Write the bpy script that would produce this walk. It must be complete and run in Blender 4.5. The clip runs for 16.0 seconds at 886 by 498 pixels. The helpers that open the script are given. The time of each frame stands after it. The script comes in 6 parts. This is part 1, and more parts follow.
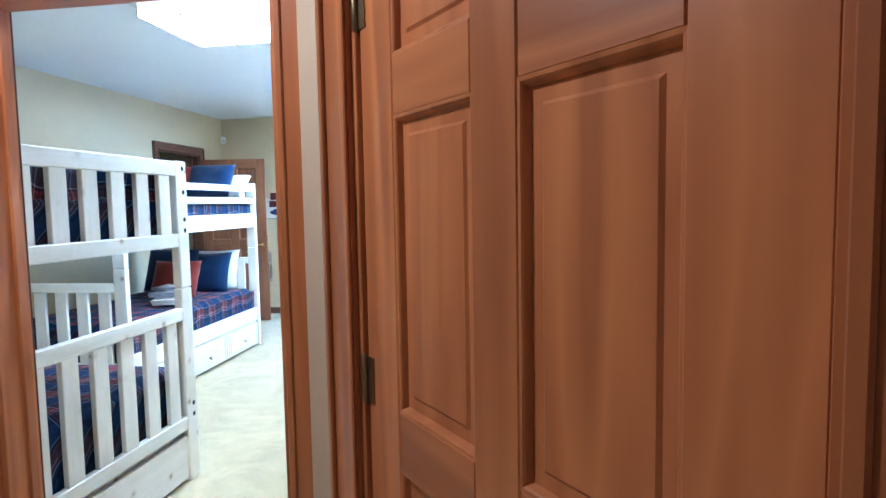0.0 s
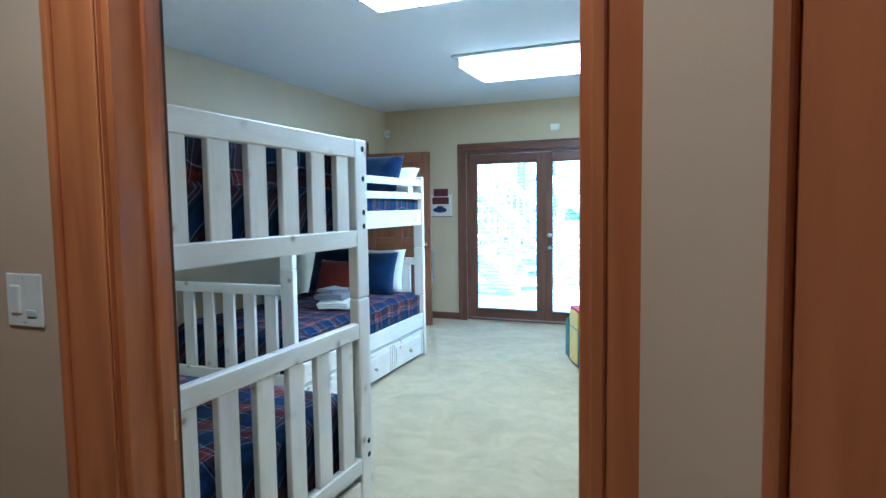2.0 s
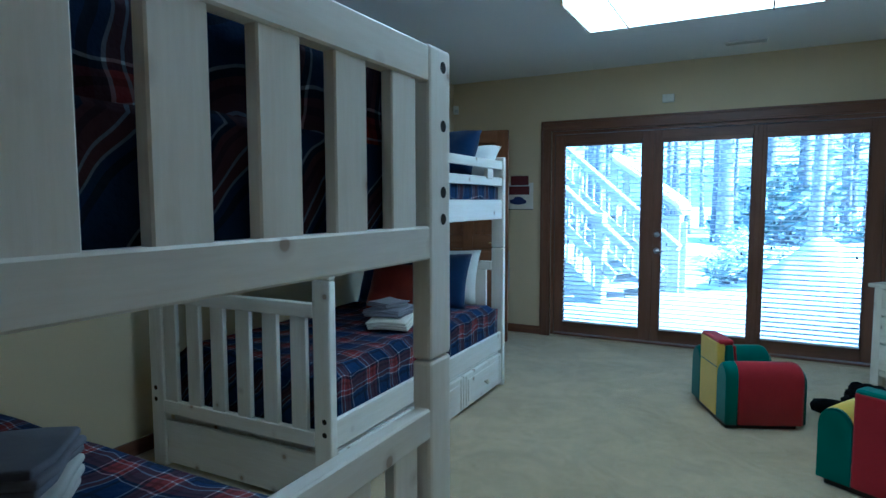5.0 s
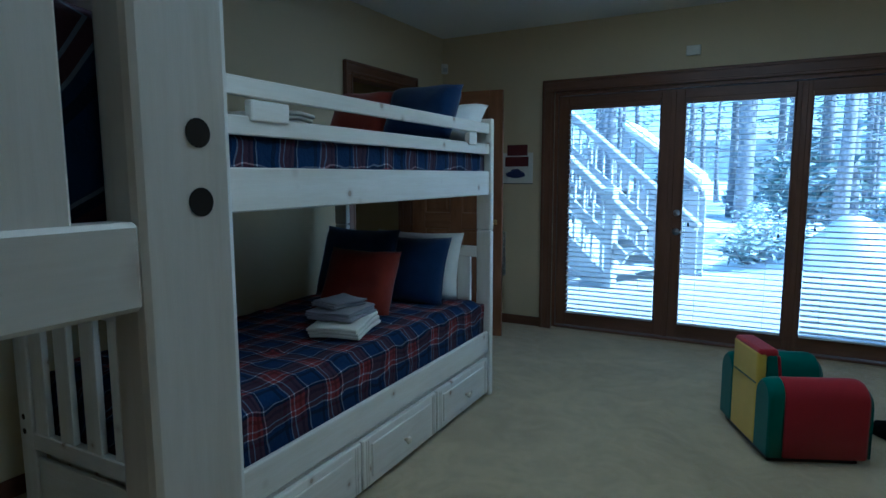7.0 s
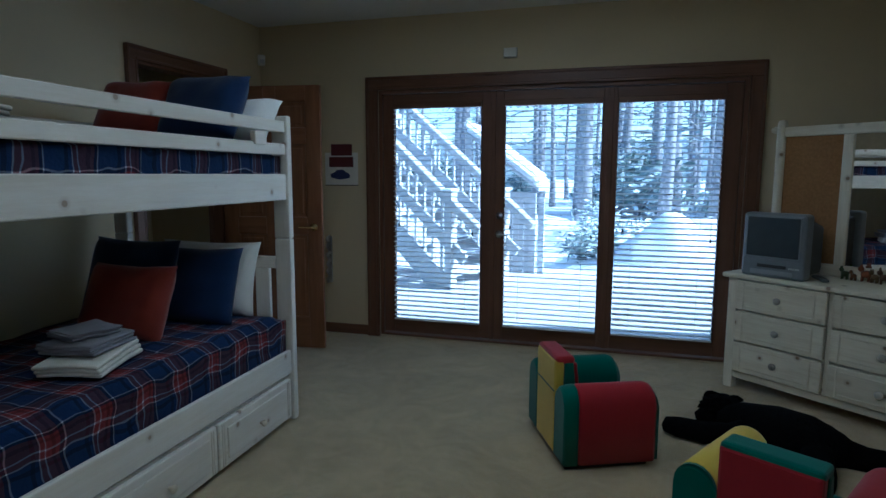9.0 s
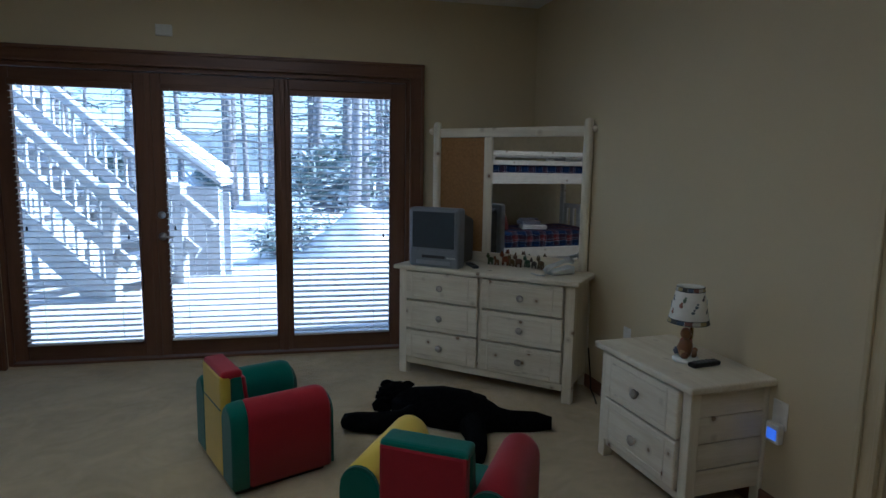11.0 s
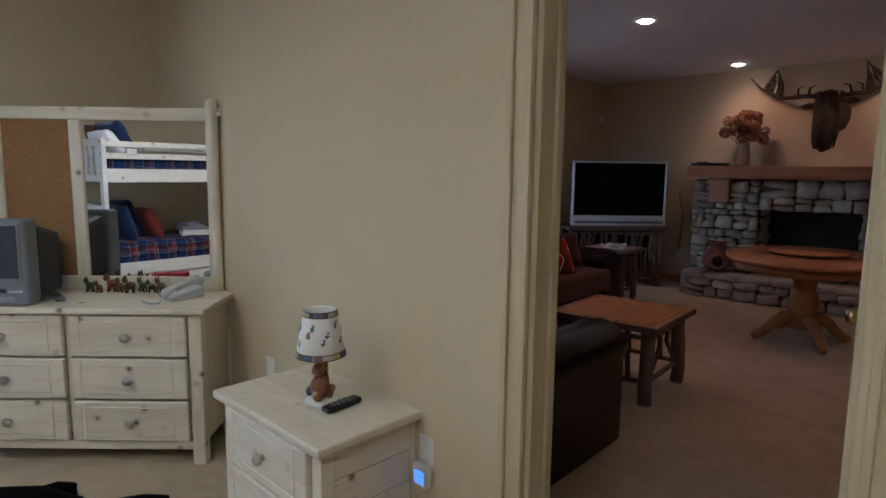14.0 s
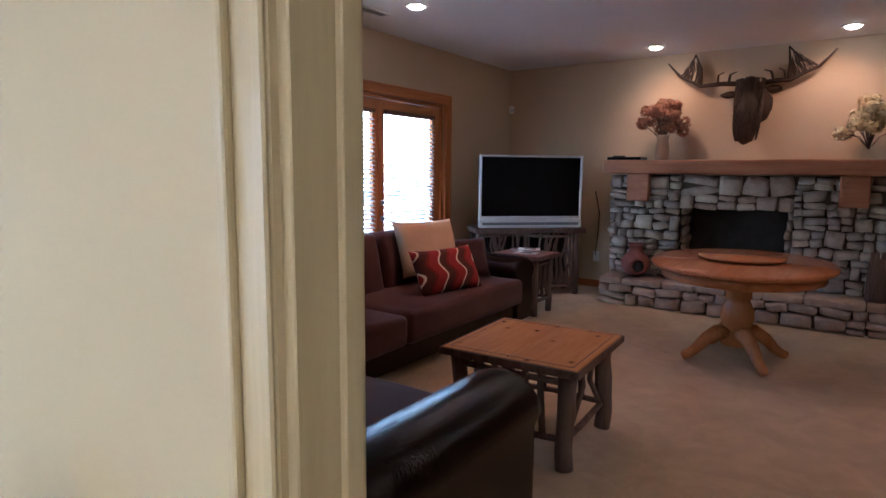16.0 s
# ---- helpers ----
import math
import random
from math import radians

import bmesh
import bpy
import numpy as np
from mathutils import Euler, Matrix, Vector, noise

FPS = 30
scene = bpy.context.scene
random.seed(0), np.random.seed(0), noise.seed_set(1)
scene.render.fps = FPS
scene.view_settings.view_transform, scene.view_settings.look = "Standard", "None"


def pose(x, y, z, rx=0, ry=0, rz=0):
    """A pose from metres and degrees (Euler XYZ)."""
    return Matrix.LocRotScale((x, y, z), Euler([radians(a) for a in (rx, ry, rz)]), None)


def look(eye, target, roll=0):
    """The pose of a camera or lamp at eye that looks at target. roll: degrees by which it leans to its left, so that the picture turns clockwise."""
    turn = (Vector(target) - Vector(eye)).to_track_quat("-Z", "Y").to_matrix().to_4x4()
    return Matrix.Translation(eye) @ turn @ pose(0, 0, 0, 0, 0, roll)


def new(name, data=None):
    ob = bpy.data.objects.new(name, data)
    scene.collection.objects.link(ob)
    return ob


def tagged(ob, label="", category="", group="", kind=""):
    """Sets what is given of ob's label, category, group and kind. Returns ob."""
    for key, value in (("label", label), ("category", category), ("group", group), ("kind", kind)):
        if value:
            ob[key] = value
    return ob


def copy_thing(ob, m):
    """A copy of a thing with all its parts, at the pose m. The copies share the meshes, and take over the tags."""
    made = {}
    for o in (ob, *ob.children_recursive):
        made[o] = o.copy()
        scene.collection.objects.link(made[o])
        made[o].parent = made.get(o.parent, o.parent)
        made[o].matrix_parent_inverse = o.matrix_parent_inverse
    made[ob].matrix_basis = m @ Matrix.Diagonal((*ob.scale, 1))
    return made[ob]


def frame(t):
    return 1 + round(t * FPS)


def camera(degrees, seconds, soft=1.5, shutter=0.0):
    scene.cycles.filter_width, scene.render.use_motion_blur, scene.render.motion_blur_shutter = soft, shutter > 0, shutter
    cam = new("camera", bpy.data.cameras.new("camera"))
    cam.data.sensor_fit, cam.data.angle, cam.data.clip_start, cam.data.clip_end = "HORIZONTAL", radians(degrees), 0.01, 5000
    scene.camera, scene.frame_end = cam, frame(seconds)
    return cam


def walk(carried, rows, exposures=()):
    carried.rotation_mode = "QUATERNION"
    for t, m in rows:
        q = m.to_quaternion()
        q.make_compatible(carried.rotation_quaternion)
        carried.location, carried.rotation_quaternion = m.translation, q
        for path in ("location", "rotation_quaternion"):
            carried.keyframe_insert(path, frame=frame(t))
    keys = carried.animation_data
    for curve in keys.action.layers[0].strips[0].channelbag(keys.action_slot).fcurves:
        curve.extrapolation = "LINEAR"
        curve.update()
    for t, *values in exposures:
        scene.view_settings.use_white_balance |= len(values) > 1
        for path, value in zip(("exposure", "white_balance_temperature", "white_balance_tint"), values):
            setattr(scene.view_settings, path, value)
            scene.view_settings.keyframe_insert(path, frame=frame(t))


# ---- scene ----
cam = camera(73.6, 16.0)
PATH = [
    (0, (0.361, -0.062, 1.435), (0.061, 1.91, 1.283), -1.0),
    (0.5, (0.235, 0.06, 1.422), (-0.201, 2.006, 1.274), -0.9),
    (1, (0.088, 0.243, 1.431), (-0.477, 2.156, 1.286), -0.8),
    (1.5, (-0.038, 0.416, 1.412), (-0.707, 2.295, 1.269), -0.9),
    (2, (-0.188, 0.624, 1.397), (-0.945, 2.47, 1.255), -0.8),
    (2.5, (-0.356, 0.829, 1.414), (-1.178, 2.646, 1.271), -0.6),
    (3, (-0.463, 1.004, 1.41), (-1.331, 2.8, 1.264), -0.4),
    (5.5, (-0.89, 1.861, 1.345), (-1.834, 3.616, 1.178), -0.2),
    (6, (-0.922, 2.077, 1.335), (-1.878, 3.823, 1.143), -0.3),
    (6.5, (-0.956, 2.252, 1.329), (-1.919, 3.99, 1.102), -0.3),
    (7, (-1.008, 2.442, 1.341), (-1.966, 4.181, 1.099), -0.2),
    (7.5, (-0.987, 2.56, 1.367), (-1.887, 4.329, 1.119), -0.1),
    (8, (-0.91, 2.665, 1.362), (-1.721, 4.477, 1.119), -0.0),
    (10.5, (-0.632, 2.975, 1.397), (-0.511, 4.953, 1.124), 0.7),
    (11, (-0.607, 3.011, 1.391), (-0.186, 4.949, 1.127), 0.9),
    (11.5, (-0.612, 3.047, 1.397), (0.058, 4.912, 1.125), 0.9),
    (12, (-0.558, 3.069, 1.392), (0.289, 4.861, 1.125), 0.9),
    (12.5, (-0.463, 3.116, 1.394), (0.549, 4.82, 1.129), 1.0),
    (13, (-0.31, 3.216, 1.403), (0.828, 4.84, 1.139), 0.9),
    (13.5, (-0.166, 3.335, 1.378), (1.045, 4.904, 1.118), 0.8),
    (14, (0.012, 3.467, 1.383), (1.299, 4.976, 1.124), 0.7),
    (14.5, (0.204, 3.613, 1.39), (1.587, 5.035, 1.131), 0.8),
    (15, (0.438, 3.742, 1.381), (1.882, 5.102, 1.123), 0.7),
    (15.5, (0.673, 3.862, 1.376), (2.14, 5.197, 1.12), 0.5),
    (16, (0.889, 3.993, 1.347), (2.367, 5.315, 1.089), 0.5),
]
EXPOSURES = [(0.0, 4.65, 3900, 0), (1.5, 4.12, 3850, -2), (3.0, 3.1, 3750, -7), (5.5, 1.95, 3850, -8), (7.0, 1.25, 3950, -7), (8.0, 1.1, 4150, -4), (10.5, 1.1, 4700, 5), (12.5, 1.6, 5000, 10), (14.5, 2.85, 5100, 12), (16.0, 3.6, 5000, 13)]
walk(cam, [(t, look(eye, target, roll)) for t, eye, target, roll in PATH], EXPOSURES)
SKY, SUN, TUBES, BULBS, HALL, LIVING = 0.15, 5.0, 1.5, 6.0, 3.75, 3.2

# ---- world, sun, lamps ----
world = bpy.data.worlds.new("sky")
scene.world = world
world.use_nodes = True
_nt = world.node_tree
_sky = _nt.nodes.new("ShaderNodeTexSky")
_sky.sky_type = "NISHITA"
_sky.sun_disc = False
_sky.sun_elevation = radians(33)
_sky.sun_rotation = radians(92)
_nt.nodes["Background"].inputs["Strength"].default_value = SKY
_nt.links.new(_sky.outputs["Color"], _nt.nodes["Background"].inputs["Color"])
_sun = bpy.data.lights.new("sun", "SUN")
_sun.energy, _sun.angle, _sun.color = SUN, radians(0.5), (1.0, 0.95, 0.88)
_so = new("sun", _sun)
_so.matrix_world = look((8.0, -0.25, 5.25), (0.0, 0.0, 0.0))


def area_lamp(name, m, sx, sy, power, colour):
    d = bpy.data.lights.new(name, "AREA")
    d.shape, d.size, d.size_y, d.energy, d.color = "RECTANGLE", sx, sy, power, colour
    o = new(name, d)
    o.matrix_world = m
    return o


def spot_lamp(name, eye, target, power, degrees, colour, blend=0.6, radius=0.05):
    d = bpy.data.lights.new(name, "SPOT")
    d.energy, d.spot_size, d.spot_blend, d.color, d.shadow_soft_size = power, radians(degrees), blend, colour, radius
    o = new(name, d)
    o.matrix_world = look(eye, target)
    return o


# ---- materials ----
def node_mat(name, rough=0.6, metal=0.0, spec=0.5):
    m = bpy.data.materials.new(name)
    m.use_nodes = True
    nt = m.node_tree
    b = nt.nodes["Principled BSDF"]
    b.inputs["Roughness"].default_value = rough
    b.inputs["Metallic"].default_value = metal
    b.inputs["Specular IOR Level"].default_value = spec
    return m, nt, b


def coords(nt, scale=(1, 1, 1), kind="Object", rot=(0, 0, 0)):
    tc = nt.nodes.new("ShaderNodeTexCoord")
    mp = nt.nodes.new("ShaderNodeMapping")
    mp.inputs["Scale"].default_value = scale
    mp.inputs["Rotation"].default_value = rot
    nt.links.new(tc.outputs[kind], mp.inputs["Vector"])
    return mp.outputs["Vector"]


def noise_tex(nt, vec, scale, detail=4, rough=0.6, distortion=0.0):
    n = nt.nodes.new("ShaderNodeTexNoise")
    n.inputs["Scale"].default_value = scale
    n.inputs["Detail"].default_value = detail
    n.inputs["Roughness"].default_value = rough
    n.inputs["Distortion"].default_value = distortion
    nt.links.new(vec, n.inputs["Vector"])
    return n.outputs["Fac"]


def ramp(nt, fac, stops, mode="LINEAR"):
    r = nt.nodes.new("ShaderNodeValToRGB")
    r.color_ramp.interpolation = mode
    e = r.color_ramp.elements
    while len(e) < len(stops):
        e.new(0.5)
    for el, (p, c) in zip(e, stops):
        el.position, el.color = p, (*c, 1)
    nt.links.new(fac, r.inputs["Fac"])
    return r.outputs["Color"]


def mix(nt, fac, a, b, mode="MIX"):
    n = nt.nodes.new("ShaderNodeMix")
    n.data_type, n.blend_type = "RGBA", mode
    for sock, v in ((n.inputs[0], fac), (n.inputs[6], a), (n.inputs[7], b)):
        if hasattr(v, "is_output"):
            nt.links.new(v, sock)
        else:
            sock.default_value = v if isinstance(v, float) else (*v, 1)
    return n.outputs[2]


def bump(nt, b, height, strength=0.2, dist=0.01):
    n = nt.nodes.new("ShaderNodeBump")
    n.inputs["Strength"].default_value = strength
    n.inputs["Distance"].default_value = dist
    nt.links.new(height, n.inputs["Height"])
    nt.links.new(n.outputs["Normal"], b.inputs["Normal"])


def set_colour(nt, b, c):
    if hasattr(c, "is_output"):
        nt.links.new(c, b.inputs["Base Color"])
    else:
        b.inputs["Base Color"].default_value = (*c, 1)


def shade(c, k):
    return tuple(min(1.0, v * k) for v in c)


def painted(name, c, rough=0.6, amount=0.06, scale=3.0, grain=160.0, relief=0.08, spec=0.3):
    m, nt, b = node_mat(name, rough, 0, spec)
    v = coords(nt)
    big = noise_tex(nt, v, scale, 5)
    col = ramp(nt, big, [(0.3, shade(c, 1 - amount)), (0.7, shade(c, 1 + amount))])
    set_colour(nt, b, col)
    bump(nt, b, noise_tex(nt, v, grain, 3), relief, 0.003)
    return m


def wood(name, pale, dark, axis="z", rough=0.45, grain=1.0, knots=0.0, knot_colour=(0.2, 0.12, 0.06), vary=0.12, spec=0.35, bands=0.0, streak=0.25):
    m, nt, b = node_mat(name, rough, 0, spec)
    s = {"x": (1.2, 14, 14), "y": (14, 1.2, 14), "z": (14, 14, 1.2)}[axis]
    info = nt.nodes.new("ShaderNodeObjectInfo")
    tc = nt.nodes.new("ShaderNodeTexCoord")
    add = nt.nodes.new("ShaderNodeVectorMath")
    add.operation = "ADD"
    sc = nt.nodes.new("ShaderNodeVectorMath")
    sc.operation = "SCALE"
    sc.inputs[0].default_value = (7.3, 3.1, 5.7)
    nt.links.new(info.outputs["Random"], sc.inputs["Scale"])
    nt.links.new(tc.outputs["Object"], add.inputs[0])
    nt.links.new(sc.outputs[0], add.inputs[1])
    mp = nt.nodes.new("ShaderNodeMapping")
    mp.inputs["Scale"].default_value = s
    nt.links.new(add.outputs[0], mp.inputs["Vector"])
    v = mp.outputs["Vector"]
    fig = noise_tex(nt, v, 1.3 * grain, 6, 0.6, 0.6)
    fine = noise_tex(nt, v, 9.0 * grain, 3, 0.6)
    big = noise_tex(nt, add.outputs[0], 2.2, 3)
    col = ramp(nt, fig, [(0.3, dark), (0.62, pale)])
    col = mix(nt, streak, col, ramp(nt, fine, [(0.35, dark), (0.65, shade(pale, 1.08))]))
    col = mix(nt, vary, col, ramp(nt, big, [(0.35, shade(dark, 0.7)), (0.65, shade(pale, 1.1))]))
    if bands:
        strip = noise_tex(nt, v, 0.42, 2, 0.5)
        col = mix(nt, bands, col, ramp(nt, strip, [(0.36, shade(dark, 0.85)), (0.45, pale), (0.5, shade(dark, 1.15)), (0.6, shade(pale, 1.2)), (0.66, dark)]))
    if knots:
        vo = nt.nodes.new("ShaderNodeTexVoronoi")
        vo.inputs["Scale"].default_value = 7.5
        nt.links.new(add.outputs[0], vo.inputs["Vector"])
        k = ramp(nt, vo.outputs["Distance"], [(0.07, (knots,) * 3), (0.1, (knots * 0.35,) * 3), (0.2, (0, 0, 0))])
        col = mix(nt, k, col, knot_colour)
    set_colour(nt, b, col)
    bump(nt, b, fine, 0.12, 0.002)
    return m


def cloth(name, c, amount=0.15, rough=0.9, weave=220.0, wrinkle=7.0, relief=0.35):
    m, nt, b = node_mat(name, rough, 0, 0.2)
    v = coords(nt)
    big = noise_tex(nt, v, wrinkle, 4)
    col = ramp(nt, big, [(0.3, shade(c, 1 - amount)), (0.7, shade(c, 1 + amount))])
    set_colour(nt, b, col)
    h = mix(nt, 0.75, noise_tex(nt, v, weave, 2), ramp(nt, big, [(0, (0, 0, 0)), (1, (1, 1, 1))]))
    bump(nt, b, h, relief, 0.02)
    b.inputs["Sheen Weight"].default_value = 0.2
    return m


def metal(name, c, rough=0.25):
    m, nt, b = node_mat(name, rough, 1.0)
    v = coords(nt)
    set_colour(nt, b, ramp(nt, noise_tex(nt, v, 30, 3), [(0.3, shade(c, 0.9)), (0.7, c)]))
    return m


def plain(name, c, rough=0.5, spec=0.4):
    m, nt, b = node_mat(name, rough, 0, spec)
    v = coords(nt)
    set_colour(nt, b, ramp(nt, noise_tex(nt, v, 25, 3), [(0.3, shade(c, 0.93)), (0.7, shade(c, 1.05))]))
    return m


def glow(name, c, strength):
    m = bpy.data.materials.new(name)
    m.use_nodes = True
    nt = m.node_tree
    b = nt.nodes["Principled BSDF"]
    b.inputs["Base Color"].default_value = (*c, 1)
    b.inputs["Emission Color"].default_value = (*c, 1)
    b.inputs["Emission Strength"].default_value = strength
    return m


def plaid(name, red, navy, pale, size=0.24):
    m, nt, b = node_mat(name, 0.9, 0, 0.2)
    tc = nt.nodes.new("ShaderNodeTexCoord")
    sep = nt.nodes.new("ShaderNodeSeparateXYZ")
    nt.links.new(tc.outputs["Object"], sep.inputs[0])

    def math_node(op, a, c2=None):
        n = nt.nodes.new("ShaderNodeMath")
        n.operation = op
        for i, v in enumerate((a, c2)):
            if v is None:
                continue
            if hasattr(v, "is_output"):
                nt.links.new(v, n.inputs[i])
            else:
                n.inputs[i].default_value = v
        return n.outputs[0]

    wob = noise_tex(nt, tc.outputs["Object"], 4.0, 2)
    wob = math_node("MULTIPLY", math_node("SUBTRACT", wob, 0.5), 0.11)
    z = sep.outputs["Z"]
    u = math_node("ADD", math_node("ADD", sep.outputs["Y"], z), wob)
    w = math_node("ADD", sep.outputs["X"], wob)
    dk = shade(navy, 0.35)
    bands = [(0.0, navy), (0.2, dk), (0.28, navy), (0.36, pale), (0.39, red), (0.48, pale), (0.505, red), (0.62, shade(red, 0.5)), (0.68, red), (0.75, dk), (0.81, pale), (0.838, navy)]
    cols = []
    for s in (u, w):
        f = math_node("FRACT", math_node("DIVIDE", s, size))
        cols.append(ramp(nt, f, bands, "CONSTANT"))
    col = mix(nt, 0.5, mix(nt, 0.5, cols[0], cols[1]), mix(nt, 1.0, cols[0], cols[1], "DARKEN"))
    set_colour(nt, b, mix(nt, 0.3, col, noise_colour(nt, tc, col), "MULTIPLY"))
    bump(nt, b, noise_tex(nt, tc.outputs["Object"], 9, 5), 0.5, 0.03)
    return m


def noise_colour(nt, tc, col):
    return ramp(nt, noise_tex(nt, tc.outputs["Object"], 14, 4), [(0.3, (0.6, 0.6, 0.6)), (0.7, (1, 1, 1))])


def carpet_mat():
    m, nt, b = node_mat("carpet", 1.0, 0, 0.05)
    v = coords(nt)
    big = noise_tex(nt, v, 1.3, 5, 0.65, 0.9)
    mid = noise_tex(nt, v, 4.0, 5, 0.75, 1.6)
    fine = noise_tex(nt, v, 260, 2, 0.8)
    col = ramp(nt, big, [(0.36, (0.4, 0.3, 0.148)), (0.64, (0.64, 0.5, 0.27))])
    col = mix(nt, 0.35, col, ramp(nt, mid, [(0.4, (0.33, 0.245, 0.116)), (0.6, (0.69, 0.545, 0.3))]))
    col = mix(nt, 0.3, col, ramp(nt, fine, [(0.3, (0.33, 0.262, 0.138)), (0.7, (0.66, 0.555, 0.345))]))
    set_colour(nt, b, col)
    bump(nt, b, fine, 0.7, 0.012)
    b.inputs["Sheen Weight"].default_value = 0.3
    return m


def stone_mat():
    m, nt, b = node_mat("field_stone", 0.85, 0, 0.25)
    v = coords(nt)
    info = nt.nodes.new("ShaderNodeObjectInfo")
    col = ramp(nt, info.outputs["Random"], [(0.0, (0.15, 0.125, 0.1)), (0.2, (0.42, 0.34, 0.25)), (0.4, (0.24, 0.205, 0.175)), (0.62, (0.52, 0.43, 0.32)), (0.8, (0.3, 0.21, 0.14)), (1.0, (0.38, 0.33, 0.27))])
    n = noise_tex(nt, v, 14, 6, 0.7)
    col = mix(nt, 0.4, col, ramp(nt, n, [(0.25, (0.1, 0.085, 0.07)), (0.5, (0.4, 0.35, 0.29)), (0.75, (0.58, 0.52, 0.43))]))
    set_colour(nt, b, col)
    bump(nt, b, noise_tex(nt, v, 30, 6, 0.7), 0.7, 0.02)
    return m


def glass_mat():
    m, nt, b = node_mat("window_glass", 0.0)
    b.inputs["Transmission Weight"].default_value = 1.0
    b.inputs["IOR"].default_value = 1.02
    b.inputs["Base Color"].default_value = (0.97, 0.99, 0.98, 1)
    return m


# Pale blue-grey stops carry both snow and painted haze on the needles.
def hazy_snowy_needles():
    m, nt, b = node_mat("hazy_snowy_needles", 0.85, 0, 0.2)
    v = coords(nt)
    n = noise_tex(nt, v, 2.2, 5, 0.7)
    set_colour(nt, b, ramp(nt, n, [(0.38, (0.15, 0.2, 0.18)), (0.5, (0.34, 0.4, 0.41)), (0.58, (0.72, 0.77, 0.84))]))
    return m


def leather(name, c):
    m, nt, b = node_mat(name, 0.24, 0, 0.22)
    v = coords(nt)
    set_colour(nt, b, ramp(nt, noise_tex(nt, v, 5, 4), [(0.3, shade(c, 0.8)), (0.7, shade(c, 1.25))]))
    bump(nt, b, mix(nt, 0.5, noise_tex(nt, v, 120, 3), noise_tex(nt, v, 9, 3)), 0.25, 0.01)
    return m


def wave_cloth():
    m, nt, b = node_mat("cushion_waves", 0.9, 0, 0.2)
    tc = nt.nodes.new("ShaderNodeTexCoord")
    sep = nt.nodes.new("ShaderNodeSeparateXYZ")
    nt.links.new(tc.outputs["Object"], sep.inputs[0])

    def math_node(op, a, k):
        n = nt.nodes.new("ShaderNodeMath")
        n.operation = op
        nt.links.new(a, n.inputs[0])
        if hasattr(k, "is_output"):
            nt.links.new(k, n.inputs[1])
        else:
            n.inputs[1].default_value = k
        return n.outputs[0]

    wave = math_node("MULTIPLY", math_node("SINE", math_node("MULTIPLY", sep.outputs["Z"], 32.0), 0.0), 0.028)
    f = math_node("FRACT", math_node("DIVIDE", math_node("ADD", sep.outputs["X"], wave), 0.2), 0.0)
    set_colour(nt, b, ramp(nt, f, [(0.0, (0.3, 0.032, 0.028)), (0.42, (0.75, 0.6, 0.42)), (0.5, (0.09, 0.03, 0.022)), (0.86, (0.2, 0.024, 0.02))], "CONSTANT"))
    bump(nt, b, noise_tex(nt, tc.outputs["Object"], 150, 2), 0.2, 0.005)
    return m


WALL = painted("wall_paint", (0.605, 0.51, 0.325), 0.75, 0.03, 1.2, 140, 0.12)
LIVWALL = painted("living_wall_paint", (0.56, 0.43, 0.29), 0.75, 0.03, 1.2, 140, 0.12)
HALLWALL = painted("hall_wall_paint", (0.54, 0.40, 0.27), 0.75, 0.03, 1.2, 140, 0.12)
CEIL = painted("ceiling_paint", (0.78, 0.78, 0.76), 0.9, 0.02, 1.0, 90, 0.2)
CARPET = carpet_mat()
DULLBRASS = metal("dull_brass", (0.28, 0.2, 0.11), 0.4)
FIR = {a: wood("red_fir_" + a, (0.52, 0.19, 0.052), (0.34, 0.106, 0.029), a, 0.33, 0.7, bands=0.65, streak=0.12) for a in "xyz"}
CASING = {a: wood("brown_casing_" + a, (0.17, 0.083, 0.048), (0.1, 0.046, 0.027), a, 0.4) for a in "xyz"}
CREAM = {a: wood("cream_casing_" + a, (0.62, 0.52, 0.33), (0.52, 0.42, 0.24), a, 0.4) for a in "xyz"}
PINE = {a: wood("whitewashed_pine_" + a, (0.81, 0.75, 0.61), (0.63, 0.54, 0.39), a, 0.45, 0.9, 0.9, (0.2, 0.12, 0.06), 0.2) for a in "xyz"}
WPINE = {a: wood("white_bunk_pine_" + a, (0.80, 0.76, 0.69), (0.70, 0.64, 0.54), a, 0.4, 0.9, 0.8, (0.3, 0.2, 0.12)) for a in "xyz"}
DOORPINE = {a: wood("door_pine_" + a, (0.26, 0.12, 0.055), (0.17, 0.07, 0.03), a, 0.4, 1.0, 0.5) for a in "xyz"}
MANTEL = wood("mantel_timber", (0.42, 0.19, 0.09), (0.27, 0.1, 0.04), "y", 0.5)
DARKTOP = wood("dark_red_table_top", (0.22, 0.08, 0.04), (0.12, 0.04, 0.02), "x", 0.3)
CEDAR = {a: wood("cedar_top_" + a, (0.66, 0.33, 0.12), (0.5, 0.21, 0.065), a, 0.25, 0.8, 0.9, (0.1, 0.04, 0.02)) for a in "xy"}
OAK = wood("honey_oak", (0.44, 0.19, 0.075), (0.33, 0.12, 0.04), "x", 0.22)
OAKZ = wood("honey_oak_turned", (0.48, 0.24, 0.09), (0.36, 0.15, 0.05), "z", 0.25)
BARK = wood("dark_bark", (0.16, 0.11, 0.085), (0.06, 0.04, 0.03), "z", 0.8, 1.6)
TWIG = wood("grey_twig", (0.19, 0.14, 0.115), (0.07, 0.05, 0.04), "z", 0.8, 1.6)
PLAID = plaid("plaid_bedspread", (0.17, 0.026, 0.03), (0.009, 0.026, 0.088), (0.5, 0.52, 0.58), 0.205)
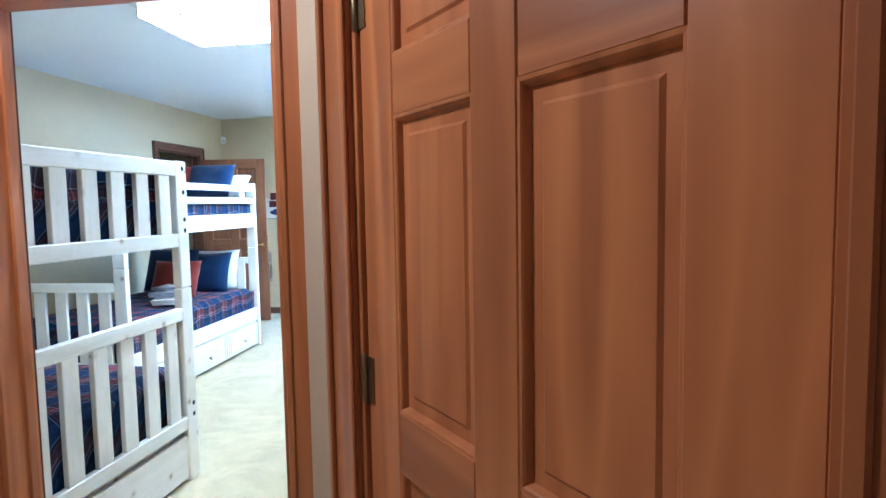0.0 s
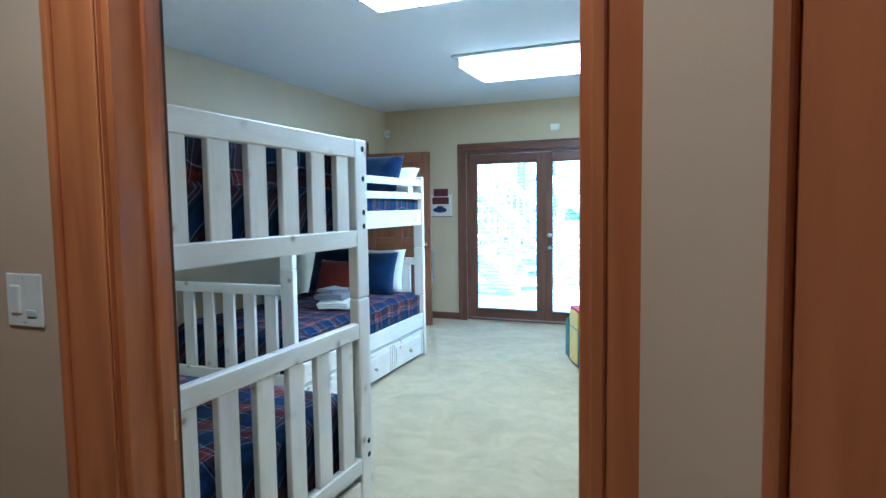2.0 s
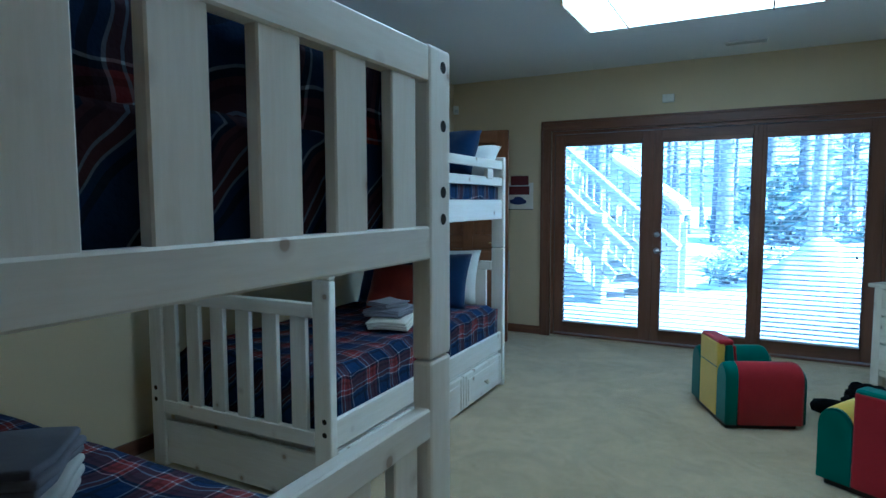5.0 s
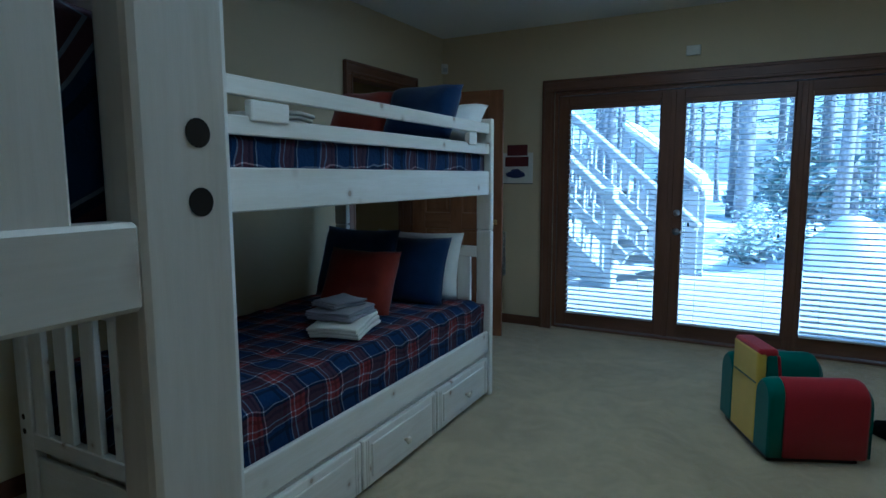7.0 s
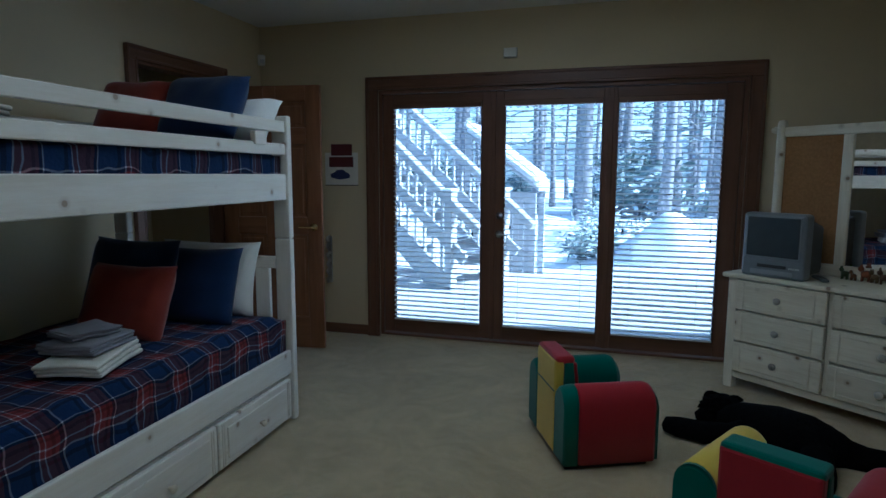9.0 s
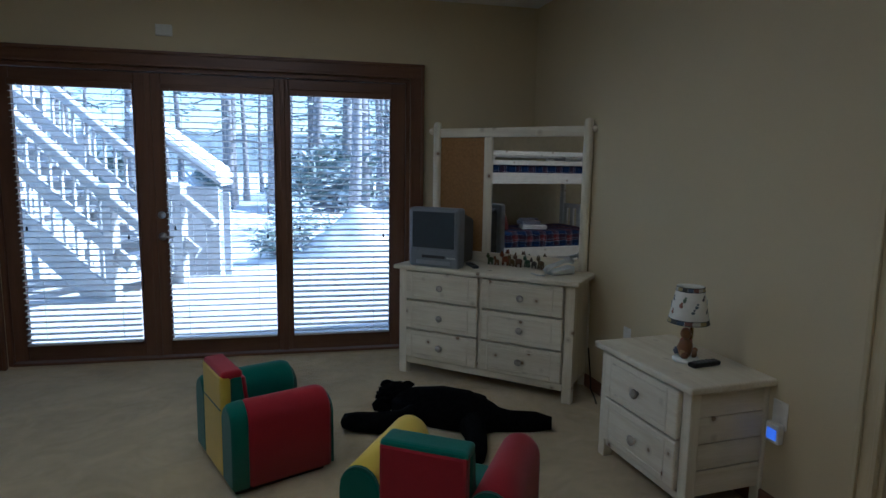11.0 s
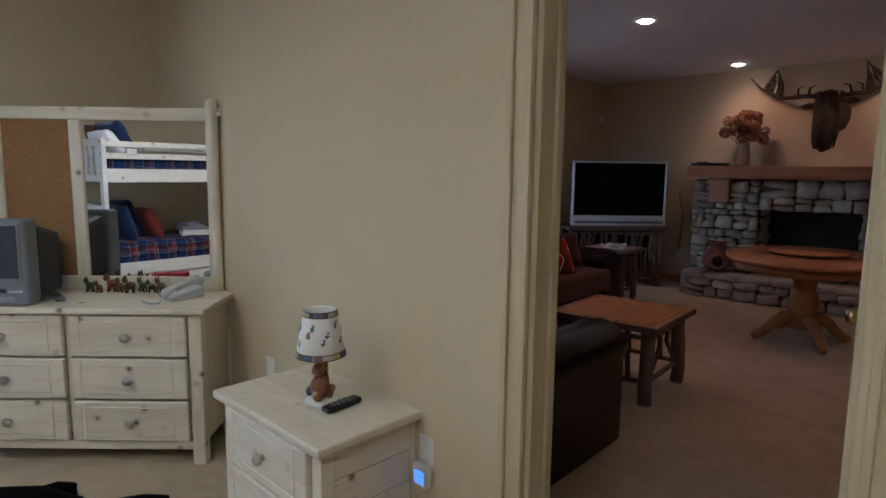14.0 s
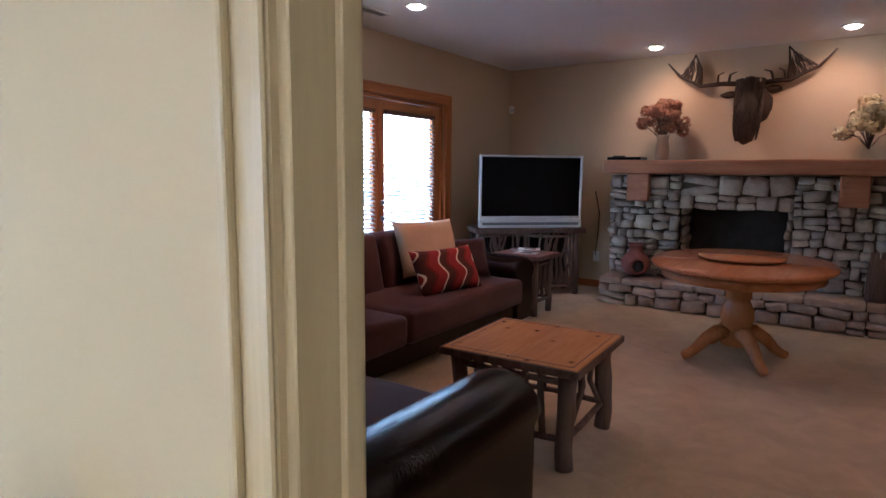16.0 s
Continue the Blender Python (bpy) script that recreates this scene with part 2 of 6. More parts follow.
NAVY = cloth("navy_cotton", (0.01, 0.026, 0.085))
RUST = cloth("rust_cotton", (0.19, 0.028, 0.017))
WHITECLOTH = cloth("white_cotton", (0.8, 0.8, 0.78), 0.05)
GREYCLOTH = cloth("grey_towel", (0.22, 0.21, 0.24), 0.1, 1.0, 300)
CREAMTOWEL = cloth("cream_towel", (0.72, 0.68, 0.6), 0.06, 1.0, 300)
RED = cloth("red_canvas", (0.30, 0.012, 0.022), 0.08, 0.8, 400, 4, 0.15)
GREEN = cloth("green_canvas", (0.008, 0.115, 0.085), 0.08, 0.8, 400, 4, 0.15)
YELLOW = cloth("yellow_canvas", (0.68, 0.5, 0.06), 0.08, 0.8, 400, 4, 0.15)
BROWNFAB = cloth("brown_microfibre", (0.075, 0.028, 0.022), 0.2, 0.95, 300, 4)
TANFAB = cloth("tan_cushion_cloth", (0.6, 0.44, 0.26), 0.08)
DARKFAB = cloth("dark_brown_cushion_cloth", (0.05, 0.02, 0.017), 0.15)
WAVES = wave_cloth()
LEATHER = leather("dark_brown_leather", (0.012, 0.007, 0.006))
BLACKFUR = painted("black_plush", (0.004, 0.004, 0.0045), 1.0, 0.5, 40, 150, 0.8, 0.05)
STEEL = metal("steel", (0.6, 0.6, 0.6), 0.3)
BRASS = metal("brass", (0.75, 0.55, 0.25), 0.25)
HAZYSNOWYNEEDLES = hazy_snowy_needles()
WHITEPLASTIC = plain("white_plastic", (0.78, 0.77, 0.72), 0.4)
GREYPLASTIC = plain("grey_plastic", (0.13, 0.14, 0.15), 0.4)
LIGHTGREY = plain("light_grey_plastic", (0.55, 0.57, 0.57), 0.4)
TVGREY = plain("television_grey", (0.2, 0.215, 0.24), 0.35)
TVLIGHT = plain("television_light_grey", (0.3, 0.32, 0.35), 0.35)
DARKGREY = plain("dark_grey_plastic", (0.035, 0.036, 0.04), 0.45)
TUBEGLASS = plain("tube_glass", (0.055, 0.066, 0.075), 0.12, 0.5)
BLACKPLASTIC = plain("black_plastic", (0.012, 0.012, 0.013), 0.35)
SCREEN = plain("dark_screen", (0.004, 0.005, 0.006), 0.2, 0.15)
# Near-black that stands for the shade inside holes, openings and gaps.
DEEPSHADE = plain("deep_shade", (0.02, 0.018, 0.016), 0.9)
BOLT = plain("bolt_hole_shadow", (0.018, 0.014, 0.011), 0.9)
# Haze over the distant woods is put into this pale grey-blue.
HAZYWOODS = painted("hazy_far_woods", (0.34, 0.38, 0.4), 1.0, 0.35, 0.35, 3.0, 0.3)
BLIND = plain("blind_slat", (0.72, 0.72, 0.7), 0.45)
GLASS = glass_mat()
MIRROR = metal("mirror", (0.9, 0.9, 0.9), 0.01)
CORK = painted("cork", (0.30, 0.16, 0.06), 0.9, 0.15, 60, 300, 0.4)
STONE = stone_mat()
MORTAR = painted("mortar", (0.11, 0.09, 0.07), 0.95, 0.2, 10, 80, 0.5)
SOOT = painted("soot_brick", (0.03, 0.027, 0.025), 0.95, 0.3, 6, 60, 0.5)
TERRA = painted("terracotta", (0.2, 0.07, 0.05), 0.7, 0.2, 12, 80, 0.2)
SNOW = painted("snow", (0.82, 0.84, 0.88), 0.9, 0.04, 0.6, 20, 0.4)
DECKWOOD = wood("weathered_deck", (0.66, 0.66, 0.66), (0.46, 0.45, 0.45), "x", 0.8)
STAIRWOOD = {a: wood("weathered_stair_" + a, (0.5, 0.51, 0.53), (0.38, 0.39, 0.41), a, 0.8) for a in "xyz"}
# Bark is paled towards blue-grey to carry the haze among the trees.
TREEBARK = painted("tree_bark", (0.26, 0.26, 0.28), 0.95, 0.25, 8, 30, 1.0)
DRYPINK = painted("dried_pink_petals", (0.31, 0.14, 0.085), 0.9, 0.35, 30, 80, 0.3)
DRYCREAM = painted("dried_cream_petals", (0.6, 0.5, 0.3), 0.9, 0.3, 30, 80, 0.3)
WICKER = wood("dark_wicker", (0.06, 0.034, 0.022), (0.018, 0.011, 0.008), "z", 0.7, 3.0)
EXTERIOR = painted("house_siding", (0.4, 0.35, 0.28), 0.8, 0.1, 2, 40, 0.2)
PAPER = plain("paper", (0.75, 0.73, 0.68), 0.7)
DARKRED = plain("dark_red_print", (0.10, 0.02, 0.025), 0.6)
BLUEINK = plain("blue_print", (0.03, 0.04, 0.14), 0.6)
GREYPRINT = plain("grey_print", (0.12, 0.11, 0.1), 0.6)
TUBE = glow("lit_diffuser", (1.0, 0.92, 0.78), TUBES * 1.12)
TUBESIDE = glow("lit_diffuser_side", (1.0, 0.92, 0.78), TUBES * 0.4)
BULB = glow("lit_bulb", (1.0, 0.86, 0.66), BULBS)
NIGHTGLOW = glow("blue_night_light", (0.12, 0.25, 1.0), 0.22)
DISPLAY = [plain("shade_print", c, 0.7) for c in ((0.13, 0.17, 0.2), (0.34, 0.17, 0.12), (0.2, 0.27, 0.2), (0.14, 0.14, 0.17))]


# ---- mesh helpers ----
def box(x0, y0, z0, x1, y1, z1, bev=0.0, seg=1, bm=None):
    bm2 = bmesh.new()
    bmesh.ops.create_cube(bm2, size=1)
    for v in bm2.verts:
        v.co = (x0 + (v.co.x + 0.5) * (x1 - x0), y0 + (v.co.y + 0.5) * (y1 - y0), z0 + (v.co.z + 0.5) * (z1 - z0))
    if bev:
        bmesh.ops.bevel(bm2, geom=bm2.edges[:], offset=min(bev, 0.49 * min(abs(x1 - x0), abs(y1 - y0), abs(z1 - z0))), segments=seg, affect="EDGES", profile=0.5)
    return joined(bm, bm2)


def joined(bm, bm2):
    if bm is None:
        return bm2
    tmp = bpy.data.meshes.new("tmp")
    bm2.to_mesh(tmp)
    bm2.free()
    bm.from_mesh(tmp)
    bpy.data.meshes.remove(tmp)
    return bm


def moved(bm, m):
    bmesh.ops.transform(bm, matrix=m, verts=bm.verts[:])
    return bm


def lathe(profile, n=20, bm=None):
    """A turned body from (radius, height) pairs."""
    bm2 = bmesh.new()
    rings = []
    for r, z in profile:
        rings.append([bm2.verts.new((r * math.cos(2 * math.pi * i / n), r * math.sin(2 * math.pi * i / n), z)) for i in range(n)])
    for a, b in zip(rings, rings[1:]):
        for i in range(n):
            bm2.faces.new((a[i], a[(i + 1) % n], b[(i + 1) % n], b[i]))
    bm2.faces.new(rings[0][::-1])
    bm2.faces.new(rings[-1])
    for f in bm2.faces:
        f.smooth = True
    return joined(bm, bm2)


def tube(points, radii, n=7, bm=None):
    """A bent rod through points with a radius at each."""
    bm2 = bmesh.new()
    pts = [Vector(p) for p in points]
    rings = []
    for i, p in enumerate(pts):
        d = (pts[min(i + 1, len(pts) - 1)] - pts[max(i - 1, 0)]).normalized()
        a = d.orthogonal().normalized() if not rings else (side - d * side.dot(d)).normalized()
        side = a
        b = d.cross(a)
        r = radii[i] if hasattr(radii, "__len__") else radii
        rings.append([bm2.verts.new(p + r * (math.cos(2 * math.pi * k / n) * a + math.sin(2 * math.pi * k / n) * b)) for k in range(n)])
    for a, b in zip(rings, rings[1:]):
        for k in range(n):
            bm2.faces.new((a[k], a[(k + 1) % n], b[(k + 1) % n], b[k]))
    bm2.faces.new(rings[0][::-1])
    bm2.faces.new(rings[-1])
    for f in bm2.faces:
        f.smooth = True
    return joined(bm, bm2)


def blob(rx, ry, rz, loc=(0, 0, 0), amp=0.0, freq=3.0, sub=3, power=1.0, seed=0.0, bm=None):
    """A soft rounded body; power under 1 squares it off."""
    bm2 = bmesh.new()
    bmesh.ops.create_icosphere(bm2, subdivisions=sub, radius=1)
    for v in bm2.verts:
        c = v.co.copy()
        if power != 1.0:
            c = Vector([math.copysign(abs(k) ** power, k) for k in c])
        k = 1 + amp * noise.noise(v.co * freq + Vector((seed, seed * 1.7, 0)))
        v.co = Vector((c.x * rx * k + loc[0], c.y * ry * k + loc[1], c.z * rz * k + loc[2]))
    for f in bm2.faces:
        f.smooth = True
    return joined(bm, bm2)


def cushion(w, h, d, amp=0.05, seed=0.0, n=16):
    """A pillow standing in the xz plane, w wide, h high, d thick, with pinched corners."""
    bm = bmesh.new()
    grid = {}
    for s in (-1, 1):
        for i in range(n + 1):
            for j in range(n + 1):
                u, v = 2 * i / n - 1, 2 * j / n - 1
                edge = i in (0, n) or j in (0, n)
                if edge and s == 1:
                    grid[s, i, j] = grid[-1, i, j]
                    continue
                pin = 1 - 0.07 * (1 - abs(u) ** 2) * (abs(v) ** 3)
                pin2 = 1 - 0.07 * (1 - abs(v) ** 2) * (abs(u) ** 3)
                t = ((1 - u ** 4) * (1 - v ** 4)) ** 0.5
                k = noise.noise(Vector((u * 1.7 + seed, v * 1.7, s * 3 + seed)))
                grid[s, i, j] = bm.verts.new((u * w / 2 * pin2, s * d / 2 * t * (1 + amp * 3 * k), v * h / 2 * pin + amp * 0.1 * k))
    for s in (-1, 1):
        for i in range(n):
            for j in range(n):
                q = [grid[s, i, j], grid[s, i + 1, j], grid[s, i + 1, j + 1], grid[s, i, j + 1]]
                bm.faces.new(q if s == -1 else q[::-1])
    for f in bm.faces:
        f.smooth = True
    return bm


def mesh_of(name, bm, material):
    me = bpy.data.meshes.new(name)
    bm.normal_update()
    bm.to_mesh(me)
    bm.free()
    me.materials.append(material)
    return me


def part(name, bm, material, parent=None, label=""):
    ob = new(name, mesh_of(name, bm, material))
    if parent is not None:
        ob.parent = parent
    return tagged(ob, label)


def thing(name, m, label, category, group="", kind=""):
    ob = new(name)
    ob.empty_display_size = 0.1
    ob.matrix_world = m
    return tagged(ob, label, category, group, kind)


def single(name, bm, material, label, category, m=None, group="", kind=""):
    ob = part(name, bm, material)
    if m is not None:
        ob.matrix_world = m
    return tagged(ob, label, category, group, kind)


def structure(name, bm, material, label, category):
    return tagged(part(name, bm, material), label, category, "", "structure")


def boxes(lst, bev=0.0):
    bm = None
    for b in lst:
        bm = box(*b, bev, 1, bm)
    return bm

# ---- structure ----
ET = 0.095
WX, EX, SY, NY, H = -3.75, 1.24, 1.582, 7.43, 2.61
LX, LY, LS, LH = 7.36, 8.40, 1.9, 2.612
# the living room stands seven degrees off the bedroom, the wall between them about half of that
LIV = pose(6.6, 6.86, 0, 0, 0, 7) @ pose(-6.6, -6.86, 0)
EAST = pose(EX, 4.6, 0, 0, 0, 3.6)
structure("floor", box(-4.1, -2.3, -0.12, 1.45, 7.58, 0.0), CARPET, "beige cut-pile wall-to-wall carpet with faint tread marks", "floor")
structure("floor_living", box(0.9, LS - 0.1, -0.12, LX + 0.1, LY + 0.12, -0.003), CARPET, "beige cut-pile carpet of the living room", "floor").matrix_world = LIV
structure("ceiling", boxes([(-4.0, 1.47, H, 1.40, 7.6, H + 0.2)]), CEIL, "flat white painted bedroom ceiling", "ceiling")
structure("ceiling_hall", boxes([(-2.8, -2.2, H, 1.30, 1.47, H + 0.2)]), CEIL, "flat white painted hall ceiling", "ceiling")
structure("ceiling_living", boxes([(0.9, LS - 0.1, LH, LX + 0.2, LY + 0.2, LH + 0.16)]), CEIL, "flat white painted living room ceiling", "ceiling").matrix_world = LIV
W0, W1, WT = -2.66, 0.088, 2.047
structure("wall_north", boxes([(WX - 0.14, NY, 0, W0, NY + 0.15, H), (W0, NY, WT, W1, NY + 0.15, H), (W1, NY, 0, 1.12, NY + 0.15, H), (W0, NY, -0.1, W1, NY + 0.15, 0.015)]), WALL, "tan painted bedroom wall round the glazed patio doors", "wall")
D0, D1 = 6.02, 6.84
structure("wall_west", boxes([(WX - 0.14, SY, 0, WX, D0, H), (WX - 0.14, D1, 0, WX, NY, H), (WX - 0.14, D0, 2.09, WX, D1, H)]), WALL, "tan painted bedroom wall beside the bunk beds", "wall")
E0, E1 = -1.235, -0.307
structure("wall_south", boxes([(WX - 0.14, 1.47, 0, E0, SY, H), (E1, 1.47, 0, 1.5, SY, H), (E0, 1.47, 2.06, E1, SY, H)]), WALL, "tan painted wall with the bedroom doorway", "wall")
structure("wall_hall", boxes([(-2.75, -2.2, 0, -2.6, 1.47, H), (-2.6, -2.2, 0, 1.2, -2.05, H), (0.82, -2.05, 0, 0.95, 0.2, H)]), HALLWALL, "warm beige painted hall wall", "wall")
structure("wall_hall_skin", boxes([(-2.6, 1.466, 0, E0 - 0.02, 1.47, H), (E1 + 0.02, 1.466, 0, -0.24, 1.47, H), (E0 - 0.02, 1.466, 2.08, E1 + 0.02, 1.47, H)]), HALLWALL, "warm beige painted hall side of the doorway wall", "wall")
Y0, Y1 = -0.85, -0.067
structure("wall_east", boxes([(0, -3.4, 0, ET, Y0, H), (0, Y1, 0, ET, 2.99, H), (0, Y0, 2.06, ET, Y1, H)]), WALL, "tan painted bedroom wall with a doorway to the living room", "wall").matrix_world = EAST
structure("wall_living_skin", boxes([(ET, -3.4, 0, ET + 0.005, Y0 - 0.01, LH), (ET, Y1 + 0.01, 0, ET + 0.005, 3.4, LH), (ET, Y0 - 0.01, 2.07, ET + 0.005, Y1 + 0.01, LH)]), LIVWALL, "ochre painted living room side of the doorway wall", "wall").matrix_world = EAST
V0, V1 = 2.93, 5.876
structure("wall_living_north", boxes([(1.1, LY, 0, V0, LY + 0.15, LH), (V1, LY, 0, LX + 0.15, LY + 0.15, LH), (V0, LY, 2.05, V1, LY + 0.15, LH), (V0, LY, -0.1, V1, LY + 0.15, 0.015)]), LIVWALL, "ochre painted living room wall with patio doors", "wall").matrix_world = LIV
structure("wall_fireplace", boxes([(LX, LS, 0, LX + 0.15, LY, LH)]), LIVWALL, "ochre painted wall behind the stone fireplace", "wall").matrix_world = LIV
structure("wall_living_south", boxes([(0.8, LS - 0.14, 0, LX + 0.15, LS, LH)]), LIVWALL, "plain ochre painted living room wall", "wall").matrix_world = LIV
structure("wall_closet", boxes([(WX - 1.3, 5.5, 0, WX - 1.2, 7.4, H), (WX - 1.3, 5.4, 0, WX - 0.14, 5.5, H), (WX - 1.3, 7.4, 0, WX - 0.14, 7.5, H), (WX - 1.3, 5.4, H, WX - 0.14, 7.5, H + 0.1), (WX - 1.3, 5.4, -0.1, WX - 0.14, 7.5, 0.0)]), WALL, "plain tan painted wall of the dark space beyond the pine door", "wall")
structure("wall_jog", boxes([(1.0, 7.585, -0.3, 1.16, 7.9, 2.8)]), EXTERIOR, "outer wall where the living room juts out", "wall")

# diagonal hall wall with a closed six-panel door
DIAG = pose(-0.28, 1.49, 0, 0, 0, -50.3)
ob = structure("wall_diagonal", boxes([(-0.02, 0, 0, 0.432, 0.12, H), (1.388, 0, 0, 1.75, 0.12, H), (0.432, 0, 2.06, 1.388, 0.12, H)]), HALLWALL, "beige painted diagonal hall wall with a closed door", "wall")
ob.matrix_world = DIAG


def casing(name, x0, x1, top, mats, m, label, w=0.09, d=0.022, jamb=0.0, bottom=0.0, wl=None):
    """Stepped trim round an opening in the local xz plane, facing local -y; jamb: depth of the lining behind it."""
    t = thing(name, m, label, "trim", "", "structure")
    wl = wl or w
    for nm, a, b in (("side_casing", x0 - wl, x0), ("side_casing", x1, x1 + w)):
        inner = b == x0
        bm = box(a, -d, bottom, b, 0.0, top, 0.004)
        box(a if inner else b - 0.022, -d - 0.012, bottom, (a + 0.022) if inner else b, -d + 0.002, top + w, 0.005, 2, bm)
        box(b - 0.02 if inner else a, -d - 0.006, bottom, b if inner else a + 0.02, -d + 0.002, top, 0.003, 1, bm)
        part(nm, bm, mats["z"], t)
    bm = box(x0 - wl, -d, top, x1 + w, 0.0, top + w, 0.004)
    box(x0 - wl, -d - 0.012, top + w - 0.022, x1 + w, -d + 0.002, top + w + 0.002, 0.005, 2, bm)
    box(x0 - 0.01, -d - 0.006, top, x1 + 0.01, -d + 0.002, top + 0.02, 0.003, 1, bm)
    part("head_casing", bm, mats["x"], t)
    if jamb:
        part("jamb", box(x0 - 0.003, -d * 0.3, bottom, x0 + 0.018, jamb, top, 0.002), mats["z"], t)
        part("jamb", box(x1 - 0.018, -d * 0.3, bottom, x1 + 0.003, jamb, top, 0.002), mats["z"], t)
        part("head_jamb", box(x0 + 0.018, -d * 0.3, top - 0.018, x1 - 0.018, jamb, top + 0.003, 0.002), mats["x"], t)
        part("door_stop", box(x0 + 0.018, jamb * 0.55, bottom, x0 + 0.03, jamb * 0.55 + 0.03, top - 0.018, 0.002), mats["z"], t)
        part("door_stop", box(x1 - 0.03, jamb * 0.55, bottom, x1 - 0.018, jamb * 0.55 + 0.03, top - 0.018, 0.002), mats["z"], t)
    return t


def sunk_panel(x0, x1, z0, z1, t):
    """A panel with a steep moulded slope round it and a slightly raised middle, the same on both faces."""
    bm = bmesh.new()
    steps = ((-0.002, 0.002), (0.004, 0.003), (0.007, 0.006), (0.012, 0.0165), (0.034, 0.0168), (0.04, 0.0125))
    for s in (0, 1):
        rings = []
        for inset, dep in steps:
            y = dep if s == 0 else t - dep
            rings.append([bm.verts.new((x, y, z)) for x, z in ((x0 + inset, z0 + inset), (x1 - inset, z0 + inset), (x1 - inset, z1 - inset), (x0 + inset, z1 - inset))])
        for a, c in zip(rings, rings[1:]):
            for k in range(4):
                bm.faces.new((a[k], a[(k + 1) % 4], c[(k + 1) % 4], c[k]))
        bm.faces.new(rings[-1])
    bmesh.ops.recalc_face_normals(bm, faces=bm.faces[:])
    for f in bm.faces:
        if f.normal.y * (f.calc_center_median().y - t / 2) < 0:
            f.normal_flip()
    return bm


def panel_door(name, w, h, mats, m, label, knob=None, knob_mat=None, lever=False, t=0.036, hinges=None, group="", st=0.115, mid=0.1):
    """A six-panel door, local x from the hinge, faces at y = 0 and y = t."""
    d = thing(name, m, label, "door", group, "structure")
    cols = ((st, (w - mid) / 2), ((w + mid) / 2, w - st))
    rows = ((0.24, 0.90), (1.02, 1.588), (1.70, h - 0.115))
    for a, b in ((0, st), ((w - mid) / 2, (w + mid) / 2), (w - st, w)):
        part("stile", box(a, 0, 0.0, b, t, h, 0.003), mats["z"], d)
    for a, b in ((0, rows[0][0]), (rows[0][1], rows[1][0]), (rows[1][1], rows[2][0]), (rows[2][1], h)):
        for x0, x1 in cols:
            part("rail", box(x0, 0.001, a, x1, t - 0.001, b, 0.003), mats["x"], d)
    for x0, x1 in cols:
        for z0, z1 in rows:
            part("raised_panel", sunk_panel(x0, x1, z0, z1, t), mats["z"], d)
    if knob:
        for s in (-1, 1):
            y = 0 if s < 0 else t
            bm = moved(lathe([(0.03, 0), (0.03, 0.006), (0.012, 0.01), (0.011, 0.035), (0.022, 0.042), (0.027, 0.055), (0.02, 0.068), (0.003, 0.072)] if not lever else [(0.03, 0), (0.03, 0.006), (0.012, 0.01), (0.011, 0.05), (0.003, 0.052)], 16), pose(knob, y, 0.955, 90 if s < 0 else -90, 0, 0))
            if lever:
                box(knob - 0.105, y + s * 0.052 - 0.006, 0.947, knob + 0.012, y + s * 0.052 + 0.006, 0.963, 0.005, 2, bm)
            part("door_lever" if lever else "door_knob", bm, knob_mat, d)
    for z in hinges or ():
        bm = moved(lathe([(0.003, -0.055), (0.008, -0.05), (0.008, 0.05), (0.003, 0.055)], 10), pose(-0.006, -0.006, z))
        box(-0.004, -0.003, z - 0.05, 0.03, 0.001, z + 0.05, 0.0, 1, bm)
        part("hinge", bm, DULLBRASS, d)
    return d


casing("trim_entry_hall", E0, E1, 2.06, FIR, pose(0, 1.466, 0), "reddish stained wood trim round the bedroom doorway", 0.1, 0.022, 0.117, 0.0, 0.14)
casing("trim_entry_room", -E1, -E0, 2.06, CASING, pose(0, SY, 0, 0, 0, 180), "brown wood trim on the bedroom side of the doorway", 0.09)
casing("trim_diagonal", 0.432, 1.388, 2.06, FIR, DIAG, "reddish stained wood trim round the hall door", 0.14, 0.022, 0.1)
panel_door("door_1", 0.914, 2.03, FIR, DIAG @ pose(0.453, 0.004, 0.012), "closed reddish stained fir six-panel hall door", 0.85, BRASS, False, 0.036, (0.25, 1.053, 1.83), "", 0.14, 0.112)
strike = thing("strike_plate", pose(E0 + 0.0185, 1.555, 0.93), "small brass strike plate set in the door jamb", "strike plate")
part("plate", box(0, -0.015, -0.035, 0.002, 0.018, 0.035, 0.0005), BRASS, strike)
part("latch_hole", box(0.0015, -0.005, -0.012, 0.0026, 0.009, 0.012), DEEPSHADE, strike)
casing("trim_west_door", D0, D1, 2.09, CASING, pose(WX, 0, 0, 0, 0, 90), "brown wood trim round the pine door", 0.09, 0.022, 0.12)
panel_door("door_2", 0.80, 2.02, DOORPINE, pose(WX + 0.035, D1 - 0.03, 0.012, 0, 0, 7.5), "open brown pine six-panel door with a lever handle", 0.735, BRASS, True)
casing("trim_living_door", -Y1, -Y0, 2.06, CREAM, EAST @ pose(0, 0, 0, 0, 0, -90), "cream painted trim round the living room doorway", 0.083, 0.02, ET + 0.003)
strike = thing("strike_plate", EAST @ pose(0.07, Y1 - 0.0185, 0.93), "small brass strike plate set in the cream jamb", "strike plate")
part("plate", box(-0.015, -0.002, -0.035, 0.018, 0.0, 0.035, 0.0005), BRASS, strike)
part("latch_hole", box(-0.006, -0.003, -0.012, 0.008, -0.0015, 0.012), DEEPSHADE, strike)
panel_door("door_3", 0.76, 2.03, CREAM, pose(1.405, 3.775, 0.012, 0, 0, 10.5), "open cream painted six-panel door with a brass knob", 0.70, BRASS)


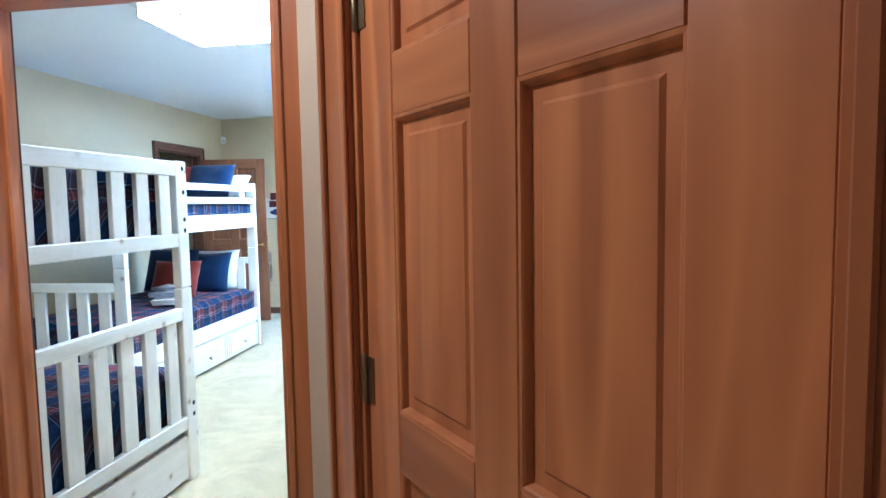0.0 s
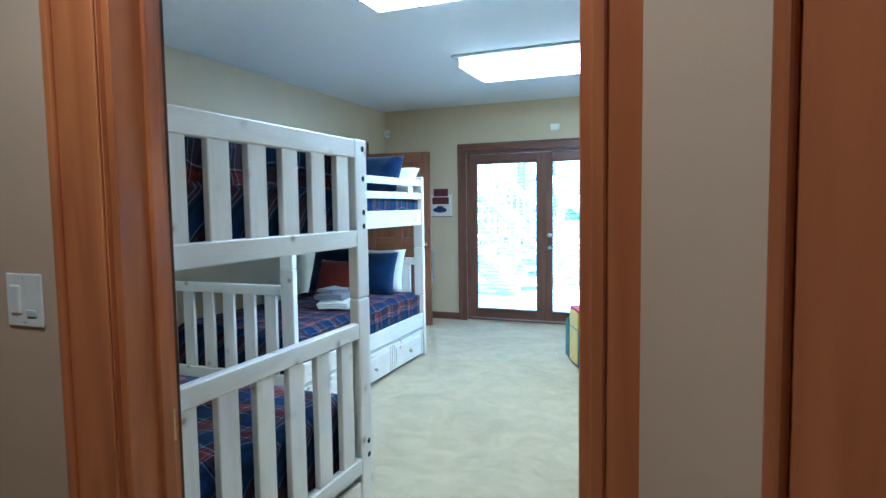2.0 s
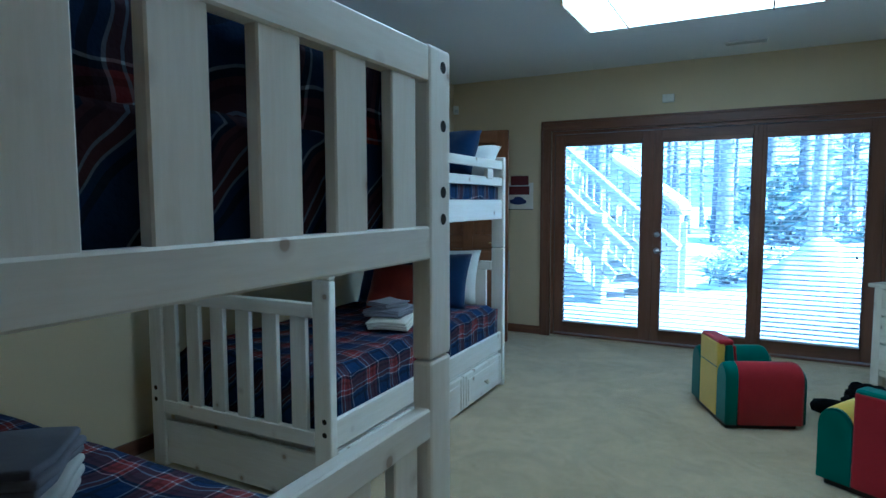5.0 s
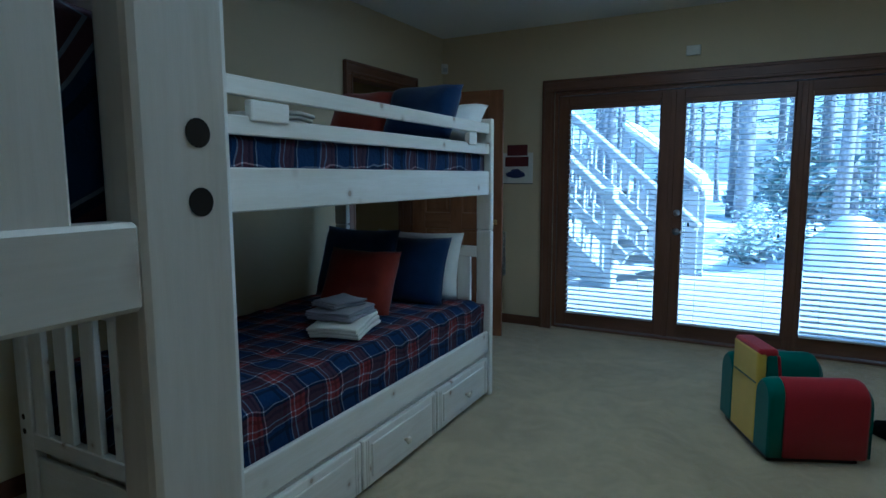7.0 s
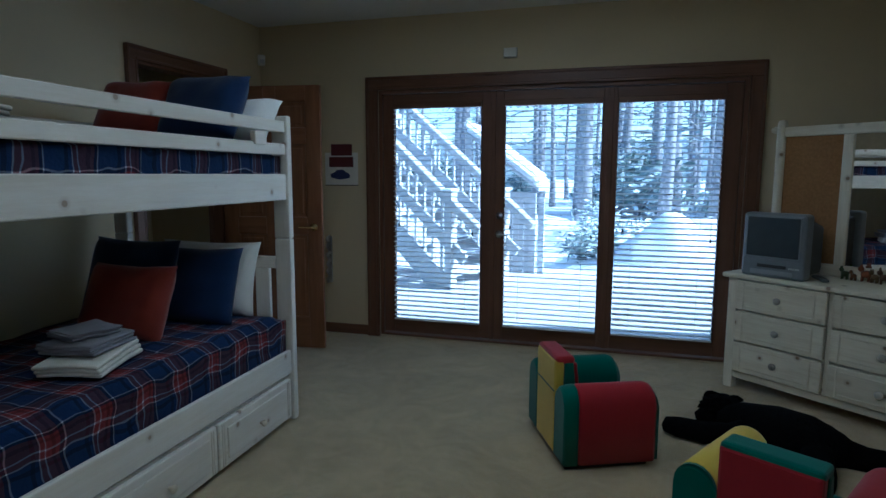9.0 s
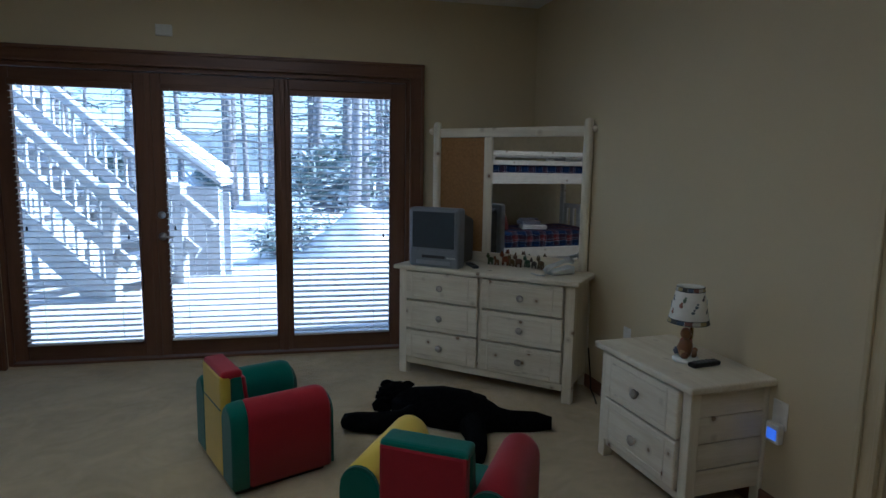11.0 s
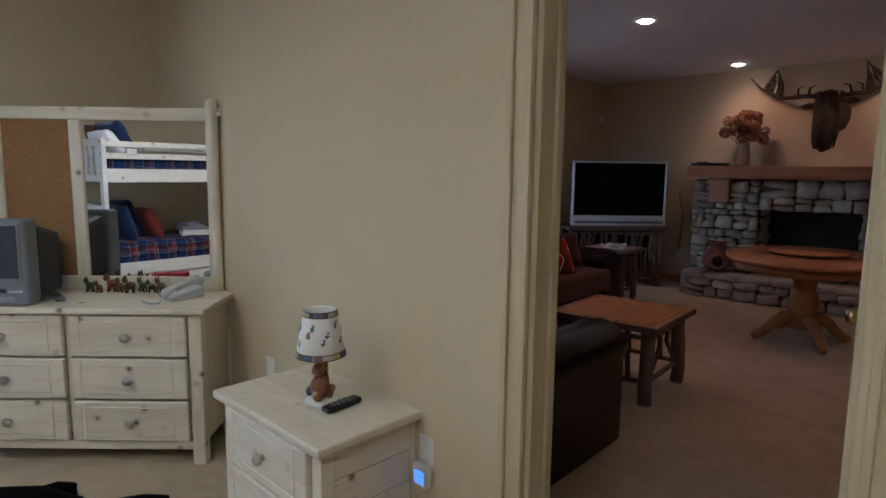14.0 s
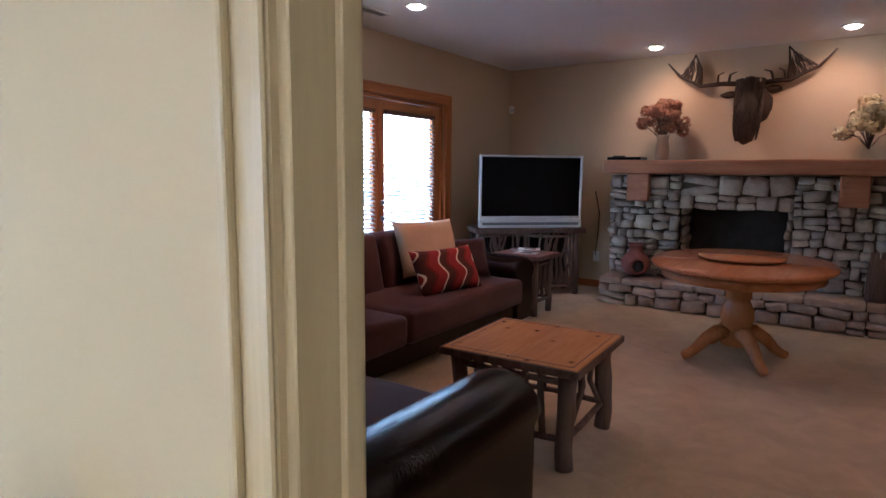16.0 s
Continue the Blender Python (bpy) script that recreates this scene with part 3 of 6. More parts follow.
def baseboard(name, runs, mat_x, mat_y, label):
    t = thing(name, Matrix(), label, "baseboard", "", "structure")
    for x0, y0, x1, y1 in runs:
        part("board", box(x0, y0, 0, x1, y1, 0.085, 0.004), mat_x if abs(x1 - x0) > abs(y1 - y0) else mat_y, t)
    return t


baseboard("baseboard", [(WX, NY - 0.014, W0 - 0.105, NY), (W1 + 0.105, NY - 0.014, 1.05, NY), (WX, SY, WX + 0.014, D0 - 0.093), (WX, D1 + 0.093, WX + 0.014, NY - 0.014), (WX + 0.014, SY, E0 - 0.1, SY + 0.014), (E1 + 0.1, SY, 1.4, SY + 0.014)], CASING["x"], CASING["y"], "low brown wood baseboard along the bedroom walls")
baseboard("baseboard_east", [(-0.014, Y1 + 0.086, 0, 2.82), (-0.014, -3.0, 0, Y0 - 0.086)], CASING["x"], CASING["y"], "low brown wood baseboard by the living room doorway").matrix_world = EAST
baseboard("baseboard_living", [(1.4, LY - 0.014, V0 - 0.1, LY), (V1 + 0.1, LY - 0.014, LX, LY), (LX - 0.014, 6.95, LX, LY - 0.014), (LX - 0.014, LS, LX, 4.3)], FIR["x"], FIR["y"], "low reddish wood baseboard along the living room walls").matrix_world = LIV


# ---- glazed patio doors with blinds ----
def patio(name, m, panes, z0, z1, x0, x1, top, label, lever_pane, mats):
    """Glazed doors seen from local -y. panes: (left, right) of each glass."""
    t = thing(name, m, label, "patio door", "", "structure")
    n = len(panes)
    cuts = [x0 + 0.02] + [(panes[i][1] + panes[i + 1][0]) / 2 for i in range(n - 1)] + [x1 - 0.02]
    part("frame_side", box(x0, 0.0, 0.015, x0 + 0.03, 0.14, top, 0.003), mats["z"], t)
    part("frame_side", box(x1 - 0.03, 0.0, 0.015, x1, 0.14, top, 0.003), mats["z"], t)
    part("frame_head", box(x0 + 0.03, 0.0, top - 0.03, x1 - 0.03, 0.14, top, 0.003), mats["x"], t)
    part("threshold", box(x0 + 0.03, -0.01, 0.015, x1 - 0.03, 0.16, 0.035, 0.004), mats["x"], t)
    for i, (a, b) in enumerate(panes):
        l, r = cuts[i] + (0.01 if i == 0 else 0.003), cuts[i + 1] - (0.01 if i == n - 1 else 0.003)
        leaf = part("door_leaf", box(l, 0.03, 0.04, a - 0.012, 0.075, top - 0.033, 0.004), mats["z"], t)
        part("stile", box(b + 0.012, 0.03, 0.04, r, 0.075, top - 0.033, 0.004), mats["z"], leaf)
        part("top_rail", box(a - 0.012, 0.031, z1 + 0.012, b + 0.012, 0.074, top - 0.033, 0.004), mats["x"], leaf)
        part("bottom_rail", box(a - 0.012, 0.031, 0.04, b + 0.012, 0.074, z0 - 0.012, 0.004), mats["x"], leaf)
        bm = boxes([(a - 0.012, 0.022, z0 - 0.012, a, 0.06, z1 + 0.012), (b, 0.022, z0 - 0.012, b + 0.012, 0.06, z1 + 0.012), (a, 0.022, z1, b, 0.06, z1 + 0.012), (a, 0.022, z0 - 0.012, b, 0.06, z0)], 0.002)
        part("glazing_bead", bm, mats["z"], leaf)
        pane = part("pane", box(a, 0.05, z0, b, 0.054, z1), GLASS, leaf)
        pane.visible_shadow = False
        if i > 0:
            part("astragal", box(l - 0.02, 0.016, 0.04, l + 0.02, 0.03, top - 0.035, 0.004), mats["z"], leaf)
        if i == lever_pane:
            x = l + 0.055
            bm = moved(lathe([(0.028, 0), (0.028, 0.006), (0.011, 0.01), (0.01, 0.045), (0.004, 0.047)], 16), pose(x, 0.03, 0.90, 90))
            box(x - 0.008, -0.025, 0.893, x + 0.085, -0.013, 0.907, 0.005, 2, bm)
            part("door_lever", bm, STEEL, leaf, "shiny metal lever handle")
            part("deadbolt", moved(lathe([(0.026, 0), (0.026, 0.012), (0.012, 0.016), (0.01, 0.03), (0.003, 0.031)], 16), pose(x, 0.03, 1.05, 90)), STEEL, leaf)
    return t


def slat_mesh(w):
    bm = bmesh.new()
    prof = [(-0.022, -0.0015), (0.0, 0.002), (0.022, -0.0015), (0.022, -0.004), (0.0, -0.0005), (-0.022, -0.004)]
    ends = [[bm.verts.new((x, y, z)) for y, z in prof] for x in (0, w)]
    for k in range(6):
        bm.faces.new((ends[0][k], ends[0][(k + 1) % 6], ends[1][(k + 1) % 6], ends[1][k]))
    bm.faces.new(ends[0][::-1])
    bm.faces.new(ends[1])
    bmesh.ops.recalc_face_normals(bm, faces=bm.faces[:])
    return mesh_of("slat", bm, BLIND)


def blind(m, a, b, z0, z1, tilt, group):
    t = thing("window_blind", m, "white horizontal slat blind, lowered and open, on a glazed door", "blind", group)
    part("head_rail", box(a - 0.006, -0.018, z1 - 0.03, b + 0.006, 0.028, z1 + 0.012, 0.004), CASING["x"], t, "brown stained head rail")
    part("bottom_rail", box(a + 0.002, -0.016, z0 + 0.003, b - 0.002, 0.018, z0 + 0.018, 0.003), BLIND, t)
    me = slat_mesh(b - a - 0.004)
    n = int((z1 - z0 - 0.06) / 0.0415)
    for k in range(n):
        s = new("slat", me)
        s.parent = t
        s.matrix_local = pose(a + 0.002, 0.004, z0 + 0.045 + k * 0.0415, tilt + 2.0 * noise.noise(Vector((k * 0.7, a * 3, 0))), 0, 0.12 * noise.noise(Vector((k * 1.3, a, 5))))
    for x in (a + 0.12, b - 0.12):
        part("ladder_cord", box(x - 0.001, 0.001, z0 + 0.01, x + 0.001, 0.003, z1 - 0.02), BLIND, t)
    for x, z in ((a + 0.055, 0.98), (b - 0.05, 0.92)):
        part("pull_cord", tube([(x, -0.024, z1 - 0.02), (x + 0.002, -0.026, (z1 + z) / 2), (x, -0.024, z)], 0.0012, 5), BLIND, t)
        part("tassel", moved(lathe([(0.002, 0.03), (0.006, 0.02), (0.008, 0.0), (0.003, -0.002)], 8), pose(x, -0.024, z - 0.03)), BLACKPLASTIC, t, "small dark cord tassel")


PANES = ((-2.53, -1.806), (-1.612, -0.89), (-0.77, -0.06))
PZ0, PZ1 = 0.153, 1.925
casing("trim_patio", W0, W1, 2.047, CASING, pose(0, NY, 0), "brown stained wood trim round the patio doors", 0.1, 0.03)
patio("window_1", pose(0, NY, 0), PANES, PZ0, PZ1, W0, W1, 2.047, "three brown wood-framed glazed patio doors, closed", 1, CASING)
for p, a in zip(PANES, (4, -3, 9)):
    blind(pose(0, NY, 0), p[0], p[1], PZ0, PZ1, a, "blinds on the bedroom patio doors")
LPANES = ((3.10, 3.84), (4.02, 4.76), (4.93, 5.70))
casing("trim_patio_living", V0, V1, 2.05, FIR, LIV @ pose(0, LY, 0), "reddish wood trim round the living room patio doors", 0.1, 0.03)
patio("window_2", LIV @ pose(0, LY, 0), LPANES, 0.16, 1.91, V0, V1, 2.05, "reddish wood-framed glazed patio doors in the living room", 2, FIR)
for p in LPANES:
    blind(LIV @ pose(0, LY, 0), p[0], p[1], 0.16, 1.91, 22, "blinds on the living room patio doors")


# ---- ceiling lights ----
def ceiling_light(x0, x1, y0, y1):
    t = thing("ceiling_light", pose((x0 + x1) / 2, (y0 + y1) / 2, H), "lit fluorescent ceiling light with a ribbed clear cover and metal ends", "ceiling light", "fluorescent ceiling lights")
    w, d = (x1 - x0) / 2, (y1 - y0) / 2
    part("housing", box(-w - 0.05, -d - 0.05, -0.022, w + 0.05, d + 0.03, 0.0, 0.004), LIGHTGREY, t)
    bm = bmesh.new()
    prof = [(-d, -0.022), (-d, -0.07), (-d * 0.97, -0.09), (d * 0.97, -0.09), (d, -0.07), (d, -0.022)]
    ends = [[bm.verts.new((x, y, z)) for y, z in prof] for x in (-w, w)]
    for k in range(6):
        bm.faces.new((ends[0][k], ends[0][(k + 1) % 6], ends[1][(k + 1) % 6], ends[1][k]))
    bm.faces.new(ends[0][::-1])
    bm.faces.new(ends[1])
    bmesh.ops.recalc_face_normals(bm, faces=bm.faces[:])
    diff = part("diffuser", bm, TUBESIDE, t, "glowing white acrylic diffuser")
    part("bottom_lens", box(-w + 0.012, -d * 0.96, -0.0925, w - 0.012, d * 0.96, -0.0905), TUBE, diff)
    for x in (-w * 0.31, 0.0, w * 0.31):
        part("rib", box(x - 0.002, -d * 0.96, -0.0945, x + 0.002, d * 0.96, -0.0926), WHITEPLASTIC, diff)
    for x in (-w - 0.012, w):
        part("end_cap", box(x, -d - 0.004, -0.094, x + 0.012, d + 0.004, -0.02, 0.004), BRASS, t)
    for x in (-w * 0.62, w * 0.62):
        bm = boxes([(x - 0.006, -d - 0.006, -0.098, x + 0.006, d + 0.006, -0.0925), (x - 0.006, -d - 0.006, -0.098, x + 0.006, -d - 0.001, -0.02), (x - 0.006, d + 0.001, -0.098, x + 0.006, d + 0.006, -0.02)])
        part("strap", bm, BRASS, t)


ceiling_light(-1.895, -0.525, 5.19, 5.84)
ceiling_light(-1.84, -0.47, 3.09, 3.735)


def vent(m, w, d):
    t = thing("ceiling_vent", m, "white slotted air vent in the ceiling", "vent")
    part("frame", boxes([(-w, -d, -0.008, w, -d + 0.015, 0), (-w, d - 0.015, -0.008, w, d, 0), (-w, -d + 0.015, -0.008, -w + 0.015, d - 0.015, 0), (w - 0.015, -d + 0.015, -0.008, w, d - 0.015, 0)], 0.001), WHITEPLASTIC, t)
    # Dark sheet for the shade behind the louvres.
    part("backing", box(-w + 0.01, -d + 0.01, -0.002, w - 0.01, d - 0.01, 0.0), DEEPSHADE, t)
    for k in range(4):
        y = -d + 0.02 + (2 * d - 0.04) * (k + 0.5) / 4
        part("louvre", moved(box(-w + 0.015, -0.006, -0.001, w - 0.015, 0.006, 0.001), pose(0, y, -0.005, 30)), WHITEPLASTIC, t)


vent(pose(-0.955, 7.0, H), 0.16, 0.06)
vent(LIV @ pose(4.29, 7.99, LH), 0.16, 0.06)


def downlight(x, y):
    t = thing("recessed_downlight", LIV @ pose(x, y, LH), "lit round recessed ceiling downlight with a white trim ring", "downlight", "living room downlights")
    bm = lathe([(0.095, 0.0), (0.095, -0.006), (0.07, -0.012), (0.066, -0.004), (0.066, 0.0)], 24)
    part("trim_ring", bm, WHITEPLASTIC, t)
    part("bulb", blob(0.055, 0.055, 0.02, (0, 0, -0.012), 0, 1, 2), BULB, t)


# (4.38, 3.9) and (2.9, 3.4) are unseen, added to light the room.
for x, y in ((4.35, 7.6), (4.38, 6.46), (4.38, 3.9), (6.85, 6.49), (6.85, 4.85), (2.9, 3.4)):
    downlight(x, y)

# ---- bunk beds ----
def flat_disc(r):
    bm = bmesh.new()
    bmesh.ops.create_circle(bm, cap_ends=True, segments=18, radius=r)
    return bm


def bunk_bed(m, length, label, drawers):
    """Local x along the bed from the seen end (x = 0) to the far end, y across from the seen side (y = 0) to the wall side."""
    t = thing("bunk_bed", m, label, "bunk bed", "bunk beds")
    W, P, Q = 1.16, 0.095, 0.045
    for e in (0, 1):
        xa = 0.0 if e == 0 else length - Q
        s = part("end_panel", box(xa, P, 1.62, xa + Q * 0.8, W - P, 1.695, 0.004), WPINE["y"], t)
        for z0, z1 in ((1.255, 1.325), (0.868, 0.934), (0.285, 0.355)):
            part("rail", box(xa, P - 0.002, z0, xa + Q * 0.8, W - P + 0.002, z1, 0.004), WPINE["y"], s)
        for (z0, z1) in ((1.325, 1.62), (0.355, 0.868)):
            for k in range(6):
                y0 = P + 0.044 + k * 0.166
                part("slat", box(xa + 0.006, y0, z0 - 0.003, xa + 0.031, y0 + 0.087, z1 + 0.003, 0.003), WPINE["z"], s)
        part("kick_board", box(xa + 0.01, P - 0.002, 0.02, xa + 0.03, W - P + 0.002, 0.25, 0.004), WPINE["y"], s)
        for y0 in (0.0, W - P):
            for z0, z1 in ((0.0, 1.035), (1.037, 1.70)):
                part("post", box(xa, y0, z0, xa + Q, y0 + P, z1, 0.008, 2), WPINE["z"], s)
            yc = y0 + 0.037 if y0 == 0 else W - 0.037
            for z in (0.352, 0.412, 1.338, 1.396, 1.537, 1.66):
                xx = -0.0008 if e == 0 else length + 0.0008
                part("bolt_hole", moved(flat_disc(0.0125), pose(xx, yc, z, 0, -90 if e == 0 else 90, 0)), BOLT, s)
    for y0 in (0.012, W - 0.036):
        part("side_rail", box(Q, y0, 1.25, length - Q, y0 + 0.024, 1.39, 0.005), WPINE["x"], t)
        part("side_rail", box(Q, y0, 0.275, length - Q, y0 + 0.024, 0.41, 0.005), WPINE["x"], t)
        g = part("guard_rail", box(Q, y0, 1.49, length - Q, y0 + 0.02, 1.55, 0.004), WPINE["x"], t)
        part("upper_bar", box(Q, y0, 1.61, length - Q, y0 + 0.02, 1.67, 0.004), WPINE["x"], g)
        for x, sw in ((0.165, 0.17), (length - 0.34, 0.1)):
            part("spacer", box(x, y0 - 0.012 if y0 < 0.1 else y0 + 0.001, 1.535, x + sw, y0 + 0.019, 1.602, 0.006, 2), WPINE["x"], g)
    for z in (0.30, 1.265):
        part("slat_base", box(Q, 0.04, z, length - Q, W - 0.04, z + 0.02, 0.002), WPINE["y"], t)
    if drawers:
        part("trundle_box", box(Q + 0.01, 0.03, 0.02, length - Q - 0.01, W - 0.1, 0.262, 0.003), WPINE["x"], t)
        n = 3
        for k in range(n):
            x0 = Q + 0.015 + k * (length - 2 * Q - 0.03) / n
            x1 = x0 + (length - 2 * Q - 0.03) / n - 0.012
            d = part("drawer_front", box(x0, 0.004, 0.03, x1, 0.03, 0.252, 0.005), WPINE["x"], t)
            part("raised_field", box(x0 + 0.06, -0.004, 0.065, x1 - 0.06, 0.006, 0.217, 0.006, 2), WPINE["x"], d)
            for gx in (x0 + 0.025, x0 + 0.04, x1 - 0.025, x1 - 0.04):
                part("groove_bead", box(gx - 0.004, 0.0, 0.04, gx + 0.004, 0.006, 0.242, 0.002), WPINE["z"], d)
            part("knob", moved(lathe([(0.008, 0), (0.008, 0.012), (0.017, 0.018), (0.018, 0.026), (0.01, 0.033), (0.002, 0.034)], 14), pose((x0 + x1) / 2, -0.003, 0.13, 90)), PINE["z"], d)
    return t


def mattress(m, length, w, top, name, label, material, drop=0.16):
    """A padded bed cover over a mattress, with soft edges and a rumpled top."""
    bm = box(0, 0, top - drop, length, w, top, 0.0)
    bmesh.ops.subdivide_edges(bm, edges=bm.edges[:], cuts=22, use_grid_fill=True)
    for v in bm.verts:
        c = v.co
        ex, ey = min(c.x, length - c.x), min(c.y, w - c.y)
        r = 0.06
        zt = (c.z - (top - r)) / r if c.z > top - r else 0
        if zt > 0:
            dx, dy = max(0, 1 - ex / r), max(0, 1 - ey / r)
            c.z -= r * (1 - math.sqrt(max(0, 1 - min(1, dx * dx + dy * dy) * 0.9))) * zt
        k = noise.noise(Vector((c.x * 4, c.y * 4, c.z * 6)))
        k2 = noise.noise(Vector((c.x * 13, c.y * 13, c.z * 10)))
        c.z += 0.012 * k + 0.005 * k2
        c.x += 0.006 * k2
        c.y += 0.008 * k2
    for f in bm.faces:
        f.smooth = True
    t = thing(name, m, label, "bed cover", "plaid bed covers")
    part("quilt", bm, material, t)
    part("mattress", box(0.02, 0.02, top - drop - 0.03, length - 0.02, w - 0.02, top - 0.05, 0.02, 2), WHITECLOTH, t, "white mattress under the quilt")
    return t


# bed along the west wall, seen side faces east; bed across the doorway, seen end faces east
BED2 = pose(-2.42, 3.625, 0, 0, 0, 91.0) @ Matrix.Diagonal((1, 1, 0.987, 1))
bunk_bed(BED2, 2.08, "white-washed pine bunk bed with three drawers under it, along the wall", True)
BED1 = pose(-1.427, 2.818, 0, 0, 0, 180) @ Matrix.Diagonal((1, 1, 0.987, 1))
bunk_bed(BED1, 2.10, "white-washed pine bunk bed standing across the room near the doorway", True)
for B, tag in ((BED2, "by the wall"), (BED1, "by the doorway")):
    mattress(B @ pose(0.05, 0.04, 0), 1.98, 1.03, 0.62, "plaid_bedspread", "red and navy plaid quilt on the lower bunk " + tag, PLAID, 0.28)
    mattress(B @ pose(0.05, 0.04, 0), 1.98, 1.03, 1.525, "plaid_bedspread", "red and navy plaid quilt on the upper bunk " + tag, PLAID, 0.24)


def pillow(x, y, z, w, h, d, rx, ry, rz, mat_, label, seed):
    single("pillow", cushion(w, h, d, 0.05, seed), mat_, label, "pillow", pose(x, y, z, rx, ry, rz), "bed pillows")


# lower bunk by the wall
pillow(-2.93, 5.58, 0.80, 0.62, 0.42, 0.15, -14, 0, 2, WHITECLOTH, "white pillow leaning at the head of the bunk", 1.0)
pillow(-2.92, 5.40, 0.79, 0.62, 0.42, 0.17, -17, 0, 0, NAVY, "navy blue pillow leaning on a white one", 2.0)
pillow(-3.15, 5.26, 0.83, 0.56, 0.44, 0.16, -18, 0, -4, NAVY, "dark navy pillow propped on the bunk", 3.0)
pillow(-2.98, 5.06, 0.765, 0.46, 0.38, 0.17, -24, 0, 3, RUST, "rust red throw pillow leaning on navy pillows", 4.0)
# upper bunk by the wall
pillow(-2.72, 5.55, 1.64, 0.5, 0.3, 0.15, -42, 0, 3, WHITECLOTH, "white pillow lying on the upper bunk", 5.0)
pillow(-2.80, 5.44, 1.70, 0.48, 0.36, 0.17, -26, 0, -3, NAVY, "navy blue pillow on the upper bunk", 6.0)
pillow(-3.22, 5.42, 1.69, 0.42, 0.36, 0.16, -26, 0, 2, RUST, "rust red throw pillow on the upper bunk", 7.0)


def plaid_sham(x, y, z, rx, ry, rz, seed):
    single("pillow", cushion(0.56, 0.36, 0.2, 0.08, seed), PLAID, "plaid pillow propped against the slats of the upper bunk", "pillow", pose(x, y, z, rx, ry, rz), "bed pillows")


plaid_sham(-1.59, 2.48, 1.50, 6, 0, 84, 1)
plaid_sham(-1.60, 2.02, 1.49, 8, 0, 96, 2)
plaid_sham(-1.8, 2.25, 1.51, 12, 0, 88, 3)


def towel(m, w, d, h, mat_, label, seed):
    bm = None
    for k in range(3):
        b2 = box(-w / 2, -d / 2, k * h / 3, w / 2, d / 2, (k + 1) * h / 3 - 0.001, h / 7, 3)
        moved(b2, pose(0.006 * math.sin(seed + k * 2), 0.006 * math.cos(seed + k), 0))
        bm = b2 if bm is None else joined(bm, b2)
    bmesh.ops.subdivide_edges(bm, edges=bm.edges[:], cuts=2, use_grid_fill=True)
    for v in bm.verts:
        v.co.z += 0.012 * noise.noise(v.co * 8 + Vector((seed, 0, 0)))
        v.co.x += 0.01 * noise.noise(v.co * 9 + Vector((seed, 4, 0)))
    for f in bm.faces:
        f.smooth = True
    single("folded_towel", bm, mat_, label, "towel", m, "folded towels")


towel(pose(-2.74, 4.62, 0.622, 0, 0, 18), 0.24, 0.33, 0.055, CREAMTOWEL, "folded cream towel on the plaid cover", 1)
towel(pose(-2.79, 4.66, 0.68, 0, 0, 8), 0.24, 0.26, 0.045, GREYCLOTH, "folded grey towel on a cream towel", 2)
towel(pose(-2.80, 4.66, 0.728, 0, 0, -10), 0.17, 0.2, 0.03, GREYCLOTH, "thin folded grey washcloth on a towel", 3)
towel(pose(-2.72, 4.1, 1.53, 0, 0, 6), 0.34, 0.26, 0.05, CREAMTOWEL, "folded pale towel on the upper bunk", 4)
towel(pose(-2.35, 2.36, 0.622, 0, 0, 45), 0.24, 0.3, 0.085, CREAMTOWEL, "rolled white towel on the lower bunk by the doorway", 5)
towel(pose(-2.36, 2.37, 0.708, 0, 0, 41), 0.22, 0.28, 0.075, GREYCLOTH, "rolled grey towel on top of a white one", 6)


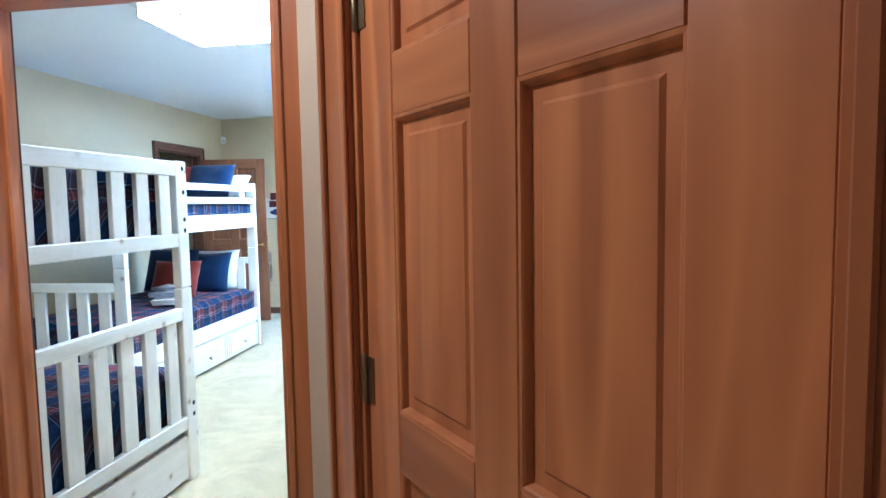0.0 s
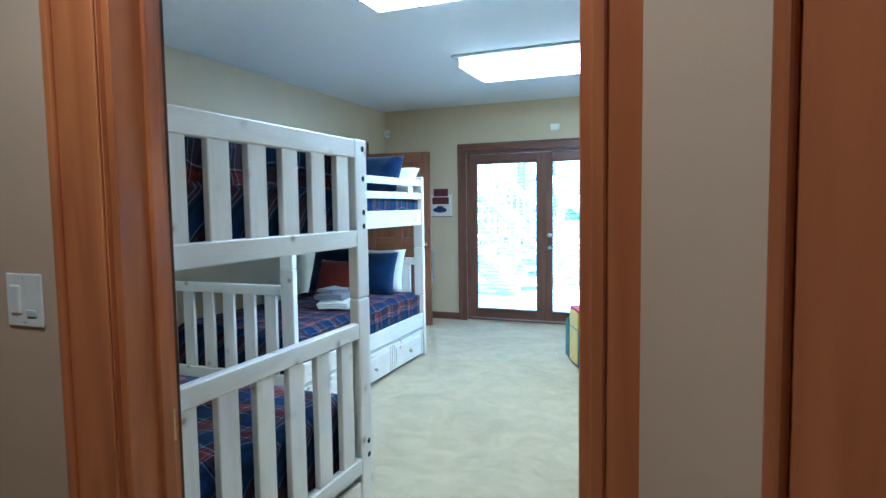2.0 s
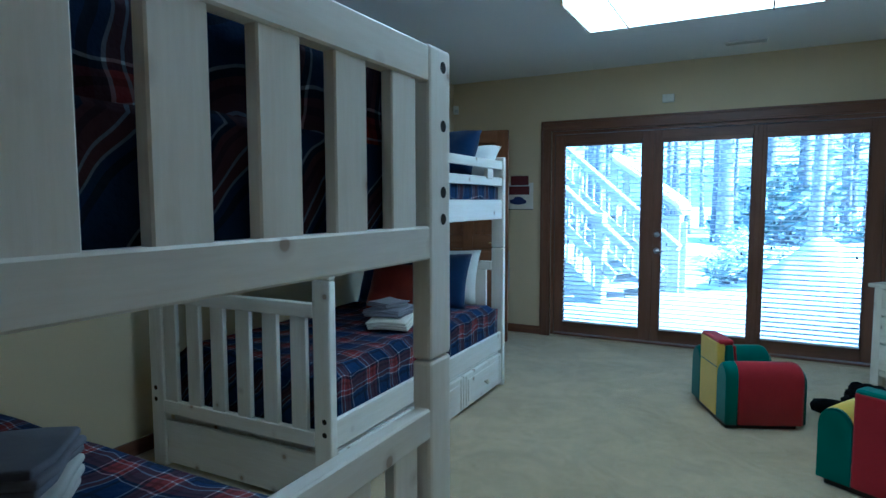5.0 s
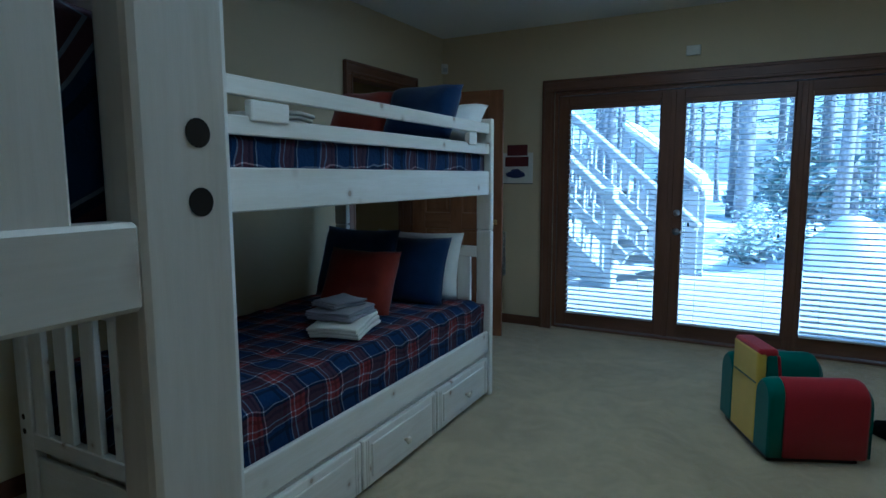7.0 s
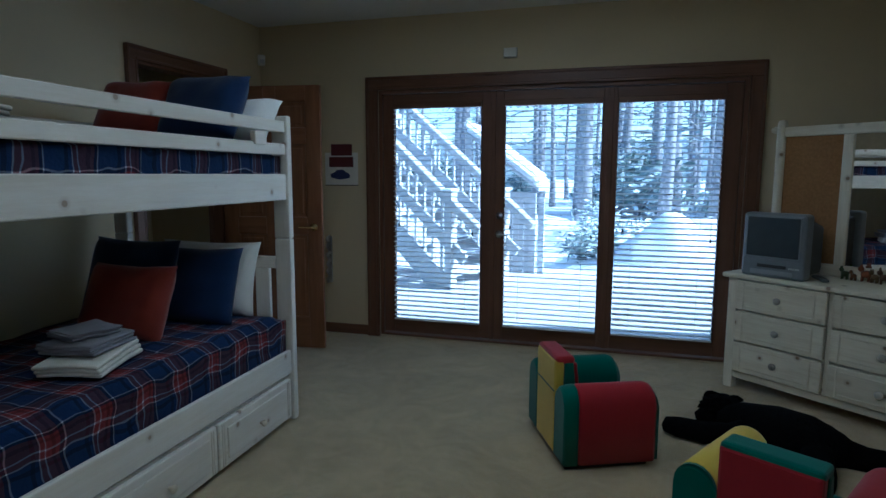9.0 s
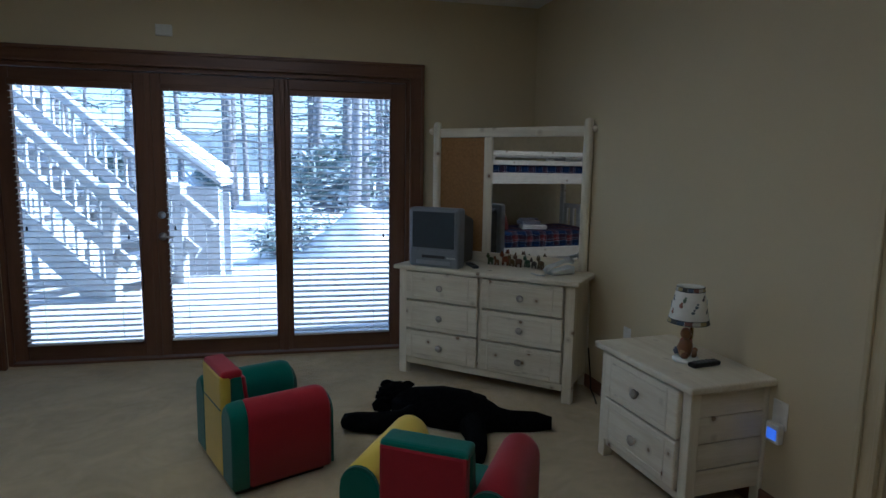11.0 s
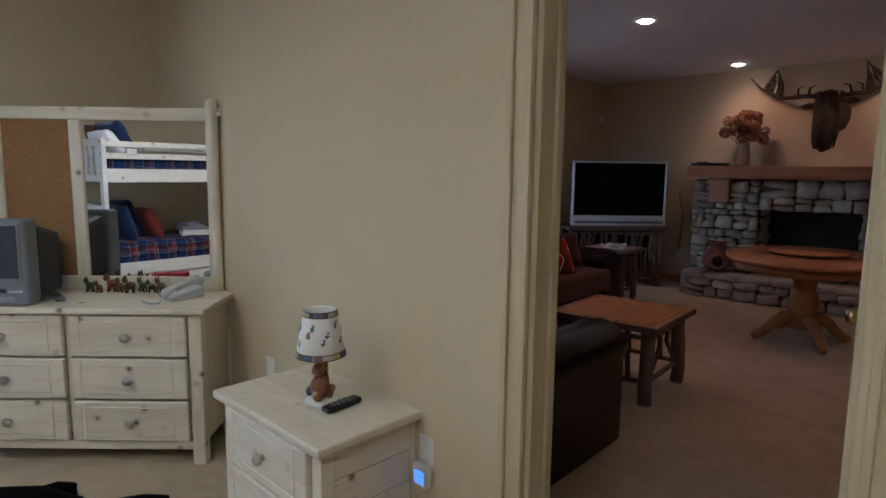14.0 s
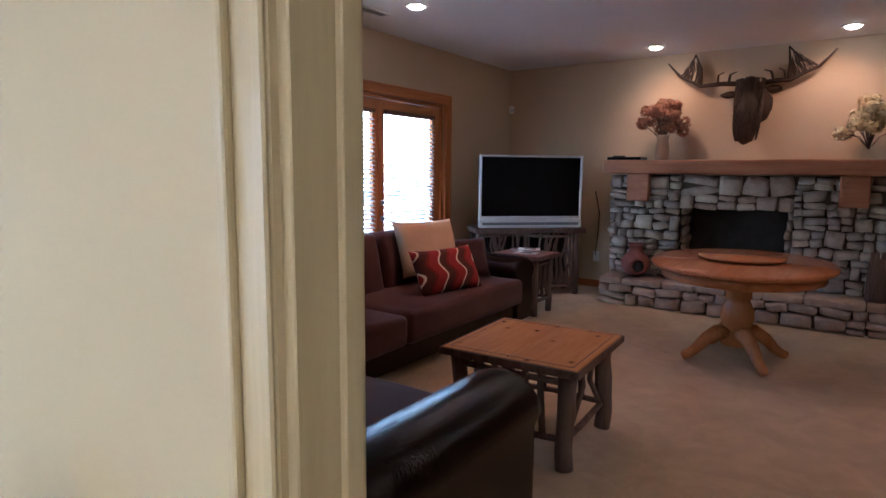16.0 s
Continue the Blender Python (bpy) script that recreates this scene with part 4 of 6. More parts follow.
# ---- children's armchairs ----
def kid_chair(m, back_mat, top_mat, left_mat, right_mat, end_mat, seat_mat, label, band=0.078):
    """Foam armchair facing local +x, back at x = 0, 0.6 wide along y."""
    t = thing("kids_armchair", m, label, "armchair", "children's foam armchairs")

    def arm(y0, y1, mat_, nm):
        w = y1 - y0
        prof = []
        for k in range(11):
            a = math.pi * k / 10
            prof.append((y0 + w / 2 + w / 2 * math.cos(a), 0.31 + 0.085 * math.sin(a)))
        prof = [(y1, 0.03)] + prof + [(y0, 0.03)]
        def ext(xa, xb, grow):
            bm = bmesh.new()
            c = Vector((0, (y0 + y1) / 2, 0.2))
            rings = []
            spans = [(xa, 0.95), (xa + 0.012, 1.0)] + [(xa + (xb - xa) * q, 1.0) for q in (0.4, 0.8, 0.86, 0.9, 0.94, 0.97)] + [(xb - 0.01, 1.0), (xb, 0.96)]
            for x, k in spans:
                q = max(0.0, (x - 0.415) / 0.075)
                low = max(0.0, (0.07 - x) / 0.07)
                drop = 1 - 0.11 * q ** 2.6 - 0.03 * low * low
                rings.append([bm.verts.new((x, c.y + (y - c.y) * k * grow, (c.z + (z - c.z) * k * grow) * (drop if z > 0.1 else 1.0))) for y, z in prof])
            n = len(prof)
            for a, b in zip(rings, rings[1:]):
                for i in range(n):
                    bm.faces.new((a[i], a[(i + 1) % n], b[(i + 1) % n], b[i]))
            bm.faces.new(rings[0][::-1])
            bm.faces.new(rings[-1])
            bmesh.ops.recalc_face_normals(bm, faces=bm.faces[:])
            for f in bm.faces:
                f.smooth = len(f.verts) == 4
            return bm
        a = part(nm, ext(band - 0.003, 0.475, 1.0), mat_, t)
        part("arm_end", ext(0.0, band, 1.0), end_mat, a, "green canvas arm end")
        bm = ext(0.47, 0.49, 0.96)
        part("front_panel", bm, end_mat, a)

    arm(0.158, 0.312, left_mat, "arm")
    arm(-0.312, -0.158, right_mat, "arm")
    bm = box(0.0, -0.157, 0.03, 0.05, 0.157, 0.49, 0.012, 2)
    b = part("backrest", bm, back_mat, t)
    bm = box(0.051, -0.16, 0.2, 0.13, 0.16, 0.478, 0.012, 2)
    for v in bm.verts:
        if v.co.x > 0.1 and v.co.z > 0.4:
            v.co.x -= 0.03
    part("back_side", bm, end_mat, b)
    bm = box(0.004, -0.158, 0.466, 0.105, 0.158, 0.505, 0.016, 3)
    part("back_top", bm, top_mat, b)
    bm = box(0.128, -0.15, 0.22, 0.15, 0.15, 0.47, 0.01, 2)
    for v in bm.verts:
        if v.co.z > 0.4:
            v.co.x -= 0.03
    part("back_cushion", bm, top_mat, b)
    if band > 0.05:
        part("seam", box(-0.002, -0.15, 0.335, 0.003, 0.15, 0.341), end_mat, b)
    part("seat", box(0.1, -0.163, 0.05, 0.46, 0.163, 0.235, 0.03, 3), seat_mat, t)
    part("base", box(0.02, -0.28, 0.0, 0.45, 0.28, 0.045, 0.004), BLACKPLASTIC, t)


kid_chair(pose(-1.075, 5.735, 0, 0, 0, 24) @ Matrix.Diagonal((0.95, 0.91, 1.01, 1)), YELLOW, RED, GREEN, RED, GREEN, GREEN, "small foam armchair in red, green and yellow canvas on the carpet")
kid_chair(pose(-0.28, 4.80, 0, 0, 0, 58.5) @ Matrix.Diagonal((1.05, 0.98, 0.99, 1)), RED, GREEN, YELLOW, RED, GREEN, GREEN, "small foam armchair with a yellow arm and red back", 0.02)

# ---- plush toy on the carpet ----
def fur(bm):
    for v in bm.verts:
        v.co += Vector((noise.noise(v.co * 30), noise.noise(v.co * 31 + Vector((3, 0, 0))), noise.noise(v.co * 29 + Vector((0, 5, 0))))) * 0.014
        v.co.z = max(v.co.z, 0.002)
    return bm


t = thing("plush_toy", pose(0, 6, 0), "large black plush animal toy lying flat on the carpet", "plush toy")
part("body", fur(tube([(-0.17, 0.27, 0.05), (-0.09, 0.21, 0.055), (0.05, 0.11, 0.06), (0.19, 0.02, 0.06), (0.31, -0.05, 0.05), (0.37, -0.08, 0.045)], [0.05, 0.105, 0.135, 0.135, 0.1, 0.05], 18)), BLACKFUR, t)
part("head", fur(blob(0.115, 0.1, 0.075, (-0.16, 0.31, 0.08), 0.2, 4, 4)), BLACKFUR, t)
part("snout", fur(blob(0.06, 0.055, 0.04, (-0.235, 0.27, 0.05), 0.2, 4, 3)), BLACKFUR, t)
part("ear", fur(blob(0.04, 0.03, 0.03, (-0.2, 0.4, 0.115), 0.2, 4, 2)), BLACKFUR, t)
part("ear", fur(blob(0.04, 0.03, 0.03, (-0.08, 0.36, 0.12), 0.2, 4, 2)), BLACKFUR, t)
part("arm", fur(tube([(-0.05, 0.14, 0.05), (-0.17, 0.03, 0.05), (-0.29, 0.01, 0.05), (-0.41, 0.05, 0.05), (-0.47, 0.08, 0.045)], [0.06, 0.06, 0.055, 0.055, 0.035], 12)), BLACKFUR, t)
part("arm", fur(tube([(0.08, 0.14, 0.05), (0.2, 0.2, 0.05), (0.3, 0.22, 0.045), (0.36, 0.22, 0.04)], [0.07, 0.06, 0.055, 0.035], 12)), BLACKFUR, t)
part("leg", fur(tube([(0.28, -0.03, 0.05), (0.42, -0.07, 0.045), (0.54, -0.1, 0.045), (0.63, -0.12, 0.04)], [0.08, 0.06, 0.055, 0.035], 12)), BLACKFUR, t)
part("leg", fur(tube([(0.2, -0.04, 0.05), (0.19, -0.18, 0.045), (0.16, -0.32, 0.045), (0.14, -0.43, 0.04)], [0.08, 0.065, 0.055, 0.035], 12)), BLACKFUR, t)


# ---- dresser with mirror ----
def drawer(parent, x0, x1, z0, z1, mats, y=0.0):
    d = part("drawer_front", box(x0, y - 0.018, z0, x1, y + 0.01, z1, 0.005), mats["x"], parent)
    for xx in (x0 + 0.055, x1 - 0.055):
        part("bead", box(xx - 0.016, y - 0.0205, z0 + 0.008, xx - 0.006, y - 0.016, z1 - 0.008, 0.002), mats["z"], d)
    for zz in (z0 + 0.03, z1 - 0.03):
        part("bead", box(x0 + 0.06, y - 0.0205, zz - 0.004, x1 - 0.06, y - 0.016, zz + 0.004, 0.002), mats["x"], d)
    part("knob", moved(lathe([(0.009, 0), (0.009, 0.012), (0.02, 0.018), (0.022, 0.027), (0.012, 0.036), (0.002, 0.037)], 16), pose((x0 + x1) / 2, y - 0.017, (z0 + z1) / 2, 90)), TURNED, d, "turned grey wooden knob")


TURNED = plain("grey_knob", (0.42, 0.38, 0.33), 0.45)
DRES = pose(-0.05, 6.962, 0, 0, 0, -40) @ Matrix.Diagonal((1, 1, 0.974, 1))
t = thing("dresser", DRES, "whitewashed knotty pine six-drawer dresser standing across the corner", "dresser")
LW, LD = 1.215, 0.43
for x in (0.0, LW - 0.06):
    for y in (0.0, LD - 0.06):
        part("leg", box(x, y, 0, x + 0.06, y + 0.06, 0.745, 0.006, 2), PINE["z"], t)
part("side_panel", box(0.012, 0.06, 0.1, 0.032, LD - 0.06, 0.745, 0.002), PINE["z"], t)
part("side_panel", box(LW - 0.032, 0.06, 0.1, LW - 0.012, LD - 0.06, 0.745, 0.002), PINE["z"], t)
part("back_panel", box(0.06, LD - 0.02, 0.08, LW - 0.06, LD - 0.01, 0.745), PINE["x"], t)
part("bottom_rail", box(0.06, 0.006, 0.075, LW - 0.06, 0.03, 0.12, 0.003), PINE["x"], t)
part("centre_stile", box(LW / 2 - 0.012, 0.008, 0.12, LW / 2 + 0.012, 0.03, 0.745), PINE["z"], t)
part("carcass", box(0.06, 0.03, 0.1, LW - 0.06, LD - 0.022, 0.735), PINE["x"], t)
part("top", box(-0.03, -0.03, 0.745, LW + 0.03, LD + 0.01, 0.775, 0.008, 2), PINE["x"], t)
for k in range(3):
    z0 = 0.128 + k * 0.207
    drawer(t, 0.066, LW / 2 - 0.016, z0, z0 + 0.195, PINE)
    drawer(t, LW / 2 + 0.016, LW - 0.066, z0, z0 + 0.195, PINE)
MIR = DRES @ pose(0.04, LD - 0.035, 0.775) @ Matrix.Diagonal((1, 1, 1.075, 1))
t = thing("dresser_mirror", MIR, "whitewashed pine frame holding a mirror and a cork board", "mirror")
for x in (0.0, 1.08):
    bm = moved(lathe([(0.03, 0), (0.031, 0.1), (0.03, 0.9), (0.024, 0.925), (0.008, 0.93)], 14), pose(x + 0.03, 0.0, 0))
    part("post", bm, PINE["z"], t)
    part("peg", moved(lathe([(0.018, 0), (0.022, 0.02), (0.014, 0.04), (0.002, 0.042)], 12), pose(x + (0.055 if x else 0.005), 0.0, 0.87, 0, 90 if x else -90, 0)), PINE["z"], t)
part("top_bar", box(0.05, -0.018, 0.825, 1.09, 0.018, 0.885, 0.006, 2), PINE["x"], t)
part("bottom_bar", box(0.05, -0.018, 0.0, 1.09, 0.018, 0.07, 0.006, 2), PINE["x"], t)
part("middle_bar", box(0.40, -0.018, 0.07, 0.46, 0.018, 0.825, 0.006, 2), PINE["z"], t)
part("cork_board", box(0.055, -0.004, 0.07, 0.40, 0.012, 0.825), CORK, t, "brown cork board")
part("mirror_glass", box(0.46, -0.004, 0.07, 1.085, 0.008, 0.825), MIRROR, t, "clear mirror glass")

# television on the dresser
TVP = DRES @ pose(0.08, -0.012, 0.775, 0, 0, 1) @ Matrix.Diagonal((1.0, 0.97, 1.09, 1))
t = thing("crt_television", TVP, "small grey tube television with a built-in video slot, on the dresser", "television")
part("front_shell", box(0, 0, 0, 0.37, 0.1, 0.37, 0.02, 3), TVGREY, t)
bm = box(0.02, 0.095, 0.015, 0.35, 0.34, 0.345, 0.03, 2)
for v in bm.verts:
    if v.co.y > 0.25:
        v.co.x = 0.185 + (v.co.x - 0.185) * 0.9
        v.co.z = 0.02 + (v.co.z - 0.02) * 0.86
part("rear_shell", bm, DARKGREY, t)
part("bezel", box(0.02, -0.006, 0.105, 0.35, 0.006, 0.355, 0.012, 2), TVGREY, t)
bm = box(0.032, -0.0095, 0.122, 0.338, 0.0, 0.345, 0.02, 4)
part("screen", bm, TUBEGLASS, t, "dull grey-blue tube screen")
part("video_slot", box(0.1, -0.003, 0.058, 0.27, 0.002, 0.076, 0.002), DARKGREY, t)
part("slot_cover", box(0.06, -0.004, 0.018, 0.31, 0.002, 0.045, 0.004), TVLIGHT, t)
for k in range(5):
    part("button", box(0.285 + k * 0.013, -0.005, 0.06, 0.294 + k * 0.013, 0.0, 0.07, 0.001), LIGHTGREY, t)

# remote, game pad and cable by the television
t = thing("remote_control", DRES @ pose(0.47, 0.16, 0.777, 0, 0, 42), "slim grey remote control lying on the dresser", "remote control")
part("body", box(-0.02, -0.09, 0, 0.02, 0.09, 0.018, 0.006, 2), GREYPLASTIC, t)
for i in range(3):
    for j in range(5):
        part("button", box(-0.014 + i * 0.011, -0.06 + j * 0.022, 0.017, -0.007 + i * 0.011, -0.05 + j * 0.022, 0.021, 0.001), BLACKPLASTIC, t)


# row of small toy animals under the mirror
def toy_figure(x, y, s, c, seed):
    mm = plain("toy_paint", shade(c, 0.55), 0.6)
    t = thing("toy_figure", DRES @ pose(x, y, 0.776, 0, 0, 20 * math.sin(seed * 3)), "tiny painted toy animal figure in a row on the dresser", "toy figure", "toy figures on the dresser")
    bm = blob(0.022 * s, 0.016 * s, 0.018 * s, (0, 0, 0.034 * s), 0.2, 3, 2, 1, seed)
    part("body", bm, mm, t)
    bm = blob(0.013 * s, 0.012 * s, 0.014 * s, (-0.02 * s, 0, 0.058 * s), 0.2, 4, 2, 1, seed)
    blob(0.005 * s, 0.003 * s, 0.009 * s, (-0.02 * s, 0.009 * s, 0.072 * s), 0, 1, 1, 1, 0, bm)
    blob(0.005 * s, 0.003 * s, 0.009 * s, (-0.02 * s, -0.009 * s, 0.072 * s), 0, 1, 1, 1, 0, bm)
    part("head", bm, mm, t)
    for lx in (-0.013, 0.013):
        for ly in (-0.009, 0.009):
            part("leg", moved(lathe([(0.005 * s, 0), (0.0045 * s, 0.024 * s)], 7), pose(lx * s, ly * s, 0)), mm, t)


for k, (c, s) in enumerate(zip(((0.1, 0.15, 0.05), (0.3, 0.12, 0.04), (0.35, 0.1, 0.03), (0.25, 0.16, 0.06), (0.2, 0.1, 0.05), (0.06, 0.14, 0.08), (0.12, 0.1, 0.09), (0.2, 0.13, 0.06)), (1.0, 0.8, 1.25, 1.0, 1.15, 1.0, 0.9, 1.1))):
    toy_figure(0.53 + k * 0.052, 0.33 - 0.015 * math.sin(k * 2.1), s, c, k + 1.0)

# telephone
t = thing("telephone", DRES @ pose(1.06, 0.2, 0.776, 0, 0, -35) @ Matrix.Scale(0.88, 4), "pale grey corded desk telephone lying on the dresser", "telephone")
bm = box(-0.045, -0.1, 0, 0.045, 0.1, 0.07, 0.012, 3)
for v in bm.verts:
    if v.co.z > 0.02:
        v.co.z *= 0.4 + 0.45 * (v.co.y + 0.09) / 0.18
part("base", bm, LIGHTGREY, t)
part("handset", tube([(-0.01, -0.125, 0.028), (-0.01, -0.1, 0.05), (-0.01, -0.06, 0.066), (-0.01, 0.03, 0.09), (-0.01, 0.08, 0.1), (-0.01, 0.115, 0.085)], [0.02, 0.024, 0.015, 0.015, 0.024, 0.02], 12), LIGHTGREY, t)
part("cord", tube([(0.0, -0.12, 0.03), (0.04, -0.17, 0.008), (0.0, -0.2, 0.006), (-0.08, -0.19, 0.006)], 0.006, 7), LIGHTGREY, t)
single("power_cable", tube([(1.12, 6.46, 0.26), (1.12, 6.42, 0.12), (1.1, 6.36, 0.02), (1.08, 6.27, 0.006), (1.04, 6.16, 0.006)], 0.005, 6), BLACKPLASTIC, "thin black power cable trailing onto the carpet beside the dresser", "cable")

# ---- nightstand ----
NS = pose(0.765, 5.595, 0, 0, 0, -84.5) @ Matrix.Diagonal((1, 1, 1.06, 1))
t = thing("nightstand", NS, "whitewashed knotty pine two-drawer nightstand against the wall", "nightstand")
NW, ND = 0.625, 0.425
for x in (0.0, NW - 0.05):
    for y in (0.0, ND - 0.05):
        part("leg", box(x, y, 0, x + 0.05, y + 0.05, 0.51, 0.006, 2), PINE["z"], t)
for x in (0.008, NW - 0.028):
    for k in range(4):
        part("side_board", box(x, 0.05, 0.09 + k * 0.105, x + 0.02, ND - 0.05, 0.09 + (k + 1) * 0.105 - 0.003, 0.003), PINE["y"], t)
part("bottom_rail", box(0.05, 0.006, 0.06, NW - 0.05, 0.028, 0.095, 0.003), PINE["x"], t)
part("carcass", box(0.05, 0.03, 0.08, NW - 0.05, ND - 0.01, 0.505), PINE["x"], t)
part("top", box(-0.03, -0.03, 0.51, NW + 0.03, ND + 0.005, 0.54, 0.008, 2), PINE["x"], t)
for z0 in (0.1, 0.305):
    drawer(t, 0.056, NW - 0.056, z0, z0 + 0.195, PINE)

# lamp with a printed shade
LP = pose(0.985, 5.255, 0.574)
t = thing("table_lamp", LP, "small lamp with a printed white shade and bear figurine base", "table lamp")
part("base", moved(lathe([(0.055, 0), (0.058, 0.01), (0.05, 0.02), (0.03, 0.024)], 18), pose(0, 0, 0)), WHITEPLASTIC, t)
bm = blob(0.032, 0.03, 0.045, (-0.012, -0.008, 0.06), 0.2, 4, 3)
blob(0.024, 0.024, 0.024, (-0.016, -0.012, 0.125), 0.2, 5, 2, 1, 1, bm)
blob(0.007, 0.006, 0.007, (-0.03, -0.01, 0.138), 0, 1, 1, 1, 0, bm)
blob(0.007, 0.006, 0.007, (-0.004, -0.02, 0.138), 0, 1, 1, 1, 0, bm)
blob(0.016, 0.024, 0.016, (-0.03, -0.03, 0.035), 0.1, 4, 2, 1, 0, bm)
part("figurine", bm, plain("bear_brown", (0.22, 0.1, 0.04), 0.4), t, "brown painted bear figurine")
bm = blob(0.028, 0.028, 0.045, (0.018, 0.032, 0.06), 0.2, 4, 3)
blob(0.022, 0.022, 0.022, (0.014, 0.032, 0.12), 0.2, 5, 2, 1, 3, bm)
part("figurine", bm, plain("bear_red", (0.3, 0.06, 0.04), 0.4), t, "red painted small figurine")
part("drum", moved(lathe([(0.02, 0), (0.021, 0.022), (0.018, 0.024)], 14), pose(-0.005, 0.045, 0.024)), plain("bear_blue", (0.05, 0.1, 0.2), 0.4), t)
part("stem", moved(lathe([(0.008, 0.1), (0.008, 0.25)], 8), pose(0.02, 0, 0)), BRASS, t)
sh = [(0.084, 0.172), (0.086, 0.175), (0.056, 0.335), (0.054, 0.335), (0.052, 0.33), (0.082, 0.173)]
for k in range(5):
    part("small_figure", blob(0.013, 0.012, 0.018, (0.042 * math.cos(k * 1.25), 0.042 * math.sin(k * 1.25), 0.042), 0.3, 4, 2, 1, k), plain("figure_paint", ((0.3, 0.14, 0.05), (0.35, 0.08, 0.05), (0.12, 0.14, 0.2), (0.42, 0.28, 0.12), (0.2, 0.1, 0.05))[k], 0.4), t)
shade_ob = part("shade", lathe(sh, 28), plain("shade_paper", (0.8, 0.78, 0.72), 0.8), t, "white paper shade with small dark prints")
for k in range(17):
    a = k * 0.72
    zz = 0.215 + 0.08 * ((k * 37) % 10) / 10
    rr = 0.086 - (zz - 0.175) / 0.16 * 0.03 + 0.0012
    part("print", moved(blob(0.005, 0.0012, 0.005, (0.004, 0, 0.012), 0.3, 3, 2, 1, k + 3, blob(0.0075, 0.0014, 0.006 + 0.002 * (k % 3), (0, 0, 0), 0.6, 3, 2, 1, k)), pose(rr * math.cos(a), rr * math.sin(a), zz, 0, 0, math.degrees(a) + 90)), DISPLAY[(k * 5) % 4 if k % 3 else 0], shade_ob)
cols = ((0.25, 0.12, 0.1), (0.4, 0.32, 0.15), (0.12, 0.15, 0.22), (0.5, 0.47, 0.4), (0.1, 0.1, 0.1))
edge_mats = [plain("band_paint", c, 0.7) for c in cols]
for k in range(16):
    for r0, z0, r1, z1 in ((0.086, 0.175, 0.0826, 0.193), (0.0596, 0.316, 0.0564, 0.333)):
        a0, a1_ = 2 * math.pi * k / 16, 2 * math.pi * (k + 0.94) / 16
        bm = bmesh.new()
        vs = [bm.verts.new(((r + 0.0015) * math.cos(a), (r + 0.0015) * math.sin(a), z)) for r, z, a in ((r0, z0, a0), (r0, z0, a1_), (r1, z1, a1_), (r1, z1, a0))]
        vi = [bm.verts.new((v.co.x * 0.98, v.co.y * 0.98, v.co.z)) for v in vs]
        bm.faces.new(vs)
        bm.faces.new(vi[::-1])
        for i in range(4):
            bm.faces.new((vs[i], vi[i], vi[(i + 1) % 4], vs[(i + 1) % 4]))
        part("band_patch", bm, edge_mats[(k * 3 + (0 if z0 < 0.2 else 2)) % 5], shade_ob)
for r0, z0 in ((0.086, 0.175), (0.0826, 0.193), (0.0596, 0.316), (0.0564, 0.333)):
    part("trim_ring", tube([((r0 + 0.001) * math.cos(k * math.pi / 14), (r0 + 0.001) * math.sin(k * math.pi / 14), z0) for k in range(29)], 0.0016, 5), BLACKPLASTIC, shade_ob)
t = thing("remote_control", pose(1.02, 5.175, 0.574, 0, 0, -80), "black remote control on the nightstand", "remote control")
part("body", box(-0.022, -0.075, 0, 0.022, 0.075, 0.022, 0.008, 2), BLACKPLASTIC, t)
for i in range(3):
    for j in range(4):
        part("button", box(-0.015 + i * 0.012, -0.05 + j * 0.022, 0.021, -0.007 + i * 0.012, -0.04 + j * 0.022, 0.025, 0.001), GREYPLASTIC, t)


# ---- small wall fittings ----
def wall_plate(m, label, kind="outlet", light=False):
    """A plate in the local xz plane facing -y."""
    t = thing("light_switch" if kind == "switch" else "wall_outlet", m, label, "switch" if kind == "switch" else "outlet")
    w = 0.058 if kind == "switch" else 0.036
    part("plate", box(-w, -0.006, -0.058, w, 0, 0.058, 0.003, 2), WHITEPLASTIC, t)
    if kind == "switch":
        part("toggle", box(-0.04, -0.011, -0.03, -0.008, -0.005, 0.033, 0.003), WHITEPLASTIC, t)
        part("slider", box(0.01, -0.010, -0.035, 0.042, -0.005, -0.02, 0.002), LIGHTGREY, t)
    else:
        for z in (-0.02, 0.02):
            part("socket", box(-0.016, -0.008, z - 0.014, 0.016, -0.005, z + 0.014, 0.004), WHITEPLASTIC, t)
    for z in (-0.048, 0.048):
        part("screw", moved(lathe([(0.003, 0), (0.002, 0.001)], 8), pose(0, -0.006, z, 90)), STEEL, t)
    return t


wall_plate(pose(-1.518, 1.466, 1.207), "white double light switch plate on the hall wall", "switch")
wall_plate(EAST @ pose(0, 0.35, 0.435, 0, 0, 270), "white wall outlet with a night light plugged in")
wall_plate(EAST @ pose(0, 1.44, 0.45, 0, 0, 270), "white wall outlet beside the nightstand")
wall_plate(LIV @ pose(LX, 7.2, 0.37, 0, 0, 270), "white wall outlet beside the fireplace")
t = thing("night_light", EAST @ pose(-0.008, 0.35, 0.365, 0, 0, 270), "plug-in night light glowing blue in the outlet", "night light")
part("case", box(-0.034, -0.03, -0.045, 0.034, 0, 0.04, 0.008, 2), WHITEPLASTIC, t)
part("lens", box(-0.024, -0.034, -0.03, 0.024, -0.028, 0.016, 0.003), NIGHTGLOW, t)
t = thing("door_chime", pose(-1.575, NY, 2.285), "small white plastic box on the wall above the patio doors", "chime box")
part("case", box(-0.05, -0.04, -0.035, 0.05, 0, 0.035, 0.005, 2), WHITEPLASTIC, t)
